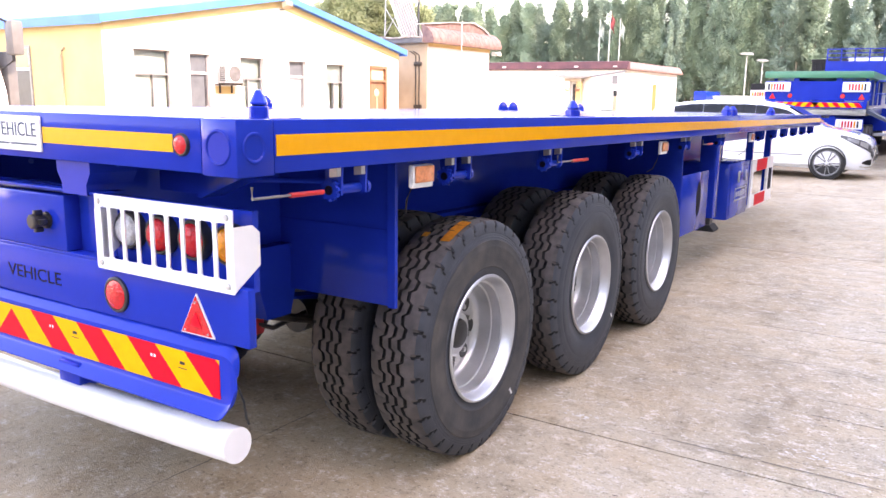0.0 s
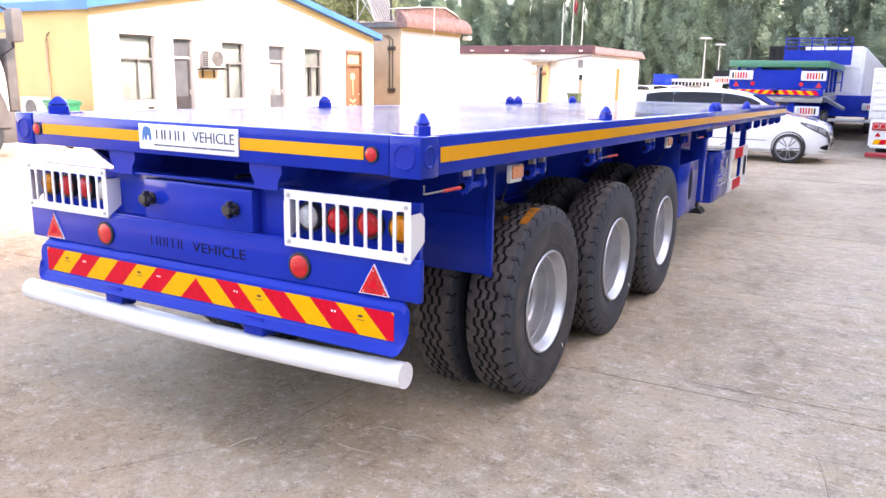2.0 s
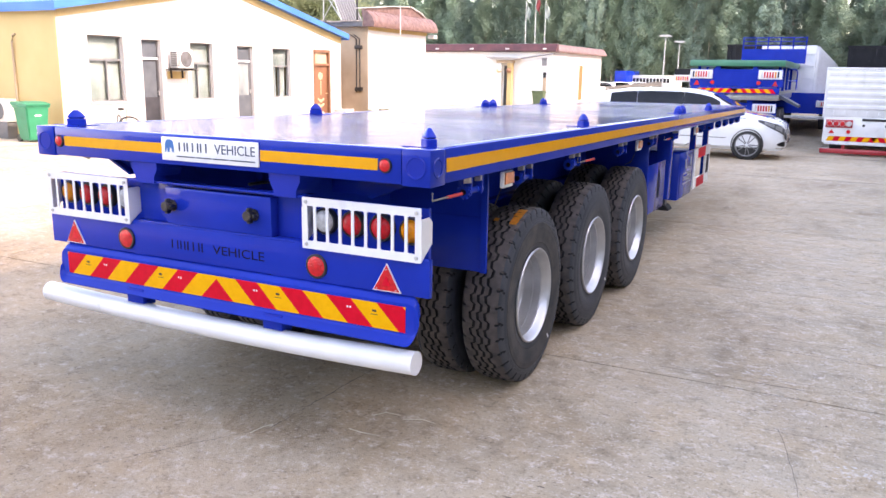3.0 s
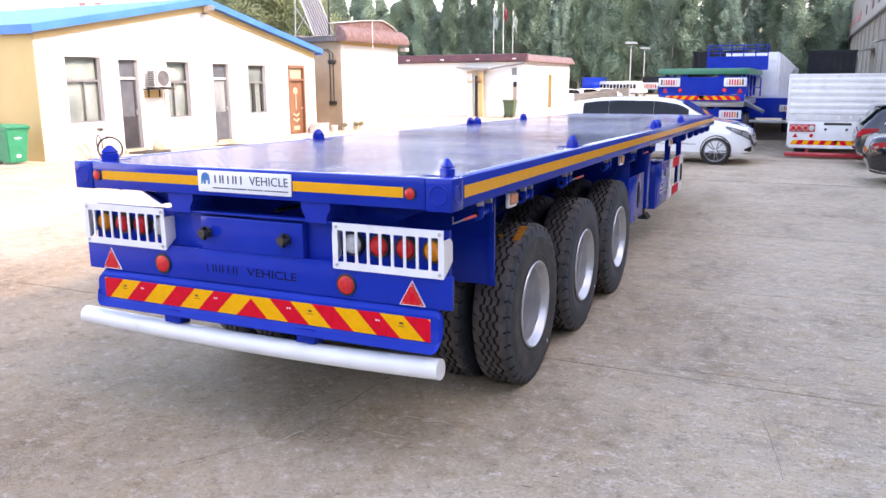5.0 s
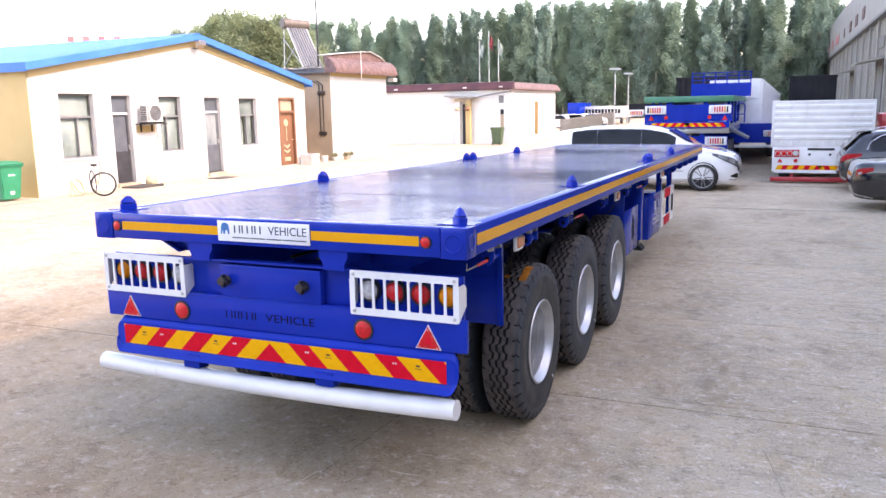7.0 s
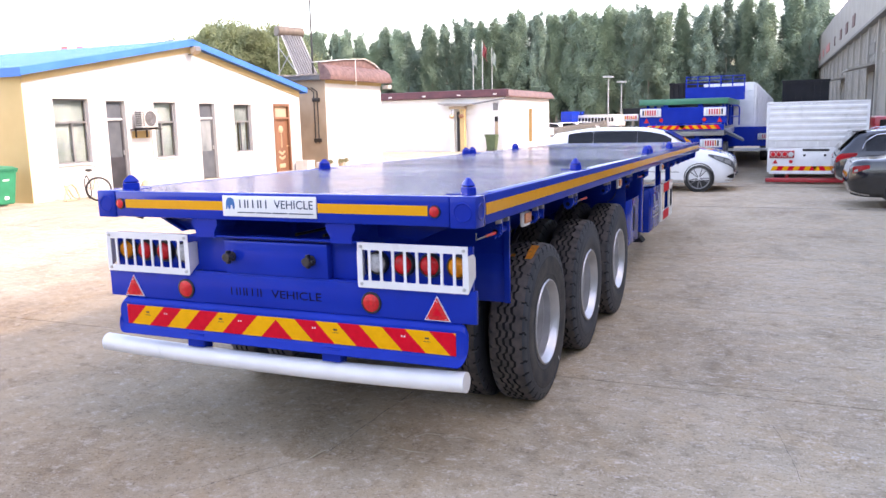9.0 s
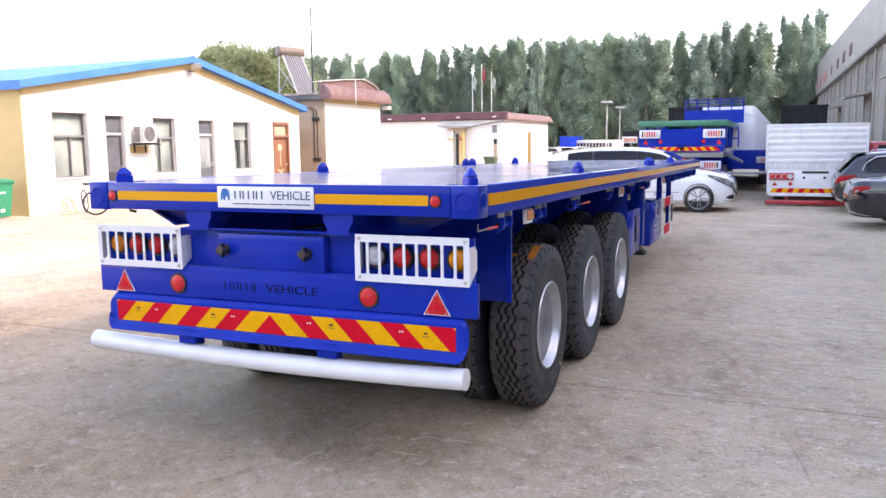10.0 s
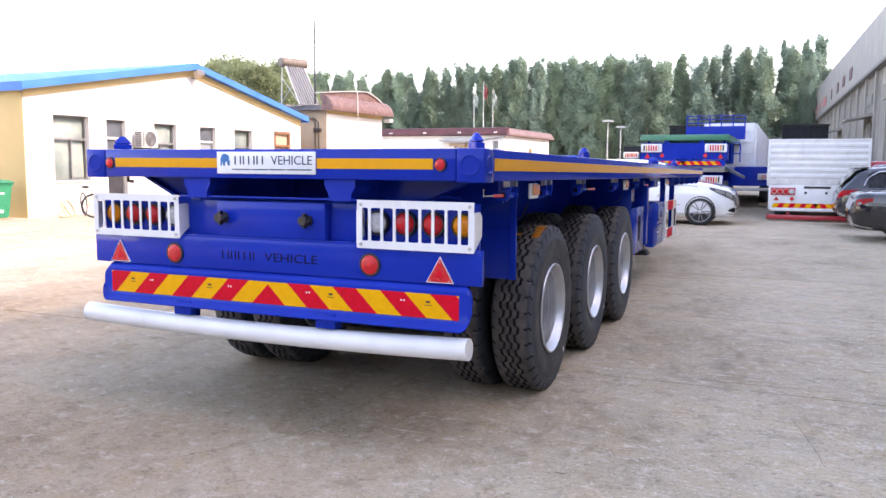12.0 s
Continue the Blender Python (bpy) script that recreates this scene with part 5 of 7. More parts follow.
    body("gusset_flange", prism([(x1, 1.30), (x2, ZB - 0.003), (x2 + s * 0.03, ZB - 0.003), (x1 + s * 0.025, 1.294)], "y", 0.255, 0.357), BLUE, gs, "", None)
body("inner_crossbeam", box(-0.512, 0.472, 1.00, 1.04, 1.15, 1.39), BLUE, None, "", None)

# rear light panel
PY = 0.042
panel = body("rear_panel", box(TL, TR - 0.02, PY, PY + 0.03, 0.895, 1.075, 0.003), BLUE, None, "")
up = body("upper_panel", box(-0.60, 0.53, PY + 0.062, PY + 0.090, 1.075, 1.302, 0.003), BLUE)
body("raised_block", box(-0.365, 0.340, PY, PY + 0.062, 1.087, 1.285, 0.006), BLUE, up)
body("top_lip", box(-0.62, 0.55, PY - 0.012, PY + 0.10, 1.302, 1.312, 0.002), BLUE, up)
body("lower_lip", box(-0.62, 0.54, PY + 0.002, PY + 0.062, 1.075, 1.086, 0.002), BLUE, up)
for xa, xb in ((TL + 0.02, -0.60), (0.53, 1.188)):
    body("lamp_backing", box(xa, xb, PY + 0.066, PY + 0.09, 1.05, 1.298), BLUE, panel, "", None)
# sockets
for x in (-0.315, 0.235):
    s = body("air_socket", lathe([(PY, 0.030), (PY - 0.010, 0.030), (PY - 0.012, 0.021), (PY - 0.045, 0.020), (PY - 0.047, 0.026), (PY - 0.060, 0.026), (PY - 0.064, 0.021), (PY - 0.064, 0.0001)], 20, "y", (x, 0, 1.190)), DARKSTEEL, up, "dark metal capped socket")
    for dx, dz in ((0, 0.030), (0, -0.030), (0.028, 0), (-0.028, 0)):
        body("cap_tab", box(x + dx - 0.009, x + dx + 0.009, PY - 0.05, PY - 0.02, 1.190 + dz - 0.009, 1.190 + dz + 0.009, 0.003), BLACKPLASTIC, s)



def grille(x0, x1, lamps, out):
    """White steel guard with upright slots over four round lamps; out: side of its bevelled cheek."""
    z0, z1, yf = 1.060, 1.310, 0.024
    ex, ez, bar, f = 0.029, 0.040, 0.0155, 0.007
    shares = (0.62, 1, 1, 1, 1, 1, 1, 1, 0.7)
    if out < 0:
        shares = shares[::-1]
    unit = (x1 - x0 - 2 * ex - bar * (len(shares) - 1)) / sum(shares)
    gr = body("lamp_guard", ring_prism(rect(x0, x1, z0, z1), rect(x0 + ex, x1 - ex, z0 + ez, z1 - ez), "y", yf, yf + 0.006), WHITEPAINT, None, "white slotted lamp guard", None)
    xa, lo, hi = x0 + ex, z0 + ez, z1 - ez
    for share in shares[:-1]:
        xa += share * unit
        xb = xa + bar
        body("guard_bar", prism([(xa - f, hi), (xa - f * 0.3, hi - f * 0.3), (xa, hi - f), (xa, lo + f), (xa - f * 0.3, lo + f * 0.3), (xa - f, lo), (xb + f, lo), (xb + f * 0.3, lo + f * 0.3), (xb, lo + f), (xb, hi - f), (xb + f * 0.3, hi - f * 0.3), (xb + f, hi)], "y", yf, yf + 0.006), WHITEPAINT, gr, "", None)
        xa = xb
    cheek = [(yf, z0 + 0.004), (yf + 0.105, z0 + 0.075), (yf + 0.105, z1 - 0.075), (yf + 0.075, z1 - 0.05), (yf, z1 - 0.05)]
    for xo in ((x1, x0 - 0.004) if out > 0 else (x0 - 0.004, x1)):
        body("guard_cheek", prism(cheek, "x", xo, xo + 0.004), WHITEPAINT, gr, "", None)
    for x in (x0 + 0.022, x1 - 0.022):
        for z in (z0 + 0.022, z1 - 0.022):
            body("bolt", lathe([(yf, 0.010), (yf - 0.006, 0.009), (yf - 0.007, 0.0001)], 8, "y", (x, 0, z)), STEEL, gr)
    for x, lens, label in lamps:
        round_lamp(x, PY + 0.066, 1.190, 0.055, lens, panel, label, BLACKPLASTIC, 0.034)


grille(0.545, 1.192, ((0.632, CLEARLENS, "clear reversing lens"), (0.792, REDLENS, "red lens"), (0.951, REDLENS, "red lens"), (1.112, AMBERLENS, "amber lens")), 1)
grille(-1.275, -0.628, ((-0.712, CLEARLENS, "clear reversing lens"), (-0.865, REDLENS, "red lens"), (-1.018, REDLENS, "red lens"), (-1.168, AMBERLENS, "amber lens")), -1)
for x in (-0.675, 0.612):
    round_lamp(x, PY, 0.973, 0.051, REDLENS, panel, "round red reflector lens")
for xc, s in ((1.008, 1), (-1.092, 1)):
    t = body("warning_triangle", prism([(xc - 0.076, 0.902), (xc + 0.076, 0.902), (xc, 1.036)], "y", PY - 0.005, PY), SIGNWHITE, panel, "white-edged red warning triangle", None)
    body("reflector_face", prism([(xc - 0.068, 0.907), (xc + 0.068, 0.907), (xc, 1.027)], "y", PY - 0.009, PY - 0.0055), REDLENS, t, "red reflector face", None)
    body("inner_triangle", prism([(xc - 0.026, 0.930), (xc + 0.026, 0.930), (xc, 0.976)], "y", PY - 0.011, PY - 0.0095), REDTAPE, t, "", None)
    for dx, z in ((-0.052, 0.914), (0.052, 0.914), (0, 1.008)):
        body("rivet", lathe([(PY - 0.009, 0.004), (PY - 0.012, 0.0035), (PY - 0.0122, 0.0001)], 8, "y", (xc + dx, 0, z)), STEEL, t)
# letter cut-outs as plain slots, near-black for the shade in them
body("lettering", lettering("VEHICLE", -0.05, 0.290, 0.956, 1.003, PY - 0.0015, PY - 0.0005), CUTSHADE, panel, "cut-out lettering", None)
for word, xa, xb in ((5, -0.355, -0.105),):
    for k in range(word):
        wd = (xb - xa) / word
        for dx in (0.10, 0.55) if k % 3 else (0.32,):
            body("lettering_slot", box(xa + (k + dx) * wd, xa + (k + dx) * wd + 0.008, PY - 0.001, PY, 0.956, 1.003), CUTSHADE, panel, "cut-out lettering", None)

# bumper board: folded channel with rounded ends and chevron tape
BXL, BXR = -1.158, 1.132
prof = [(PY + 0.02, 0.885), (PY + 0.014, 0.893), (PY - 0.012, 0.874), (PY - 0.020, 0.862), (PY - 0.020, 0.712), (PY - 0.026, 0.700), (PY - 0.062, 0.672), (PY - 0.060, 0.667), (PY - 0.020, 0.690), (PY - 0.012, 0.712), (PY - 0.012, 0.858)]
b = bmesh.new()
N = 26
rows = []
zmid, reach = 0.785, 0.056
line = [(BXL - reach * math.sin(q * math.pi / 18), math.cos(q * math.pi / 18) ** 0.8) for q in range(8, 0, -1)]
line += [(BXL + (BXR - BXL) * i / N, 1.0) for i in range(N + 1)]
line += [(BXR + reach * math.sin(q * math.pi / 18), math.cos(q * math.pi / 18) ** 0.8) for q in range(1, 9)]
for x, shrink in line:
    rows.append([b.verts.new((x, PY - 0.016 + (y - PY + 0.016) * shrink, zmid + (z - zmid) * shrink)) for y, z in prof])
for a, c in zip(rows, rows[1:]):
    for k in range(len(prof)):
        b.faces.new((a[k], c[k], c[(k + 1) % len(prof)], a[(k + 1) % len(prof)]))
b.faces.new(rows[0])
b.faces.new(rows[-1][::-1])
bumper = body("bumper_board", b, BLUE, None, "blue folded bumper board", 30)
CZ0, CZ1, CX0, CX1 = 0.722, 0.846, -1.148, 1.118
CM = (CX0 + CX1) / 2
NB = 8
pw = (CX1 - CM) / NB
for s in (1, -1):
    for k in range(-1, NB + 2):
        # a slanted band, clipped to the strip
        lo0, lo1 = (k + 0.77) * pw, (k + 1.77) * pw
        band = [(lo0 + 0.0, CZ0), (lo1, CZ0), (lo1 - pw * 0.87, CZ1), (lo0 - pw * 0.87, CZ1)]
        lim = (0.0, CX1 - CM)
        pts = band
        for side, keep in ((lim[0], 1), (lim[1], -1)):
            res = []
            for (ua, za), (ub, zb) in zip(pts, pts[1:] + pts[:1]):
                ina, inb = keep * (ua - side) >= 0, keep * (ub - side) >= 0
                if ina:
                    res.append((ua, za))
                if ina != inb:
                    f = (side - ua) / (ub - ua)
                    res.append((side, za + f * (zb - za)))
            pts = res
            if not pts:
                break
        clean = []
        for p in pts:
            if not clean or math.hypot(p[0] - clean[-1][0], p[1] - clean[-1][1]) > 1e-5:
                clean.append(p)
        if len(clean) > 2 and math.hypot(clean[0][0] - clean[-1][0], clean[0][1] - clean[-1][1]) < 1e-5:
            clean.pop()
        if len(clean) < 3:
            continue
        red = k % 2 != 0
        body("chevron_stripe", prism([(CM + s * u, z) for u, z in clean], "y", PY - 0.0225, PY - 0.0202), REDTAPE if red else YELLOWTAPE, bumper, "red reflective stripe" if red else "yellow reflective stripe", None)
        if not red and k > 0 and k % 4 == 2:
            um = CM + s * (lo0 + 0.05 * pw)
            body("print_mark", box(um - 0.012, um + 0.012, PY - 0.0232, PY - 0.0226, 0.800, 0.810), BLACKPLASTIC, bumper, "", None)
            body("print_mark", box(um - 0.02, um + 0.02, PY - 0.0232, PY - 0.0226, 0.786, 0.789), BLACKPLASTIC, bumper, "", None)
        if red and k > 0 and k % 4 == 1:
            um = CM + s * (lo0 + 0.05 * pw)
            for dx in (-0.008, 0.008):
                body("print_mark", box(um + dx - 0.004, um + dx + 0.004, PY - 0.0232, PY - 0.0226, 0.800, 0.809), SIGNWHITE, bumper, "", None)
# white bumper bar, bowed a little
pts = []
for i in range(25):
    f = -1 + 2 * i / 24
    pts.append((-0.0925 + f * 1.2605, 0.037, 0.578 - 0.024 * (1 - f * f)))
bar = body("bumper_bar", tube(pts, 0.057, 24), WHITEPAINT, None, "white painted round bumper bar", 50)
for x in (-0.60, 0.36):
    body("bar_hanger", box(x - 0.06, x + 0.06, 0.0, 0.05, 0.62, 0.70, 0.004), BLUE, None, "")
    body("hanger_post", box(x - 0.04, x + 0.04, 0.05, 0.11, 0.60, 1.0, 0.004), BLUE)
body("board_carrier", box(-1.0, 0.95, PY + 0.03, PY + 0.07, 0.74, 0.895), BLUE, None, "", None)
body("cable", tube([(1.13, 0.08, 0.75), (1.15, 0.085, 0.70), (1.165, 0.08, 0.65), (1.17, 0.085, 0.63)], 0.004, 6), BLACKPLASTIC)

# mud plate before the rear wheels
for s, xa, xb in ((1, 0.42, 1.087), (-1, -1.127, -0.46)):
    m = body("mud_plate", box(xa, xb, 0.945, 0.955, 0.815, ZB - 0.005, 0.002), BLUE, None, "flat blue mud plate")
    body("edge_fold", box(xb - 0.006 if s > 0 else xa - 0.03, xb + 0.03 if s > 0 else xa + 0.006, 0.925, 0.944, 0.815, ZB - 0.005), BLUE, m, "", None)
    body("stiffening_rib", box(xa + 0.02, xb - 0.02, 0.938, 0.945, 1.118, 1.128), BLUE, m, "", None)
    body("stay", tube([((xa + xb) / 2, 0.94, 1.30), ((xa + xb) / 2 - s * 0.1, 0.55, 1.33), ((xa + xb) / 2 - s * 0.3, 0.42, 1.34)], 0.012, 8), BLUE, m)

# cargo winches under the rails: toothed ratchet, thin drum, two hangers with bare clips
def ratchet(xw, ya, yb, z):
    b = bmesh.new()
    pts = []
    for k in range(10):
        for da, r in ((0, 0.038), (0.30, 0.038), (0.36, 0.030), (0.58, 0.030)):
            q = 2 * math.pi * k / 10 + da
            pts.append((xw + r * math.cos(q), z + r * math.sin(q)))
    return bm_prism(b, pts, "y", ya, yb)


for y in (0.54, 1.25, 2.17, 3.44, 4.56, 5.64, 7.4, 8.1, 8.8, 9.5, 10.2, 10.9):
    for side in (1, -1):
        if side < 0 and y < 1:
            continue
        xw = TR - 0.055 if side > 0 else TL + 0.055
        w = body("cargo_winch", cyl((xw, y - 0.085, 1.335), (xw, y + 0.085, 1.335), 0.019, 14), BLUE, None, "blue strap winch")
        body("ratchet_disc", ratchet(xw, y - 0.092, y - 0.078, 1.335), BLUE, w, "", None)
        body("ratchet_hub", cyl((xw, y - 0.097, 1.335), (xw, y - 0.0925, 1.335), 0.016, 12), CUTSHADE, w, "dark socket in the ratchet")
        body("end_cap", lathe([(y + 0.085, 0.0001), (y + 0.085, 0.027), (y + 0.105, 0.024), (y + 0.105, 0.0001)], 14, "y", (xw, 0, 1.335)), BLUE, w)
        for dy in (-0.070, 0.058):
            body("bracket", prism([(xw - 0.032, 1.318), (xw + 0.032, 1.318), (xw + 0.036, ZB - 0.001), (xw - 0.036, ZB - 0.001)], "y", y + dy, y + dy + 0.01), BLUE, w, "", None)
            if side > 0 and y < 7:
                body("clip", prism([(xw + 0.002, ZB - 0.034), (xw + 0.034, ZB - 0.030), (xw + 0.034, ZB - 0.001), (xw + 0.002, ZB - 0.001)], "y", y + dy - 0.022, y + dy - 0.001), STEEL, w, "bare metal clip", None)
body("lashing_hook", tube([(TL + 0.09, 0.23, ZB - 0.001), (TL + 0.09, 0.23, ZB - 0.03), (TL + 0.13, 0.23, ZB - 0.034)], 0.010, 7), DARKSTEEL, None, "small dark lashing hook")
for y0, y1 in ((0.16, 0.40), (2.28, 2.62), (5.1, 5.35)):
    lv = body("winch_lever", tube([(TR - 0.03, y0 - 0.08, 1.375), (TR - 0.03, y0 - 0.08, 1.34), (TR - 0.04, y1, 1.335)], 0.0045, 6), ALU, None, "thin grey steel lever")
    body("grip", cyl((TR - 0.037, y0 + (y1 - y0) * 0.35, 1.337), (TR - 0.04, y1, 1.335), 0.0085, 10), REDRUBBER, lv, "red rubber grip")
# side marker lamps
for y in (0.97, 4.0, 6.9):
    mk = body("side_marker", box(TR - 0.055, TR - 0.03, y - 0.07, y + 0.07, 1.305, 1.395, 0.008), SIGNWHITE, None, "white side marker housing")
    body("lens", box(TR - 0.0295, TR - 0.02, y - 0.062, y + 0.062, 1.326, 1.390, 0.004), lens_material("pale_amber_lens", (0.80, 0.28, 0.12)), mk, "pale amber lens")
    body("wire", tube([(TR - 0.05, y - 0.05, 1.31), (TR - 0.06, y - 0.07, 1.26), (TR - 0.1, y - 0.02, 1.2), (TR - 0.16, y + 0.04, 1.17)], 0.004, 5), BLACKPLASTIC, mk)

# ---- wheels ----
RT = 0.554                                         # tyre radius
AXLES = (1.52, 2.82, 4.12)


def tyre_meshes():
    """A truck tyre: tread cut by three zigzag grooves and shoulder notches, and a turned sidewall."""
    PIT, SUB = 34, 16
    n = PIT * SUB
    zig = (0.0, 0.03, 0.06, 0.09, 0.12, 0.15, 0.18, 0.58, 1.0, 0.97, 0.94, 0.91, 0.88, 0.85, 0.82, 0.42)  # stepped zigzag over one pitch
    depth = 0.015
    cols = []                                       # (offset across, sunk, how far it follows the zigzag)
    for c in (-0.046, 0.0, 0.046):
        cols += [(c - 0.0086, 0, 1), (c - 0.0074, 1, 1), (c + 0.0074, 1, 1), (c + 0.0086, 0, 1)]
    cols = [(-0.110, 2, 0), (-0.092, 3, 0)] + cols + [(0.092, 3, 0), (0.110, 2, 0)]
    b = bmesh.new()
    rings = []
    for i in range(n):
        a = 2 * math.pi * i / n
        k = i % SUB
        ring = []
        for c, sunk, follow in cols:
            x = c + follow * 0.026 * (zig[k] - 0.5)
            r = RT - 0.006 * (c / 0.108) ** 2
            if sunk == 1:
                r -= depth
            if sunk == 2:
                r -= 0.005 + (0.010 if k in (8, 9, 10) else 0)
            if sunk == 3 and k in (10, 11):
                r -= 0.006
            ring.append(b.verts.new((x, r * math.cos(a), r * math.sin(a))))
        rings.append(ring)
    # groove and notch faces take the painted shade colour
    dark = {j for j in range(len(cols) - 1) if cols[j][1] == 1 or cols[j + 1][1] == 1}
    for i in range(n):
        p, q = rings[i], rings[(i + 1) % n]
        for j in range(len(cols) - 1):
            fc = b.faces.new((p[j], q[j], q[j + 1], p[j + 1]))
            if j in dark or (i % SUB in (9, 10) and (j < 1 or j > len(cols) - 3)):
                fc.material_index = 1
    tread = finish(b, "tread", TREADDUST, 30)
    tread.materials.append(SHADEBLACK)
    # sidewalls with shoulder lugs
    b = bmesh.new()
    for s in (1, -1):
        prof = [(0.110, RT - 0.0095, 1.3), (0.118, RT - 0.020, 1), (0.122, RT - 0.038, 0.6), (0.1265, RT - 0.056, 0), (0.127, RT - 0.062, 0), (0.1255, RT - 0.064, 0), (0.1285, RT - 0.072, 0), (0.1275, RT - 0.074, 0), (0.131, RT - 0.083, 0), (0.130, RT - 0.085, 0), (0.1335, RT - 0.10, 0), (0.135, RT - 0.115, 0), (0.1345, RT - 0.118, 0), (0.1365, RT - 0.122, 0), (0.1365, RT - 0.15, 0), (0.134, RT - 0.18, 0), (0.128, RT - 0.215, 0), (0.126, RT - 0.218, 0), (0.124, 0.305, 0), (0.118, 0.29, 0), (0.105, 0.284, 0)]
        rs = []
        for i in range(n):
            a = 2 * math.pi * i / n
            k = i % SUB
            ring = []
            for x, r, lug in prof:
                cut = 0.008 * lug if lug and k in ((8, 9, 10) if lug > 1.2 else (8, 9) if lug > 0.8 else (10, 11)) else 0.0
                ring.append(b.verts.new((s * (x - cut * 1.2), (r - cut) * math.cos(a), (r - cut) * math.sin(a))))
            rs.append(ring)
        for i in range(n):
            p, q = rs[i], rs[(i + 1) % n]
            for j in range(len(prof) - 1):
                fc = b.faces.new((p[j], q[j], q[j + 1], p[j + 1]))
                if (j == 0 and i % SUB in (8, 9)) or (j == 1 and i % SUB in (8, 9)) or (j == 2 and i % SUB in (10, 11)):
                    fc.material_index = 1                     # crescent notches of the shoulder, with shade painted in
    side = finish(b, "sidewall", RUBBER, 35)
    side.materials.append(SHADEBLACK)
    return tread, side


TREAD, SIDEWALL = tyre_meshes()


def rim_mesh():
    """Steel truck rim, its disc set deep: outside is +x."""
    prof = [(0.128, 0.300), (0.134, 0.297), (0.136, 0.288), (0.128, 0.281), (0.118, 0.279), (0.105, 0.272), (0.085, 0.268), (0.079, 0.264), (0.077, 0.255), (0.030, 0.252), (0.026, 0.245), (-0.03, 0.241), (-0.05, 0.234), (-0.062, 0.222), (-0.066, 0.205), (-0.056, 0.188), (-0.05, 0.18), (-0.05, 0.115), (-0.045, 0.108), (-0.02, 0.104), (-0.015, 0.098), (-0.015, 0.0001)]
    b = lathe(prof, 56, "x")
    bm_lathe(b, [(-0.066, 0.205), (-0.08, 0.25), (-0.12, 0.28), (-0.135, 0.292), (-0.13, 0.30)], 56, "x")
    return finish(b, "rim", SILVER, 30)


RIM = rim_mesh()
NUT = finish(cyl((-0.05, 0, 0), (-0.022, 0, 0), 0.013, 6), "wheel_nut", STEEL, 30)
# Hand holes as black discs that stand for the shade inside them.
HOLE = finish(lathe([(-0.051, 0.036), (-0.0475, 0.036), (-0.0475, 0.0001)], 16, "x"), "hand_hole", BLACKPLASTIC, 30)
HUBCAP = finish(lathe([(-0.016, 0.072), (0.0, 0.066), (0.008, 0.052), (0.01, 0.0001)], 24, "x"), "hub_cap", BLACKPLASTIC, 30)
VALVE = finish(tube([(-0.02, 0.10, -0.225), (0.04, 0.115, -0.235), (0.075, 0.12, -0.228)], 0.004, 6), "valve", STEEL, 40)

wrng = random.Random(3)
for iy, y in enumerate(AXLES):
    for side in (1, -1):
        for pos, outer in ((1.065, True), (0.735, False)):
            x = TC + 0.022 + side * pos
            flip = 0 if (side > 0) == outer else 180
            spin = wrng.uniform(0, 360)
            if iy == 0 and side > 0 and outer:
                spin = 20
            m = pose(x, y, RT - 0.010, 0, 0, flip) @ pose(0, 0, 0, spin, 0, 0)
            wheel = shared("wheel", RIM, trailer, m, "dual truck wheel with a silver steel rim")
            ty = shared("tyre", SIDEWALL, wheel, None, "black rubber tyre sidewall")
            shared("tread", TREAD, wheel, None, "zigzag tyre tread, lightly dusty")
            if outer:
                for k in range(10):
                    a = 2 * math.pi * k / 10
                    shared("wheel_nut", NUT, wheel, pose(0, 0.132 * math.cos(a), 0.132 * math.sin(a)))
                for k in range(8):
                    a = 2 * math.pi * (k + 0.5) / 8
                    shared("hand_hole", HOLE, wheel, pose(0, 0.164 * math.cos(a), 0.164 * math.sin(a)), "black disc for the shade in a ventilation hole")
                shared("hub_cap", HUBCAP, wheel)
                shared("valve", VALVE, wheel)
            if iy == 0 and side > 0:
                # scuffed ring on the sidewall and orange chalk on the tread
                if outer:
                    part("scuff_ring", lathe([(0.1330, RT - 0.092), (0.1358, RT - 0.096), (0.1352, RT - 0.102), (0.1374, RT - 0.122), (0.1380, RT - 0.126), (0.1374, RT - 0.130), (0.1374, RT - 0.15), (0.1350, RT - 0.18), (0.1294, RT - 0.212), (0.1302, RT - 0.216), (0.1280, RT - 0.221)], 72, "x"), SCUFF, wheel, "grey dusty scuff ring")
            if outer and side > 0 and iy < 2:
                part("wall_mark", box(0.1366, 0.1384, -0.006, 0.006, -0.02, 0.02), SIGNWHITE, wheel, "small white mark", None).matrix_basis = pose(0, 0, 0, -spin + 38 + 14 * iy, 0, 0) @ pose(0, 0, -(RT - 0.125))
            if iy == 0 and side > 0:
                base = radians(86 - spin) if flip == 0 else radians(78 + spin)
                r = RT + 0.0005
                for u0, u1, c0, c1 in (((0.20, 0.29, 0.038, 0.092), (0.30, 0.40, 0.042, 0.094), (0.41, 0.56, 0.046, 0.092), (0.22, 0.53, 0.072, 0.096), (0.47, 0.53, -0.060, -0.030)) if outer else ((0.0, 0.10, 0.02, 0.08),)):
                    mk = bmesh.new()
                    edge = [[mk.verts.new((c, r * math.cos(base + u0 + (u1 - u0) * q / 6), r * math.sin(base + u0 + (u1 - u0) * q / 6))) for c in (c0, c1)] for q in range(7)]
                    for p, q in zip(edge, edge[1:]):
                        mk.faces.new((p[0], p[1], q[1], q[0]))
                    bmesh.ops.solidify(mk, geom=list(mk.faces), thickness=0.002)
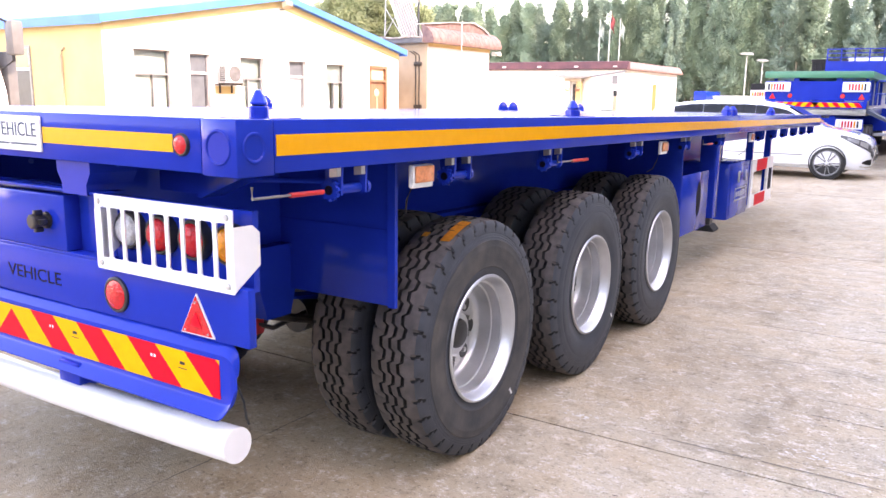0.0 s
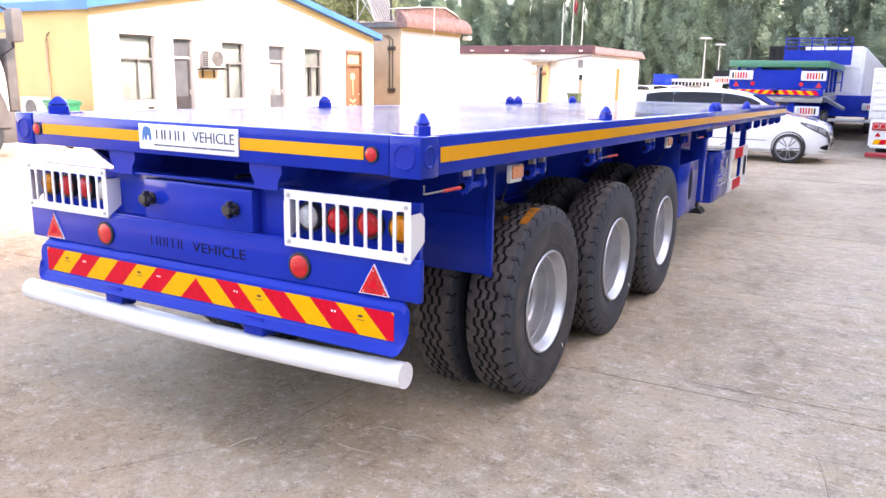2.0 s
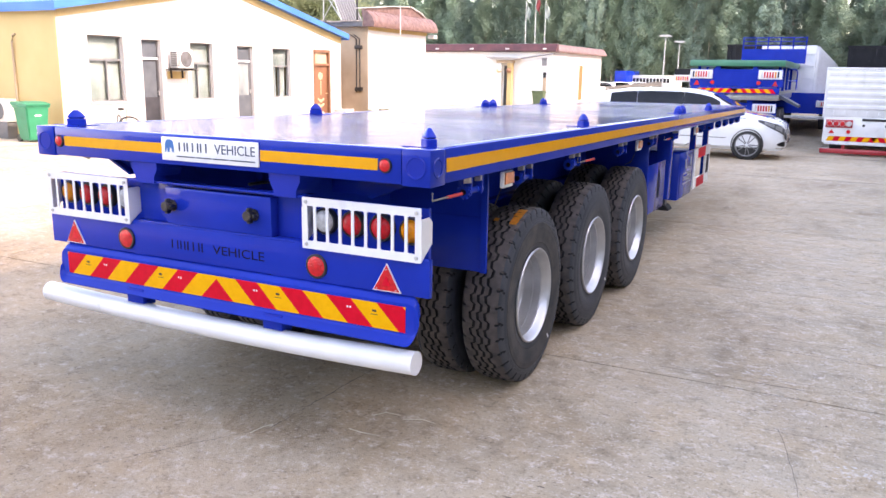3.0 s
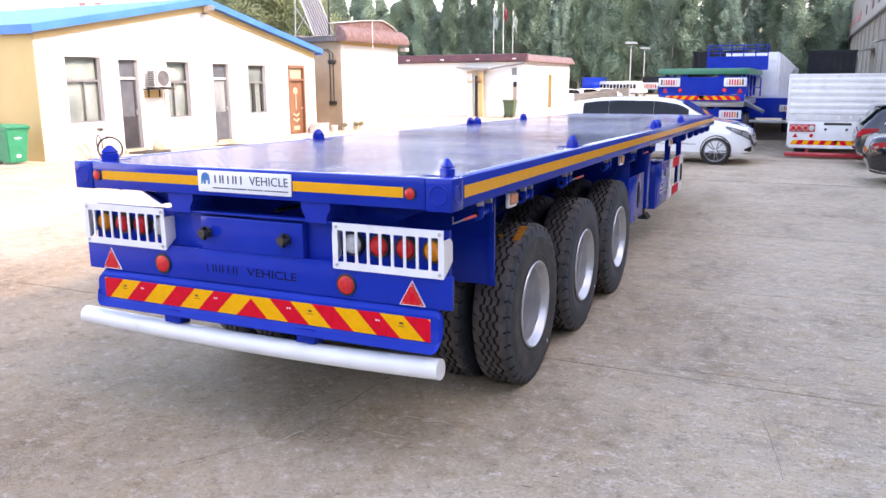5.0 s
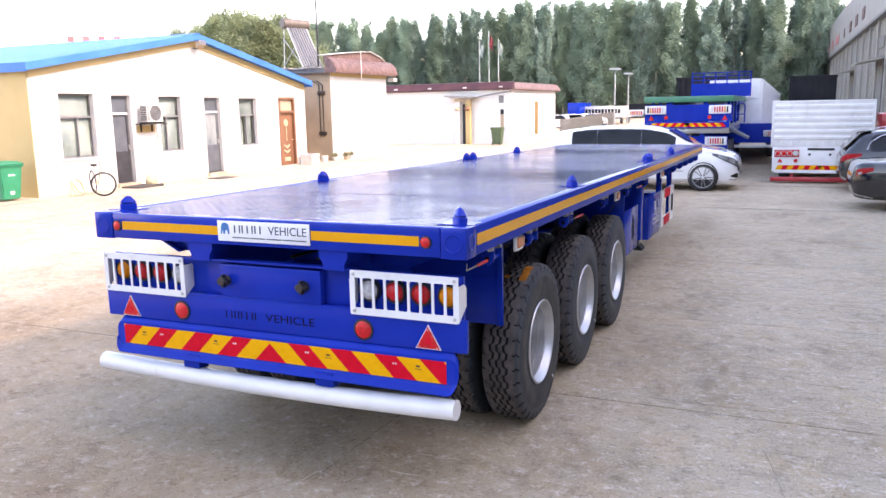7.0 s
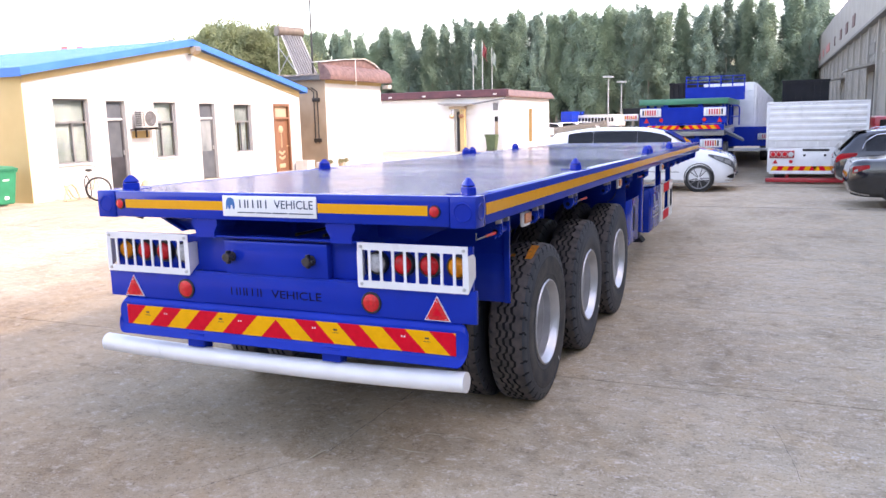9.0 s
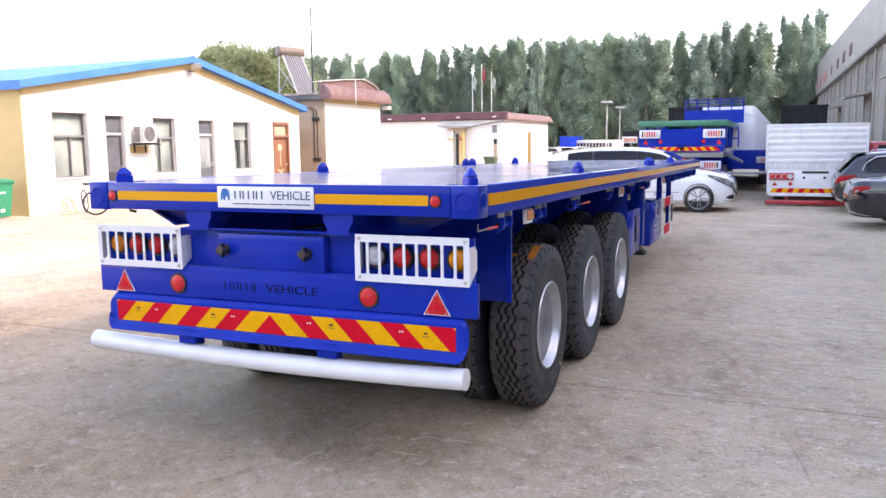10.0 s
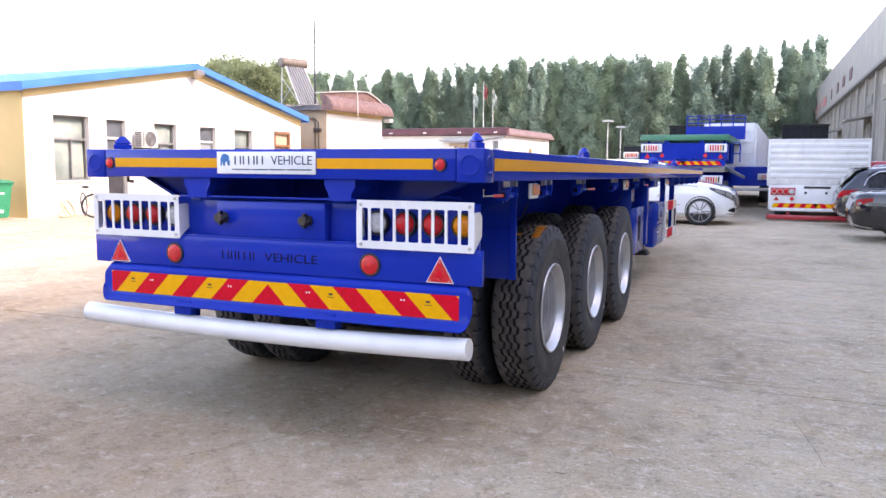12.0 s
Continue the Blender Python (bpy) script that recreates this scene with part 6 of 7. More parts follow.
                    part("paint_mark", mk, ORANGEMARK, wheel, "orange paint mark on the tread", None)
for y in AXLES:
    z = RT - 0.010
    ax = part("axle", cyl((-0.95, y, z), (0.91, y, z), 0.075, 20), DARKSTEEL, trailer, "dark steel axle tube")
    for x in (TC - 0.46, TC + 0.46):
        sp = bmesh.new()
        for k in range(6):
            ln = 0.52 - 0.07 * k
            pts = [(y - ln, z + 0.20 - 0.014 * k), (y, z + 0.13 - 0.014 * k), (y + ln, z + 0.20 - 0.014 * k)]
            bm_prism(sp, pts + [(u, v - 0.012) for u, v in pts[::-1]], "x", x - 0.045, x + 0.045)
        part("leaf_spring", sp, BLUE, ax, "blue leaf spring pack", None)
        part("spring_clamp", box(x - 0.055, x + 0.055, y - 0.09, y + 0.09, z - 0.09, z + 0.15, 0.006), BLUE, ax)
    part("brake_chamber", lathe([(0, 0.0001), (0, 0.085), (0.12, 0.085), (0.13, 0.06), (0.26, 0.06), (0.26, 0.0001)], 18, "y", (0.34, y - 0.34, z + 0.05)), BLACKPLASTIC, ax, "black brake chamber")
for y in (0.87, 2.17, 3.47, 4.77):
    for x in (TC - 0.5, TC + 0.5):
        body("spring_hanger", prism([(y - 0.16, 1.0), (y + 0.16, 1.0), (y + 0.07, 0.70), (y - 0.07, 0.70)], "x", x - 0.06, x + 0.06), BLUE, None, "", None)
# tanks added between the axles to block the bright ground behind
for y in (3.42, 3.74):
    tk = part("air_tank", lathe([(-0.36, 0.0001), (-0.36, 0.09), (-0.32, 0.125), (0.32, 0.125), (0.36, 0.09), (0.36, 0.0001)], 20, "x", (TC, y, 0.76)), BLUE, trailer, "blue air tank")
    for x in (-0.25, 0.25):
        part("tank_strap", box(TC + x - 0.02, TC + x + 0.02, y - 0.012, y + 0.012, 0.886, 1.02), DARKSTEEL, tk, "", None)
# rear suspension clutter seen through the gap by the rear wheels
part("brake_hose", tube([(0.30, 0.9, 0.75), (0.36, 0.82, 0.66), (0.42, 0.95, 0.6), (0.40, 1.2, 0.62)], 0.012, 7), BLACKPLASTIC, trailer)
part("tie_rod", cyl((0.45, 0.75, 0.72), (0.46, 1.15, 0.6), 0.02, 10), DARKSTEEL, trailer)
part("slack_adjuster", box(0.34, 0.40, 0.80, 0.92, 0.58, 0.76, 0.01), REDPAINT, trailer, "red brake lever")

# ---- gear between the wheels and the front ----
for xa, xb in ((0.42, 1.125), (-1.165, -0.46)):
    body("mud_plate", box(xa, xb, 4.82, 4.832, 0.62, ZB - 0.005, 0.002), BLUE, None, "flat blue mud plate")
carrier = body("spare_carrier", box(1.115, 1.127, 4.833, 5.66, 0.588, 1.090, 0.002), BLUE, None, "blue side plate with an oval hole")
body("carrier_floor", box(0.55, 1.115, 4.833, 5.60, 0.62, 0.632), BLUE, carrier, "", None)
body("carrier_end", box(0.55, 1.115, 5.59, 5.60, 0.632, 1.04), BLUE, carrier, "", None)
# near-black oval lies on the plate for the hole's shade
body("oval_hole", prism([(5.36 + 0.065 * math.cos(t * math.pi / 10), 0.86 + 0.15 * math.sin(t * math.pi / 10)) for t in range(20)], "x", 1.1271, 1.1295), CUTSHADE, carrier, "", None)
for x in (1.04, -1.08):
    leg = body("landing_leg", box(x - 0.075, x + 0.075, 5.94, 6.10, 0.62, ZB - 0.002, 0.006), BLUE, None, "blue landing leg")
    part("inner_leg", box(x - 0.05, x + 0.05, 5.97, 6.07, 0.47, 0.615), BLACKPLASTIC, leg, "dark inner tube", None)
    part("foot", prism([(x - 0.10, 0.43), (x + 0.10, 0.43), (x + 0.10, 0.445), (x + 0.06, 0.49), (x - 0.06, 0.49), (x - 0.10, 0.445)], "y", 5.92, 6.12), SHADEBLACK, leg, "black pressed foot", None)
tool = body("tool_box", box(0.62, 1.13, 6.45, 7.33, 0.545, 1.10, 0.012), BLUE, None, "blue steel tool box")
body("tool_box_door", box(1.131, 1.138, 6.50, 7.28, 0.585, 1.06, 0.003), BLUE, tool)
lp = body("maker_plate", box(1.1385, 1.141, 6.68, 7.18, 0.715, 0.845, 0.001), BLUE, tool, "small blue name plate with a pale border")
body("plate_border", ring_prism(rect(6.68, 7.18, 0.715, 0.845), rect(6.70, 7.16, 0.727, 0.833), "x", 1.1411, 1.1418), STEEL, lp, "pale border", None)
for k in range(5):
    body("lettering_bar", box(1.1411, 1.1418, 6.73 + 0.085 * k, 6.785 + 0.085 * k, 0.755, 0.805), STEEL, lp, "pale lettering", None)
for y in (6.80, 7.12):
    body("latch", box(1.1385, 1.15, y - 0.025, y + 0.025, 0.90, 1.01, 0.003), STEEL, tool, "bright metal latch")
# side guard with red and white bands
GY0, GY1, GX = 7.42, 8.62, 1.14
guard = body("side_guard", ring_prism(rect(GY0, GY1, 0.575, 1.088), rect(GY0 + 0.10, GY1 - 0.36, 0.705, 0.958), "x", GX - 0.02, GX), WHITEPAINT, None, "red and white banded side guard", None)
for z in (0.575, 0.958):
    body("red_band", box(GX + 0.001, GX + 0.003, GY0 + 0.24, GY1 - 0.40, z + 0.002, z + 0.128), REDTAPE, guard, "red reflective band", None)
for y in (GY0 + 0.05, GY1 - 0.16):
    body("guard_post", box(GX - 0.09, GX - 0.022, y, y + 0.06, 0.60, ZB - 0.002), BLUE, guard, "", None)
# near-black strip paints the shade in the guard's slot
body("dark_slot", box(GX + 0.001, GX + 0.003, GY1 - 0.26, GY1 - 0.08, 0.705, 0.955), CUTSHADE, guard, "dark slot", None)
# air tanks and hoses under the middle
for y in (5.0, 6.4):
    body("air_tank", lathe([(-0.38, 0.0001), (-0.37, 0.09), (-0.33, 0.13), (0.33, 0.13), (0.37, 0.09), (0.38, 0.0001)], 22, "x", (-0.02, y, 0.93)), BLUE, None, "blue air tank")
for x in (-0.1, 0.1):
    body("air_line", tube([(x, 0.4, 1.28), (x + 0.03, 3, 1.25), (x, 6, 1.27), (x, 9, 1.3)], 0.01, 6), BLACKPLASTIC)


# ---- cars ----
def car(m, paint, stations, wheels, label, window_x, wheel_r=0.33):
    """A car along +x (nose at high x), lofted through stations (x, z low, z waist, z top, half width, half width of the roof)."""
    c = thing("car", label, "car", at=m)
    n = 60
    xs = [s[0] for s in stations]

    def at(x):
        vals = []
        for k in range(1, 6):
            i = max(j for j in range(len(xs)) if xs[j] <= x + 1e-9)
            i = min(i, len(xs) - 2)
            p0, p1, p2, p3 = stations[max(i - 1, 0)][k], stations[i][k], stations[i + 1][k], stations[min(i + 2, len(xs) - 1)][k]
            f = (x - xs[i]) / (xs[i + 1] - xs[i])
            m1, m2 = (p2 - p0) * 0.5 * 0.7, (p3 - p1) * 0.5 * 0.7
            vals.append((2 * f**3 - 3 * f**2 + 1) * p1 + (f**3 - 2 * f**2 + f) * m1 + (-2 * f**3 + 3 * f**2) * p2 + (f**3 - f**2) * m2)
        return vals

    def section(x, grow=0.0):
        zl, zw, zt, w, wr = at(x)
        mid = zl + (zw - zl) * 0.55
        half = [(w * 0.90, zl), (w * 0.985, zl + 0.08), (w, mid), (w * 0.985, zw - 0.10), (w * 0.955, zw)]
        for f in (0.25, 0.5, 0.75):
            half.append((w * 0.955 + (wr - w * 0.955) * f + 0.015, zw + (zt - zw) * f))
        half += [(wr, zt - 0.035 * min(1, (zt - zw) * 5)), (wr * 0.8, zt - 0.006), (wr * 0.4, zt + 0.012), (0, zt + 0.016)]
        return [(y + grow, z) for y, z in half]

    b = bmesh.new()
    rows = []
    for i in range(n + 1):
        x = xs[0] + (xs[-1] - xs[0]) * i / n
        h = section(x)
        rows.append([b.verts.new((x, y, z)) for y, z in h] + [b.verts.new((x, -y, z)) for y, z in h[-2::-1]])
    k = len(rows[0])
    for p, q in zip(rows, rows[1:]):
        for j in range(k):
            b.faces.new((p[j], q[j], q[(j + 1) % k], p[(j + 1) % k]))
    b.faces.new(rows[0])
    b.faces.new(rows[-1][::-1])
    shell = part("body", b, paint, c, "", 40)
    for xa, xb in window_x:
        for s in (1, -1):
            b = bmesh.new()
            g = []
            for i in range(9):
                x = xa + (xb - xa) * i / 8
                h = section(x)
                col = []
                for f in (0.25, 1.0, 2.0, 3.0, 3.6):
                    q = min(int(f), 3)
                    lo, hi = h[4 + q], h[5 + q]
                    col.append(b.verts.new((x, s * (lo[0] + (hi[0] - lo[0]) * (f - q) + 0.012), lo[1] + (hi[1] - lo[1]) * (f - q))))
                g.append(col)
            for p, q in zip(g, g[1:]):
                for j in range(4):
                    b.faces.new((p[j], q[j], q[j + 1], p[j + 1]))
            bmesh.ops.solidify(b, geom=list(b.faces), thickness=0.004)
            part("side_window", b, DARKGLASS, shell, "dark tinted window", 60)
    for x in wheels:
        for s in (1, -1):
            yw = s * (at(x)[3] - 0.10)
            wl = part("wheel", lathe([(-0.10, 0.2), (-0.10, wheel_r - 0.02), (-0.07, wheel_r), (0.07, wheel_r), (0.11, wheel_r - 0.025), (0.115, wheel_r * 0.80), (0.10, wheel_r * 0.78)], 36, "y", (x, yw, wheel_r)) if s > 0 else lathe([(0.10, 0.2), (0.10, wheel_r - 0.02), (0.07, wheel_r), (-0.07, wheel_r), (-0.11, wheel_r - 0.025), (-0.115, wheel_r * 0.80), (-0.10, wheel_r * 0.78)], 36, "y", (x, yw, wheel_r)), BLACKPLASTIC, c, "black tyre")
            rb = lathe([(s * 0.104, wheel_r * 0.80), (s * 0.112, wheel_r * 0.78), (s * 0.108, wheel_r * 0.73), (s * 0.075, wheel_r * 0.71)], 36, "y", (x, yw, wheel_r))
            for q in range(10):
                a = 2 * math.pi * (q + 0.35 * (q % 2)) / 10
                bm_cyl(rb, (x + 0.04 * math.cos(a), yw + s * 0.095, wheel_r + 0.04 * math.sin(a)), (x + wheel_r * 0.75 * math.cos(a), yw + s * 0.104, wheel_r + wheel_r * 0.75 * math.sin(a)), 0.011, 6)
            part("rim", rb, CARRIM, wl, "dull silver multi-spoke rim")
            # black disc and ring paint shade behind the spokes and in the arch
            part("wheel_well", lathe([(s * 0.072, wheel_r * 0.71), (s * 0.07, 0.0001)], 30, "y", (x, yw, wheel_r)), BLACKPLASTIC, wl, "black disc for the shade behind the spokes")
            part("wheel_arch", lathe([(s * 0.0855, wheel_r + 0.026), (s * 0.104, wheel_r + 0.02), (s * 0.106, wheel_r + 0.0), (s * 0.0855, wheel_r + 0.0)], 36, "y", (x, yw, wheel_r + 0.01)), BLACKPLASTIC, shell, "black ring for the shade in the wheel arch gap")
    return c, shell, section, at


def patch(parent, section, xa, xb, fa, fb, material, name, label, s=-1, proud=0.006, cols=7):
    """A panel that follows a car's side between two heights, each a share of the side's height or such a share at either end."""
    lo, hi = (fa, fa) if isinstance(fa, float) else fa, (fb, fb) if isinstance(fb, float) else fb
    b = bmesh.new()
    g = []
    for i in range(cols):
        x = xa + (xb - xa) * i / (cols - 1)
        h = section(x)[:5]
        zlo, zhi = h[0][1], h[4][1]
        col = []
        e = i / (cols - 1)
        f0, f1 = lo[0] + (lo[1] - lo[0]) * e, hi[0] + (hi[1] - hi[0]) * e
        for f in (f0, (f0 + f1) / 2, f1):
            z = zlo + (zhi - zlo) * f
            for (y0, z0), (y1, z1) in zip(h, h[1:]):
                if z0 <= z <= z1 + 1e-6:
                    y = y0 + (y1 - y0) * (z - z0) / max(z1 - z0, 1e-6)
                    break
            col.append(b.verts.new((x, s * (y + proud), z)))
        g.append(col)
    for p, q in zip(g, g[1:]):
        for j in range(2):
            b.faces.new((p[j], q[j], q[j + 1], p[j + 1]))
    bmesh.ops.solidify(b, geom=list(b.faces), thickness=0.004)
    return part(name, b, material, parent, label, 60)


# white people carrier behind the trailer's front, nose to +x
MPV = [(-2.55, 0.45, 0.95, 1.00, 0.72, 0.62), (-2.45, 0.30, 1.04, 1.30, 0.84, 0.62), (-2.2, 0.24, 1.08, 1.50, 0.90, 0.66), (-1.2, 0.22, 1.08, 1.62, 0.92, 0.70), (0.0, 0.22, 1.06, 1.62, 0.92, 0.70), (0.6, 0.22, 1.04, 1.53, 0.92, 0.68), (1.2, 0.22, 1.03, 1.22, 0.92, 0.70), (1.5, 0.22, 1.01, 1.09, 0.92, 0.74), (1.855, 0.22, 0.96, 1.03, 0.90, 0.72), (2.113, 0.22, 0.90, 0.96, 0.86, 0.68), (2.285, 0.23, 0.84, 0.88, 0.78, 0.62), (2.371, 0.25, 0.76, 0.80, 0.70, 0.56), (2.414, 0.32, 0.62, 0.66, 0.63, 0.52), (2.431, 0.40, 0.50, 0.52, 0.58, 0.48)]
mpv, shell, sec, at = car(pose(-0.85, 18.0, 0, 0, 0, 0), CARWHITE, MPV, (1.58, -1.45), "white people carrier parked behind the flatbed trailer", ((-1.80, -1.12), (-1.114, 0.02), (0.026, 0.88)), 0.345)
for s in (-1, 1):
    patch(shell, sec, 1.786, 2.371, (0.90, 0.66), (0.97, 0.95), ALU, "headlight", "long swept-back headlight", s)
    patch(shell, sec, 1.924, 2.148, (0.87, 0.80), (0.94, 0.93), STEEL, "headlight_lens", "silvery headlight lens", s, 0.012)
    patch(shell, sec, 2.173, 2.32, (0.79, 0.74), (0.92, 0.92), CLEARLENS, "headlight_lens", "clear headlight lens", s, 0.012)
    patch(shell, sec, 2.375, 2.423, (0.56, 0.50), (0.90, 0.90), GREYDARK, "grille", "dark radiator grille", s, 0.008)
    patch(shell, sec, 2.382, 2.418, (0.66, 0.62), (0.74, 0.72), CHROME, "grille_bar", "chrome grille bar", s, 0.014)
    patch(shell, sec, 2.234, 2.397, (0.22, 0.14), (0.26, 0.42), BLACKPLASTIC, "fog_lamp_recess", "dark fog lamp recess", s)
    patch(shell, sec, 2.199, 2.388, (0.10, 0.04), (0.13, 0.10), CHROME, "lip_trim", "bright lip trim", s, 0.012)
    patch(shell, sec, -1.2, 1.1, 0.33, 0.35, GREYDARK, "door_crease", "", s, 0.003)
    patch(shell, sec, -2.1, 1.5, 0.93, 0.96, CHROME, "waist_trim", "thin chrome waist trim", s, 0.003, 15)
    patch(shell, sec, -2.45, -2.15, 0.7, 0.95, REDLENS, "tail_light", "red tail light", s)
part("windscreen", prism([(0.66, 1.50), (1.30, 1.15), (1.34, 1.15), (0.70, 1.52)], "y", -0.58, 0.58), DARKGLASS, shell, "dark windscreen", None)
part("door_mirror", box(0.95, 1.12, -1.08, -0.93, 1.04, 1.18, 0.03), CARWHITE, shell, "white door mirror")

# dark estate car and black saloon with their tails towards the yard
SUV = [(-2.36, 0.52, 0.70, 0.74, 0.60, 0.52), (-2.33, 0.36, 0.86, 0.90, 0.72, 0.58), (-2.25, 0.29, 0.94, 0.99, 0.82, 0.62), (-2.08, 0.26, 0.96, 1.18, 0.89, 0.61), (-1.90, 0.26, 0.96, 1.38, 0.91, 0.61), (-1.6, 0.26, 0.96, 1.45, 0.92, 0.63), (-0.6, 0.26, 0.95, 1.52, 0.93, 0.66), (0.4, 0.26, 0.94, 1.48, 0.93, 0.65), (1.1, 0.26, 0.93, 1.06, 0.92, 0.72), (1.9, 0.27, 0.88, 0.92, 0.88, 0.7), (2.3, 0.34, 0.72, 0.76, 0.74, 0.6)]
suv, shell, sec, at = car(pose(6.15, 18.35, 0, 0, 0, 1), CARDARK, SUV, (1.45, -1.4), "dark grey estate car with red tail lights parked in the yard", ((-1.72, -0.85), (-0.78, 0.2), (0.27, 0.95)), 0.35)
for s in (-1, 1):
    patch(shell, sec, -2.335, -1.90, (0.70, 0.88), (0.95, 0.97), REDLENS, "tail_light", "red wrap-round tail light", s, 0.008, 11)
    patch(shell, sec, -2.30, -2.05, (0.77, 0.87), (0.84, 0.92), REDTAPE, "light_bar", "darker red light bar", s, 0.013)
    patch(shell, sec, -2.33, -2.02, (0.02, 0.02), (0.12, 0.10), CHROME, "exhaust_trim", "bright exhaust trim", s, 0.010)
part("rear_window", prism([(-2.27, 1.02), (-1.93, 1.37), (-1.96, 1.39), (-2.30, 1.02)], "y", -0.56, 0.56), DARKGLASS, shell, "dark rear window", None)
part("roof_spoiler", prism([(-1.70, 1.45), (-2.02, 1.405), (-2.03, 1.425), (-1.98, 1.445), (-1.70, 1.47)], "y", -0.57, 0.57), CARDARK, shell, "dark roof spoiler", None)
part("window_trim", tube([(-1.80, -0.915, 1.03), (-1.72, -0.84, 1.22), (-1.50, -0.75, 1.36), (-0.8, -0.72, 1.42), (0.3, -0.72, 1.39)], 0.012, 6), CHROME, shell, "chrome window trim")
for y in (-0.55, 0.55):
    part("roof_rail", tube([(-1.5, y, 1.47), (-1.4, y, 1.51), (-0.5, y, 1.55), (0.2, y, 1.53), (0.3, y, 1.49)], 0.014, 6), CHROME, shell, "bright roof rail")
SAL = [(-2.40, 0.46, 0.62, 0.66, 0.62, 0.54), (-2.37, 0.34, 0.78, 0.82, 0.72, 0.60), (-2.30, 0.27, 0.89, 0.95, 0.81, 0.66), (-2.1, 0.24, 0.93, 0.985, 0.88, 0.70), (-1.8, 0.23, 0.94, 1.00, 0.91, 0.69), (-1.5, 0.22, 0.95, 1.08, 0.92, 0.66), (-0.8, 0.22, 0.98, 1.42, 0.92, 0.62), (0.2, 0.22, 0.97, 1.45, 0.92, 0.62), (0.8, 0.22, 0.95, 1.25, 0.92, 0.64), (1.3, 0.22, 0.92, 0.98, 0.90, 0.7), (2.1, 0.24, 0.84, 0.88, 0.86, 0.66), (2.4, 0.32, 0.62, 0.66, 0.72, 0.58)]
sal, shell, sec, at = car(pose(6.25, 14.75, 0, 0, 0, 0), CARBLACK, SAL, (1.45, -1.38), "glossy black saloon car with red tail lights parked in the yard", ((-1.2, -0.45), (-0.38, 0.75)), 0.34)
for s in (-1, 1):
    patch(shell, sec, -2.31, -2.02, (0.70, 0.82), (0.91, 0.91), REDLENS, "tail_light", "red wrap-round tail light", s, 0.008, 11)
    patch(shell, sec, -2.29, -2.22, (0.73, 0.75), (0.80, 0.82), CLEARLENS, "reversing_lens", "clear reversing lens", s, 0.013)
    patch(shell, sec, -2.37, -2.0, (0.08, 0.03), (0.13, 0.08), CHROME, "bumper_trim", "bright bumper trim", s, 0.008)
    patch(shell, sec, -2.1, 2.0, 0.74, 0.76, CARDARK, "shoulder_crease", "", s, 0.004, 15)


# ---- white side-wall truck body ----
wt = thing("box_trailer", "white dropside trailer with ribbed tailgate and red bumper", "trailer", at=pose(0, 0, 0))
X0, X1, Y0 = 2.23, 4.66, 19.75
gate = part("tailgate", box(X0, X1, Y0, Y0 + 0.06, 0.98, 2.14, 0.01), WHITEPAINT, wt, "white ribbed tailgate")
for k in range(6):
    z = 1.16 + k * 0.165
    part("rib", prism([(Y0 - 0.001, z), (Y0 - 0.03, z + 0.025), (Y0 - 0.03, z + 0.085), (Y0 - 0.001, z + 0.11)], "x", X0 + 0.05, X1 - 0.05), WHITEPAINT, gate, "", None)
part("gate_frame", box(X0 - 0.02, X1 + 0.02, Y0 - 0.02, Y0 + 0.08, 2.142, 2.20, 0.008), WHITEPAINT, gate)
for x in (X0 - 0.02, X1 - 0.02):
    part("corner_post", box(x, x + 0.04, Y0 - 0.025, Y0 + 0.08, 0.95, 2.141, 0.005), WHITEPAINT, gate)
for k in range(9):
    part("latch", box(X0 + 0.2 + k * 0.26, X0 + 0.24 + k * 0.26, Y0 - 0.02, Y0 - 0.001, 1.0, 1.13, 0.004), WHITEPAINT, gate)
for xs in (X0, X1 - 0.05):
    part("side_wall", box(xs, xs + 0.05, Y0 + 0.085, Y0 + 9, 0.95, 2.18), WHITEPAINT, wt, "white side wall", None)
    for k in range(18):
        part("side_rib", box(xs - 0.03 if xs == X0 else xs + 0.051, xs - 0.001 if xs == X0 else xs + 0.08, Y0 + 0.3 + k * 0.48, Y0 + 0.36 + k * 0.48, 0.97, 2.15), WHITEPAINT, wt, "", None)
part("bed", box(X0 + 0.051, X1 - 0.051, Y0 + 0.08, Y0 + 9, 0.94, 1.0), WHITEPAINT, wt, "", None)
lower = part("lower_panel", box(X0 + 0.03, X1 - 0.03, Y0 + 0.01, Y0 + 0.06, 0.32, 0.975, 0.004), WHITEPAINT, wt, "white lower panel")
part("number_slot", box(X0 + 0.9, X0 + 1.55, Y0 - 0.002, Y0 + 0.009, 0.88, 0.94), BLACKPLASTIC, lower, "black slot", None)
for x in (X0 + 0.95, X0 + 1.45):
    part("socket", box(x - 0.03, x + 0.03, Y0 - 0.02, Y0 + 0.009, 0.74, 0.80, 0.01), BLACKPLASTIC, lower)
for xa in (X0 + 0.08, X1 - 0.70):
    g = part("lamp_frame", box(xa, xa + 0.62, Y0 - 0.03, Y0 + 0.009, 0.70, 0.90, 0.01), REDPAINT, lower, "red lamp cluster frame")
    for k in range(4):
        part("lens", lathe([(Y0 - 0.031, 0.06), (Y0 - 0.05, 0.05), (Y0 - 0.055, 0.0001)], 16, "y", (xa + 0.09 + k * 0.148, 0, 0.80)), REDLENS if k < 3 else CLEARLENS, g, "round lens")
        part("lens_ring", lathe([(Y0 - 0.0305, 0.066), (Y0 - 0.040, 0.070), (Y0 - 0.040, 0.062), (Y0 - 0.0305, 0.061)], 16, "y", (xa + 0.09 + k * 0.148, 0, 0.80)), BOXWHITE, g, "pale lens ring")
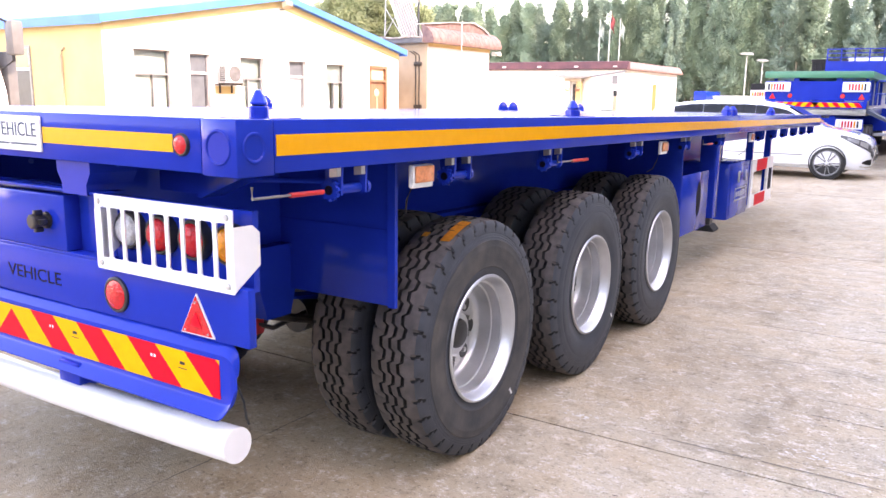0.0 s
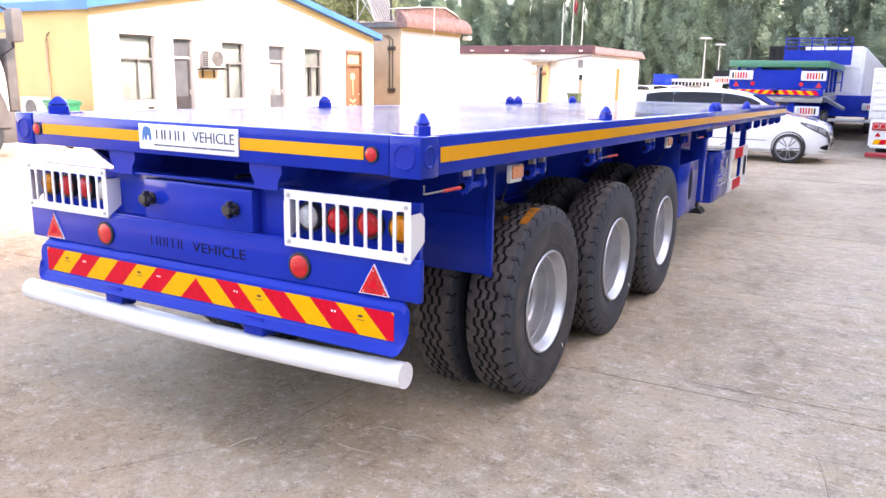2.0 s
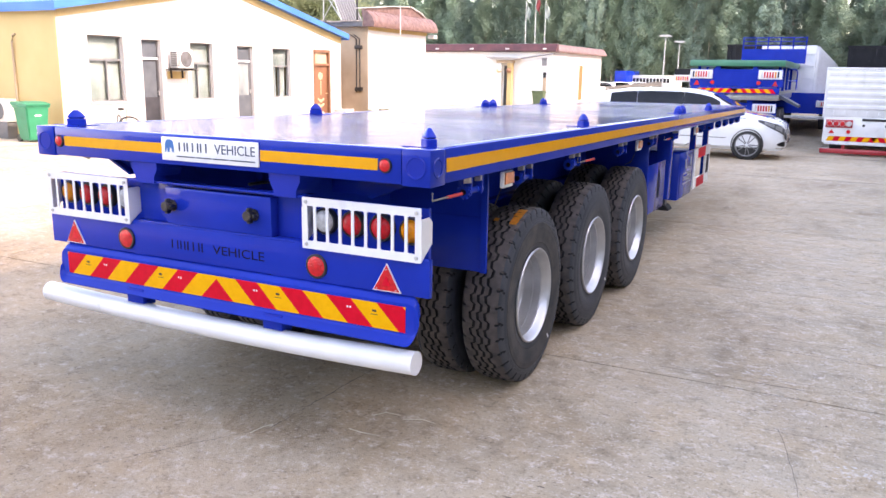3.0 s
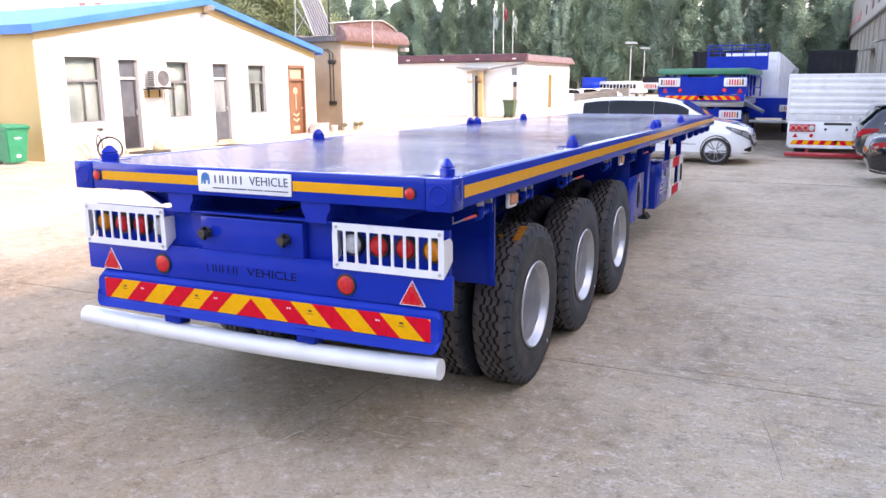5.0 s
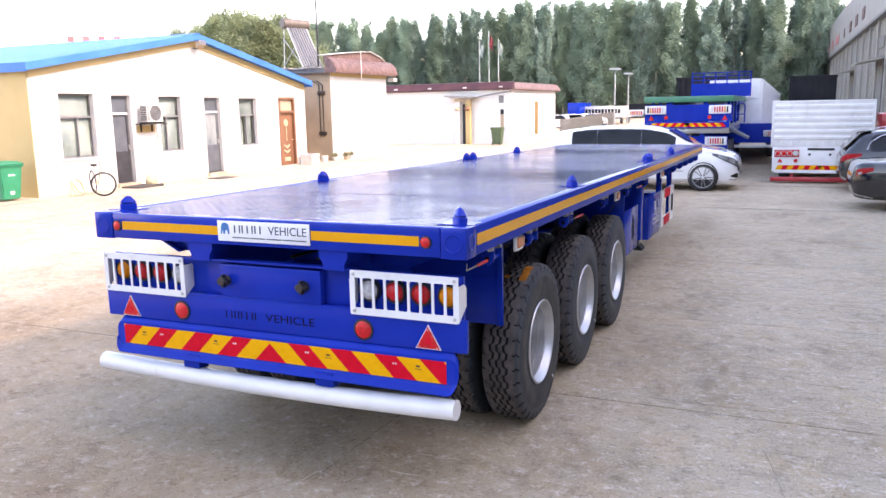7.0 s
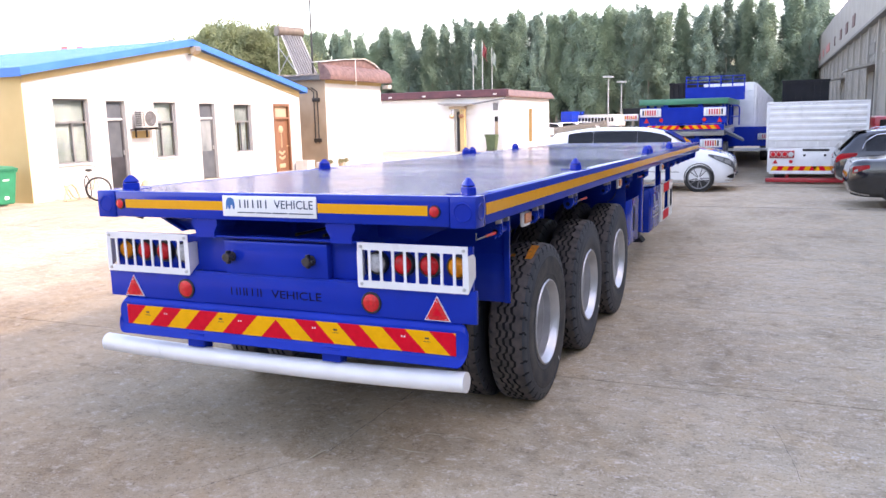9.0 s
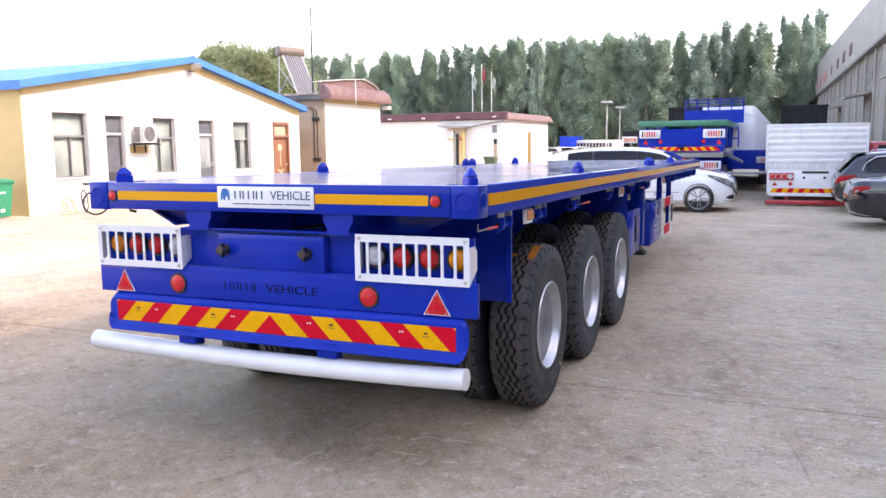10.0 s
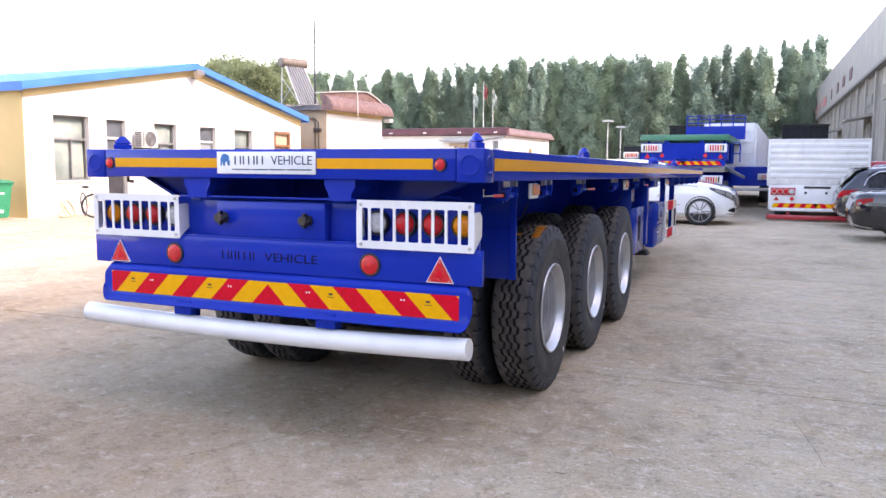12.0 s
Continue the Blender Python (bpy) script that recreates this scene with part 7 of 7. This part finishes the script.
part("warning_triangle", prism([(X0 + 0.16, 0.55), (X0 + 0.30, 0.55), (X0 + 0.23, 0.66)], "y", Y0 - 0.002, Y0 + 0.009), REDLENS, lower, "red warning triangle", None)
part("reflector", lathe([(Y0 + 0.009, 0.05), (Y0 - 0.02, 0.045), (Y0 - 0.022, 0.0001)], 16, "y", (X0 + 0.62, 0, 0.60)), REDLENS, lower, "red round reflector")
for k in range(16):
    xa = X0 + 0.12 + k * (X1 - X0 - 0.24) / 16
    w = (X1 - X0 - 0.24) / 16
    sl = 0.06 if k < 8 else -0.06
    part("chevron_stripe", prism([(xa, 0.36), (xa + w, 0.36), (xa + w + sl, 0.48), (xa + sl, 0.48)], "y", Y0 + 0.004, Y0 + 0.0095), REDTAPE if k % 2 else YELLOWTAPE, lower, "", None)
part("lower_lip", box(X0 + 0.08, X1 - 0.08, Y0 - 0.02, Y0 + 0.012, 0.27, 0.335, 0.01), WHITEPAINT, lower, "")
part("bumper", box(X0 + 0.0, X1 - 0.0, Y0 - 0.06, Y0 + 0.10, 0.045, 0.165, 0.02), REDPAINT, wt, "red bumper bar")
for x in (X0 + 0.35, X1 - 0.35):
    for y in (21.5, 22.8, 24.1):
        part("wheel", lathe([(-0.15, 0.25), (-0.15, 0.48), (-0.12, 0.5), (0.12, 0.5), (0.15, 0.48), (0.15, 0.25), (0.05, 0.2), (0.05, 0.0001)], 28, "x", (x, y, 0.5)), RUBBER, wt, "black tyre")
for x in (X0 + 0.5, X0 + 1.9):
    part("bumper_post", box(x, x + 0.08, Y0 + 0.061, Y0 + 0.10, 0.10, 0.96), REDPAINT, wt, "", None)


# ---- stacked blue trailers behind the white car ----
def stacked_trailer(z0, x0, y0, length, deckmat, lights, label, rear=True, wheels=False):
    t = thing("stacked_trailer", label, "semi-trailer", "stack of blue trailers", at=pose(x0, y0, z0))
    part("deck", box(-1.27, 1.27, 0, length, 0.98, 1.15, 0.01), deckmat, t, "")
    for x in (-0.5, 0.5):
        part("main_beam", box(x - 0.07, x + 0.07, 0.1, length - 0.2, 0.55, 0.978), BLUE, t, "", None)
    if rear:
        p = part("rear_panel", box(-1.24, 1.24, 0.04, 0.08, 0.42, 0.90), BLUE, t, "", None)
        for xa in ((-1.24, 0.60) if lights == 2 else (0.60,)):
            g = part("lamp_guard", box(xa, xa + 0.62, -0.03, 0.039, 0.63, 0.88, 0.02), WHITEPAINT, p, "white lamp guard")
            for k in range(7):
                part("lamp_slot", box(xa + 0.075 + k * 0.07, xa + 0.118 + k * 0.07, -0.034, -0.0305, 0.675, 0.835), (CLEARLENS, REDLENS, REDLENS, REDLENS, REDLENS, AMBERLENS, CUTSHADE)[k if xa > 0 else 6 - k], g, "", None)
        if lights == 1:
            return t
        bd = part("bumper_board", box(-1.18, 1.18, 0.0, 0.039, 0.22, 0.40, 0.01), BLUE, t)
        n = 18
        for k in range(n):
            w = 2.2 / n
            xa = -1.1 + k * w
            sl = 0.1 if k < n / 2 else -0.1
            part("chevron_stripe", prism([(xa, 0.25), (xa + w, 0.25), (xa + w + sl, 0.37), (xa + sl, 0.37)], "y", -0.006, -0.0005), REDTAPE if k % 2 else YELLOWTAPE, bd, "", None)
        for x in (-1.05, 1.05):
            part("warning_triangle", prism([(x - 0.08, 0.45), (x + 0.08, 0.45), (x, 0.60)], "y", 0.03, 0.0395), REDLENS, p, "", None)
        for x in (-0.62, 0.62):
            part("reflector", lathe([(0.039, 0.06), (0.02, 0.055), (0.018, 0.0001)], 16, "y", (x, 0, 0.53)), REDLENS, p)
    for s in (-1, 1):
        for k in range(5):
            y = 0.6 + k * 1.5
            part("support_post", box(s * 1.1 - 0.04, s * 1.1 + 0.04, y, y + 0.08, 0.3, 0.978), BLUE, t, "", None)
    return t


t3 = stacked_trailer(1.24, -0.15, 21.0, 11, GREENDECK, 2, "blue trailer with a green deck stacked on top of another")
t2 = stacked_trailer(0.31, -0.26, 21.3, 6.2, STEEL, 1, "blue trailer with a pale grey deck edge in the stack")
for y in (23.5, 24.8, 26.1):
    for x in (-0.95, 0.95):
        part("wheel", lathe([(-0.15, 0.25), (-0.15, 0.46), (-0.12, 0.48), (0.12, 0.48), (0.15, 0.46), (0.15, 0.25), (0.05, 0.2), (0.05, 0.0001)], 28, "x", (x, y - 21.3, 0.17)), RUBBER, t2, "black tyre")
part("sub_frame", box(-1.2, 1.2, 0.5, 6, -0.23, -0.11), BLUE, t2, "", None)
part("side_flap", prism([(1.272, 1.15), (1.80, 0.86), (1.80, 0.80), (1.272, 1.05)], "y", 0.02, 0.9), SLATE, t2, "slate grey sloping side flap", None)
# tubular ladder rail at its side
part("hand_rail", tube([(1.32, 0.5, 0.35), (1.32, 0.5, 0.85), (1.36, 0.55, 0.92), (1.5, 0.7, 0.92), (1.55, 0.75, 0.85), (1.55, 0.75, 0.35)], 0.02, 8), BLUE, t3)
part("hand_rail", tube([(1.32, 0.5, 0.6), (1.55, 0.75, 0.6)], 0.016, 8), BLUE, t3)

# blue cage on the green deck, and further vehicles behind
cage = thing("transport_cage", "blue steel cage frame standing on the green deck", "cage", at=pose(0.34, 26.2, 0))
part("headboard", box(-1.0, 1.0, 0, 0.06, 2.394, 2.86), BLUE, cage, "blue sheet headboard", None)
for k in range(6):
    part("upright", box(-1.0 + k * 0.39, -0.96 + k * 0.39, 0.061, 0.10, 2.394, 3.25), BLUE, cage, "", None)
for z in (2.96, 3.09, 3.21):
    part("rail", box(-1.0, 1.0, 0.01, 0.05, z, z + 0.03), BLUE, cage, "", None)
sw = thing("sidewall_trailer", "white ribbed sidewall trailer on a blue chassis", "trailer", at=pose(1.60, 27.2, 0.02, -2.1, 0, -2.0))
wl = part("side_wall", box(-0.05, 0.0, 0, 12, 1.30, 3.0), WHITEPAINT, sw, "white ribbed side wall", None)
part("side_wall", box(-1.75, -1.70, 0, 12, 1.30, 3.0), WHITEPAINT, sw, "white ribbed side wall", None)
part("tailgate", box(-1.70, -0.05, 0, 0.05, 1.30, 3.0), WHITEPAINT, sw, "white tailgate", None)
for k in range(4):
    part("rib", box(-1.69, -0.06, -0.03, -0.001, 1.5 + k * 0.4, 1.56 + k * 0.4), WHITEPAINT, sw, "", None)
for k in range(26):
    part("rib", box(0.001, 0.08, 0.1 + k * 0.46, 0.19 + k * 0.46, 1.31, 2.97), WHITEPAINT, wl, "", None)
for k in range(5):
    part("rib", box(0.001, 0.04, 0.05, 11.9, 1.34 + k * 0.38, 1.44 + k * 0.38), WHITEPAINT, wl, "", None)
part("chassis", box(-1.75, 0.68, -0.7, 12, 0.95, 1.299), BLUE, sw, "blue chassis frame", None)
part("rear_panel", box(-1.75, 0.68, -0.76, -0.701, 0.72, 1.40), BLUE, sw, "", None)
gd = part("lamp_guard", box(0.22, 0.66, -0.80, -0.761, 0.94, 1.16, 0.02), WHITEPAINT, sw, "white lamp guard")
for k in range(7):
    part("lamp_slot", box(0.26 + k * 0.055, 0.29 + k * 0.055, -0.804, -0.8005, 0.98, 1.12), REDLENS if k > 1 else CLEARLENS, gd, "", None)
part("bumper_bar", box(-1.7, 0.7, -0.82, -0.70, 0.55, 0.65, 0.02), WHITEPAINT, sw, "white bumper bar")
for y in (4, 5.3, 6.6):
    for x in (0.2, -1.4):
        part("wheel", lathe([(-0.15, 0.25), (-0.15, 0.48), (-0.12, 0.5), (0.12, 0.5), (0.15, 0.48), (0.15, 0.25), (0.05, 0.2), (0.05, 0.0001)], 24, "x", (x, y, 0.48 + 0.0367 * y)), RUBBER, sw, "black tyre")


def container(m, w, length, z0, h, label):
    c = thing("container", label, "container", at=m)
    part("box", box(0, w, 0, length, z0, z0 + h), CONTAINER, c, "", None)
    b = bmesh.new()
    for k in range(int(w / 0.24)):
        bm_box(b, 0.05 + k * 0.24, 0.16 + k * 0.24, -0.05, -0.001, z0 + 0.1, z0 + h - 0.1)
    part("corrugation", b, CONTAINER, c, "", None)
    part("top_rail", box(-0.03, w + 0.03, -0.07, 0.0, z0 + h - 0.098, z0 + h), CONTAINER, c, "", None)
    for x in (0.1, w - 0.3):
        part("stand", box(x, x + 0.2, 0.2, length - 0.2, 0, z0 - 0.002), DARKSTEEL, c, "dark support", None)
    return c


container(pose(2.5, 34, 0), 1.82, 6, 1.0, 2.25, "black corrugated container behind the white trailer")
container(pose(-2.6, 37, 0), 2.4, 6, 1.2, 2.22, "black corrugated container behind the stacked trailers")
lt = thing("parked_trailer", "dark trailer with a white lamp guard beside the stack", "trailer", at=pose(-1.9, 27.5, 0))
part("deck", box(-1.2, 1.2, 0, 9, 1.98, 2.2), CONTAINER, lt, "", None)
part("main_beam", box(-0.6, 0.6, 0.1, 8.9, 0.9, 1.948), BLUE, lt, "", None)
g = part("lamp_guard", box(-1.19, -0.62, -0.05, -0.001, 1.73, 1.98, 0.02), WHITEPAINT, lt, "white lamp guard")
for k in range(6):
    part("lamp_slot", box(-1.13 + k * 0.08, -1.08 + k * 0.08, -0.055, -0.0505, 1.78, 1.93), REDLENS if k % 2 else AMBERLENS, g, "", None)
for y in (2, 3.3, 4.6):
    for x in (-0.95, 0.95):
        part("wheel", lathe([(-0.15, 0.25), (-0.15, 0.48), (-0.12, 0.5), (0.12, 0.5), (0.15, 0.48), (0.15, 0.25), (0.05, 0.2), (0.05, 0.0001)], 24, "x", (x, y, 0.5)), RUBBER, lt, "black tyre")
    part("axle_beam", box(-0.9, 0.9, y - 0.06, y + 0.06, 0.44, 0.899), DARKSTEEL, lt, "", None)
rc = thing("truck_cab", "red truck cab at the foot of the workshop", "truck", at=pose(7.0, 31, 0))
part("cab", box(-1.2, 1.2, 0, 2.2, 0.9, 1.68, 0.12), REDPAINT, rc, "red cab shell")
part("windscreen", box(-1.0, 1.0, -0.012, -0.001, 1.25, 1.55), DARKGLASS, rc, "dark windscreen", None)
part("bumper", box(-1.2, 1.2, -0.1, 0.3, 0.4, 0.9, 0.05), REDPAINT, rc)
for x in (-0.95, 0.95):
    part("wheel", lathe([(-0.15, 0.25), (-0.15, 0.48), (-0.12, 0.5), (0.12, 0.5), (0.15, 0.48), (0.15, 0.25), (0.05, 0.2), (0.05, 0.0001)], 24, "x", (x, 1.0, 0.5)), RUBBER, rc, "black tyre")

# white cab beside the house, its nose past the ochre wall
cab = thing("truck_cab", "white truck cab with a grey mirror by the ochre wall", "truck", at=pose(-14.0, 6.52, 0, 0, 0, 90))
b = prism([(-2.2, 0.55), (0.55, 0.55), (0.72, 0.9), (0.70, 1.6), (0.45, 2.7), (0.2, 3.0), (-2.2, 3.1)], "y", -1.15, 1.15)
bmesh.ops.bevel(b, geom=list(b.edges), offset=0.07, segments=3, affect="EDGES")
sh = part("cab", b, CARWHITE, cab, "white cab shell")
part("side_window", prism([(-0.9, 1.85), (0.30, 1.85), (0.12, 2.6), (-0.9, 2.65)], "y", -1.16, -1.152), DARKGLASS, sh, "dark side window", None)
part("windscreen", prism([(0.70, 1.75), (0.46, 2.65), (0.49, 2.66), (0.735, 1.75)], "y", -1.0, 1.0), DARKGLASS, sh, "dark windscreen", None)
part("corner_panel", box(0.73, 0.93, -1.12, 1.12, 0.95, 2.38, 0.03), GREYDARK, sh, "dark grey front corner panel")
part("wheel_arch", prism([(0.05 + 0.62 * math.cos(q * math.pi / 12), 0.62 + 1.05 * math.sin(q * math.pi / 12)) for q in range(13)], "y", -1.17, -1.152), GREYDARK, sh, "dark grey wheel arch", None)
mr = part("mirror_arm", tube([(0.2, -1.16, 2.9), (0.5, -1.3, 3.0), (0.68, -1.4, 2.9), (0.72, -1.4, 2.2), (0.6, -1.2, 2.05)], 0.03, 7), BLACKPLASTIC, sh)
part("mirror", box(0.62, 0.86, -1.58, -1.30, 2.3, 2.95, 0.05), GREYDARK, mr, "dark grey mirror housing")
part("door_handle", box(-0.55, -0.3, -1.185, -1.152, 2.0 - 0.28, 2.08 - 0.28, 0.01), BLACKPLASTIC, sh)
for y in (-1.0, 1.0):
    part("wheel", lathe([(-0.14, 0.25), (-0.14, 0.46), (-0.11, 0.48), (0.11, 0.48), (0.14, 0.46), (0.14, 0.25), (0.05, 0.2), (0.05, 0.0001)], 28, "y", (0.05, y, 0.48)), RUBBER, cab, "black tyre")
part("bumper", box(0.5, 0.92, -1.12, 1.12, 0.3, 0.94, 0.05), GREYDARK, cab, "dark grey bumper")

# pale railing and parked vehicles far down the yard
fence = thing("railing", "beige steel railing running down the yard", "fence")
for k in range(62):
    x, y = -15.15 - 0.014 * k, 61.5 + 0.42 * k
    part("post", box(x, x + 0.06, y, y + 0.12, 0, 1.06 + 0.006 * k), RAILBEIGE, fence, "", None)
for z in (0.12, 0.98):
    part("rail", prism([(-15.148, 61.5), (-15.10, 61.5), (-15.96, 87.2), (-16.01, 87.2)], "z", z, z + 0.06), RAILBEIGE, fence, "", None)
for x, y, a in ((-18.5, 72, 62), (-17.7, 76, 64), (-16.9, 80, 60)):
    far_car = copy_thing(mpv, pose(x, y, 0, 0, 0, a) @ Matrix.Diagonal((0.84, 0.84, 0.84, 1)))
    tagged(far_car, "white car parked far down the yard behind the railing", "car", "cars far down the yard")
for k, (x, y, w, h, mat) in enumerate(((-19.9, 89, 4.6, 2.05, BOXWHITE), (-21.0, 86, 1.3, 2.5, BLUE), (-4.5, 72, 2.2, 2.2, ROOFBLUE))):
    v = thing("parked_truck", "white van with a row of windows far down the yard" if mat is BOXWHITE else "blue truck parked far down the yard", "truck", at=pose(x, y, 0))
    part("box_body", box(0, w, 0, 6, 0.7, h, 0.05), mat, v)
    part("rear_sill", box(0, w, -0.06, -0.001, 0.6, 0.75), GREYDARK, v, "", None)
    if mat is BOXWHITE:
        for q in range(11):
            part("window", box(0.24 + q * 0.38, 0.52 + q * 0.38, -0.012, -0.001, 1.25, 1.72), DARKGLASS, v, "dark window", None)
    for xx in (0.3, w - 0.3):
        for yy in (1.0, 5.0):
            part("wheel", lathe([(-0.12, 0.2), (-0.12, 0.43), (0.12, 0.43), (0.12, 0.2), (0.05, 0.0001)], 18, "x", (xx, yy, 0.45)), RUBBER, v, "black tyre")


# ---- poplars ----
def leaf_mesh(clumps, n, leaf, r, low, tall, name, material):
    """Three-cornered leaves strewn about clumps (place, size)."""
    weights = [size ** 2 for _, size in clumps]
    vs, fs = [], []
    for c, size in r.choices(clumps, weights, k=n):
        p = c + Vector((r.gauss(0, size * 0.48), r.gauss(0, size * 0.48), r.gauss(0, size * tall)))
        if p.z < low:
            continue
        u = Vector((r.gauss(0, 1), r.gauss(0, 1), r.gauss(0, 1))).normalized()
        w = u.orthogonal().normalized()
        sz = leaf * r.uniform(0.6, 1.4)
        j = len(vs)
        vs += [p - u * sz, p + w * sz * 0.9, p + u * sz]
        fs.append((j, j + 1, j + 2))
    return mesh_from(vs, fs, name, material)


def poplar(seed, height, width, leaf, n):
    """Tapered trunk, steep limbs, and a full column of leaf clumps that rounds off in an uneven top."""
    r = random.Random(seed)
    t = thing("poplar_tree", "tall green poplar tree with an uneven crown", "tree", "poplars behind the yard")
    tb = bmesh.new()
    bm_cyl(tb, (0, 0, 0), (0.1, 0.05, height * 0.5), 0.22, 10, 0.13)
    bm_cyl(tb, (0.1, 0.05, height * 0.5), (0, 0, height * 0.92), 0.13, 8, 0.03)
    clumps = []

    def reach(f):
        if f > 0.5:
            return width * 0.97 * max(0.0, 1 - ((f - 0.5) / 0.53) ** 2.0)
        return width * (0.68 + 0.29 * f / 0.5)

    for k in range(34):
        f = 0.10 + 0.84 * (k + r.random()) / 34
        a = r.uniform(0, 2 * math.pi)
        tipf = min(0.97, f + r.uniform(0.05, 0.12))
        d = reach(tipf) * r.uniform(0.45, 1.0)
        base, tip = Vector((0, 0, height * f * 0.9)), Vector((math.cos(a) * d, math.sin(a) * d, height * tipf))
        bm_cyl(tb, base, tip, 0.05, 5, 0.012)
        for q in range(3):
            g = (q + 1.2) / 3.4
            clumps.append((base.lerp(tip, g) + Vector((r.gauss(0, 0.25), r.gauss(0, 0.25), r.gauss(0, 0.3))), r.uniform(0.45, 0.95) * width * 0.36))
    for k in range(4):
        a = r.uniform(0, 2 * math.pi)
        d = width * r.uniform(0.05, 0.42)
        clumps.append((Vector((math.cos(a) * d, math.sin(a) * d, height * r.uniform(0.93, 1.01))), width * r.uniform(0.12, 0.22)))
    part("trunk", tb, BARK, t, "grey bark trunk and limbs")
    shared("crown", leaf_mesh(clumps, n, leaf, r, height * 0.08, 0.85, "crown", LEAFPALE if seed % 3 == 0 else LEAF), t)
    return t


def broad_tree(seed, height, width, leaf, n):
    """A bushy tree: short trunk, many limbs, drooping fine foliage in a broad dome."""
    r = random.Random(seed)
    t = thing("broad_tree", "broad grey-green tree behind the house roof", "tree", "trees behind the house")
    tb = bmesh.new()
    bm_cyl(tb, (0, 0, 0), (0.1, 0.0, height * 0.45), 0.30, 10, 0.18)
    clumps = []
    for k in range(46):
        a, e = r.uniform(0, 2 * math.pi), r.uniform(-0.15, 1.0)
        d = r.uniform(0.55, 1.0)
        tip = Vector((math.cos(a) * width * d * math.sqrt(1 - max(0, e) ** 2 * 0.8), math.sin(a) * width * d * math.sqrt(1 - max(0, e) ** 2 * 0.8), height * (0.52 + 0.44 * e * d)))
        bm_cyl(tb, (0.1, 0, height * r.uniform(0.3, 0.45)), tip, 0.07, 5, 0.015)
        clumps.append((tip, width * r.uniform(0.16, 0.30)))
        clumps.append((tip * 0.75 + Vector((0, 0, height * 0.12)), width * r.uniform(0.16, 0.28)))
    part("trunk", tb, BARK, t, "grey bark trunk and limbs")
    shared("crown", leaf_mesh(clumps, n, leaf, r, height * 0.1, 0.62, "crown", WILLOWLEAF), t)
    return t


kinds = [poplar(21, 20, 2.35, 0.17, 23000), poplar(22, 20, 2.0, 0.165, 21000), poplar(24, 20, 2.7, 0.175, 25000), poplar(25, 20, 2.2, 0.165, 22000), poplar(33, 20, 2.5, 0.17, 24000)]
rng = random.Random(8)
used = [False] * len(kinds)
SKYLINE = ((-105, 18.0), (-83, 18.0), (-66, 17.2), (-60, 17.2), (-53, 18.4), (-46, 17.6), (-40, 19.2), (-31, 18.0), (-24, 18.2), (-10, 18.6), (10, 19.9))


def tree_height(x):
    for (xa, ha), (xb, hb) in zip(SKYLINE, SKYLINE[1:]):
        if x <= xb:
            return ha + (hb - ha) * (x - xa) / (xb - xa)
    return SKYLINE[-1][1]


spots = []
for row, (y, stepx, low) in enumerate(((128, 2.6, 0.0), (134, 2.9, 0.3))):
    x = -102 + row * 1.7
    while x < 8.0:
        spots.append((x + rng.uniform(-0.6, 0.6), y + rng.uniform(-1.5, 1.5), (tree_height(x) + low + rng.gauss(0, 0.65)) / 20))
        x += stepx * rng.uniform(0.75, 1.3)
for i, (x, y, s) in enumerate(spots):
    k = rng.randrange(len(kinds))
    wide = rng.uniform(0.88, 1.12)
    m = pose(x, y, -0.03, 0, 0, rng.uniform(0, 360)) @ Matrix.Diagonal((wide, wide, s, 1))
    if not used[k]:
        kinds[k].matrix_basis = m
        used[k] = True
    else:
        o = copy_thing(kinds[k], m)
        o.matrix_basis = m
# low shrubs that close the foot of the tree belt
hr = random.Random(77)
clumps = []
for i in range(900):
    x = hr.uniform(-106, 9)
    clumps.append((Vector((x, 138 + hr.gauss(0, 0.9), abs(hr.gauss(0, 4.6)) * 0.9 + 0.4)), hr.uniform(0.7, 1.5)))
hedge = new("shrubs", leaf_mesh(clumps, 60000, 0.30, hr, 0.0, 0.7, "shrubs", LEAF))
tagged(hedge, "dark green shrubs under the poplar belt", "shrubs", kind="stuff")
broad = broad_tree(41, 12.0, 3.5, 0.12, 60000)
broad.matrix_basis = pose(-48.6, 62, -0.03)
for x, y, a, k in ((-45.6, 63, 70, 0.97), (-52, 63, 140, 0.97), (-43, 64, 210, 0.9), (-50.2, 65, 300, 1.04), (-46.8, 65, 20, 1.0), (-55.6, 64.5, 255, 0.93)):
    m = pose(x, y, -0.03, 0, 0, a) @ Matrix.Diagonal((k, k, k, 1))
    copy_thing(broad, m).matrix_basis = m
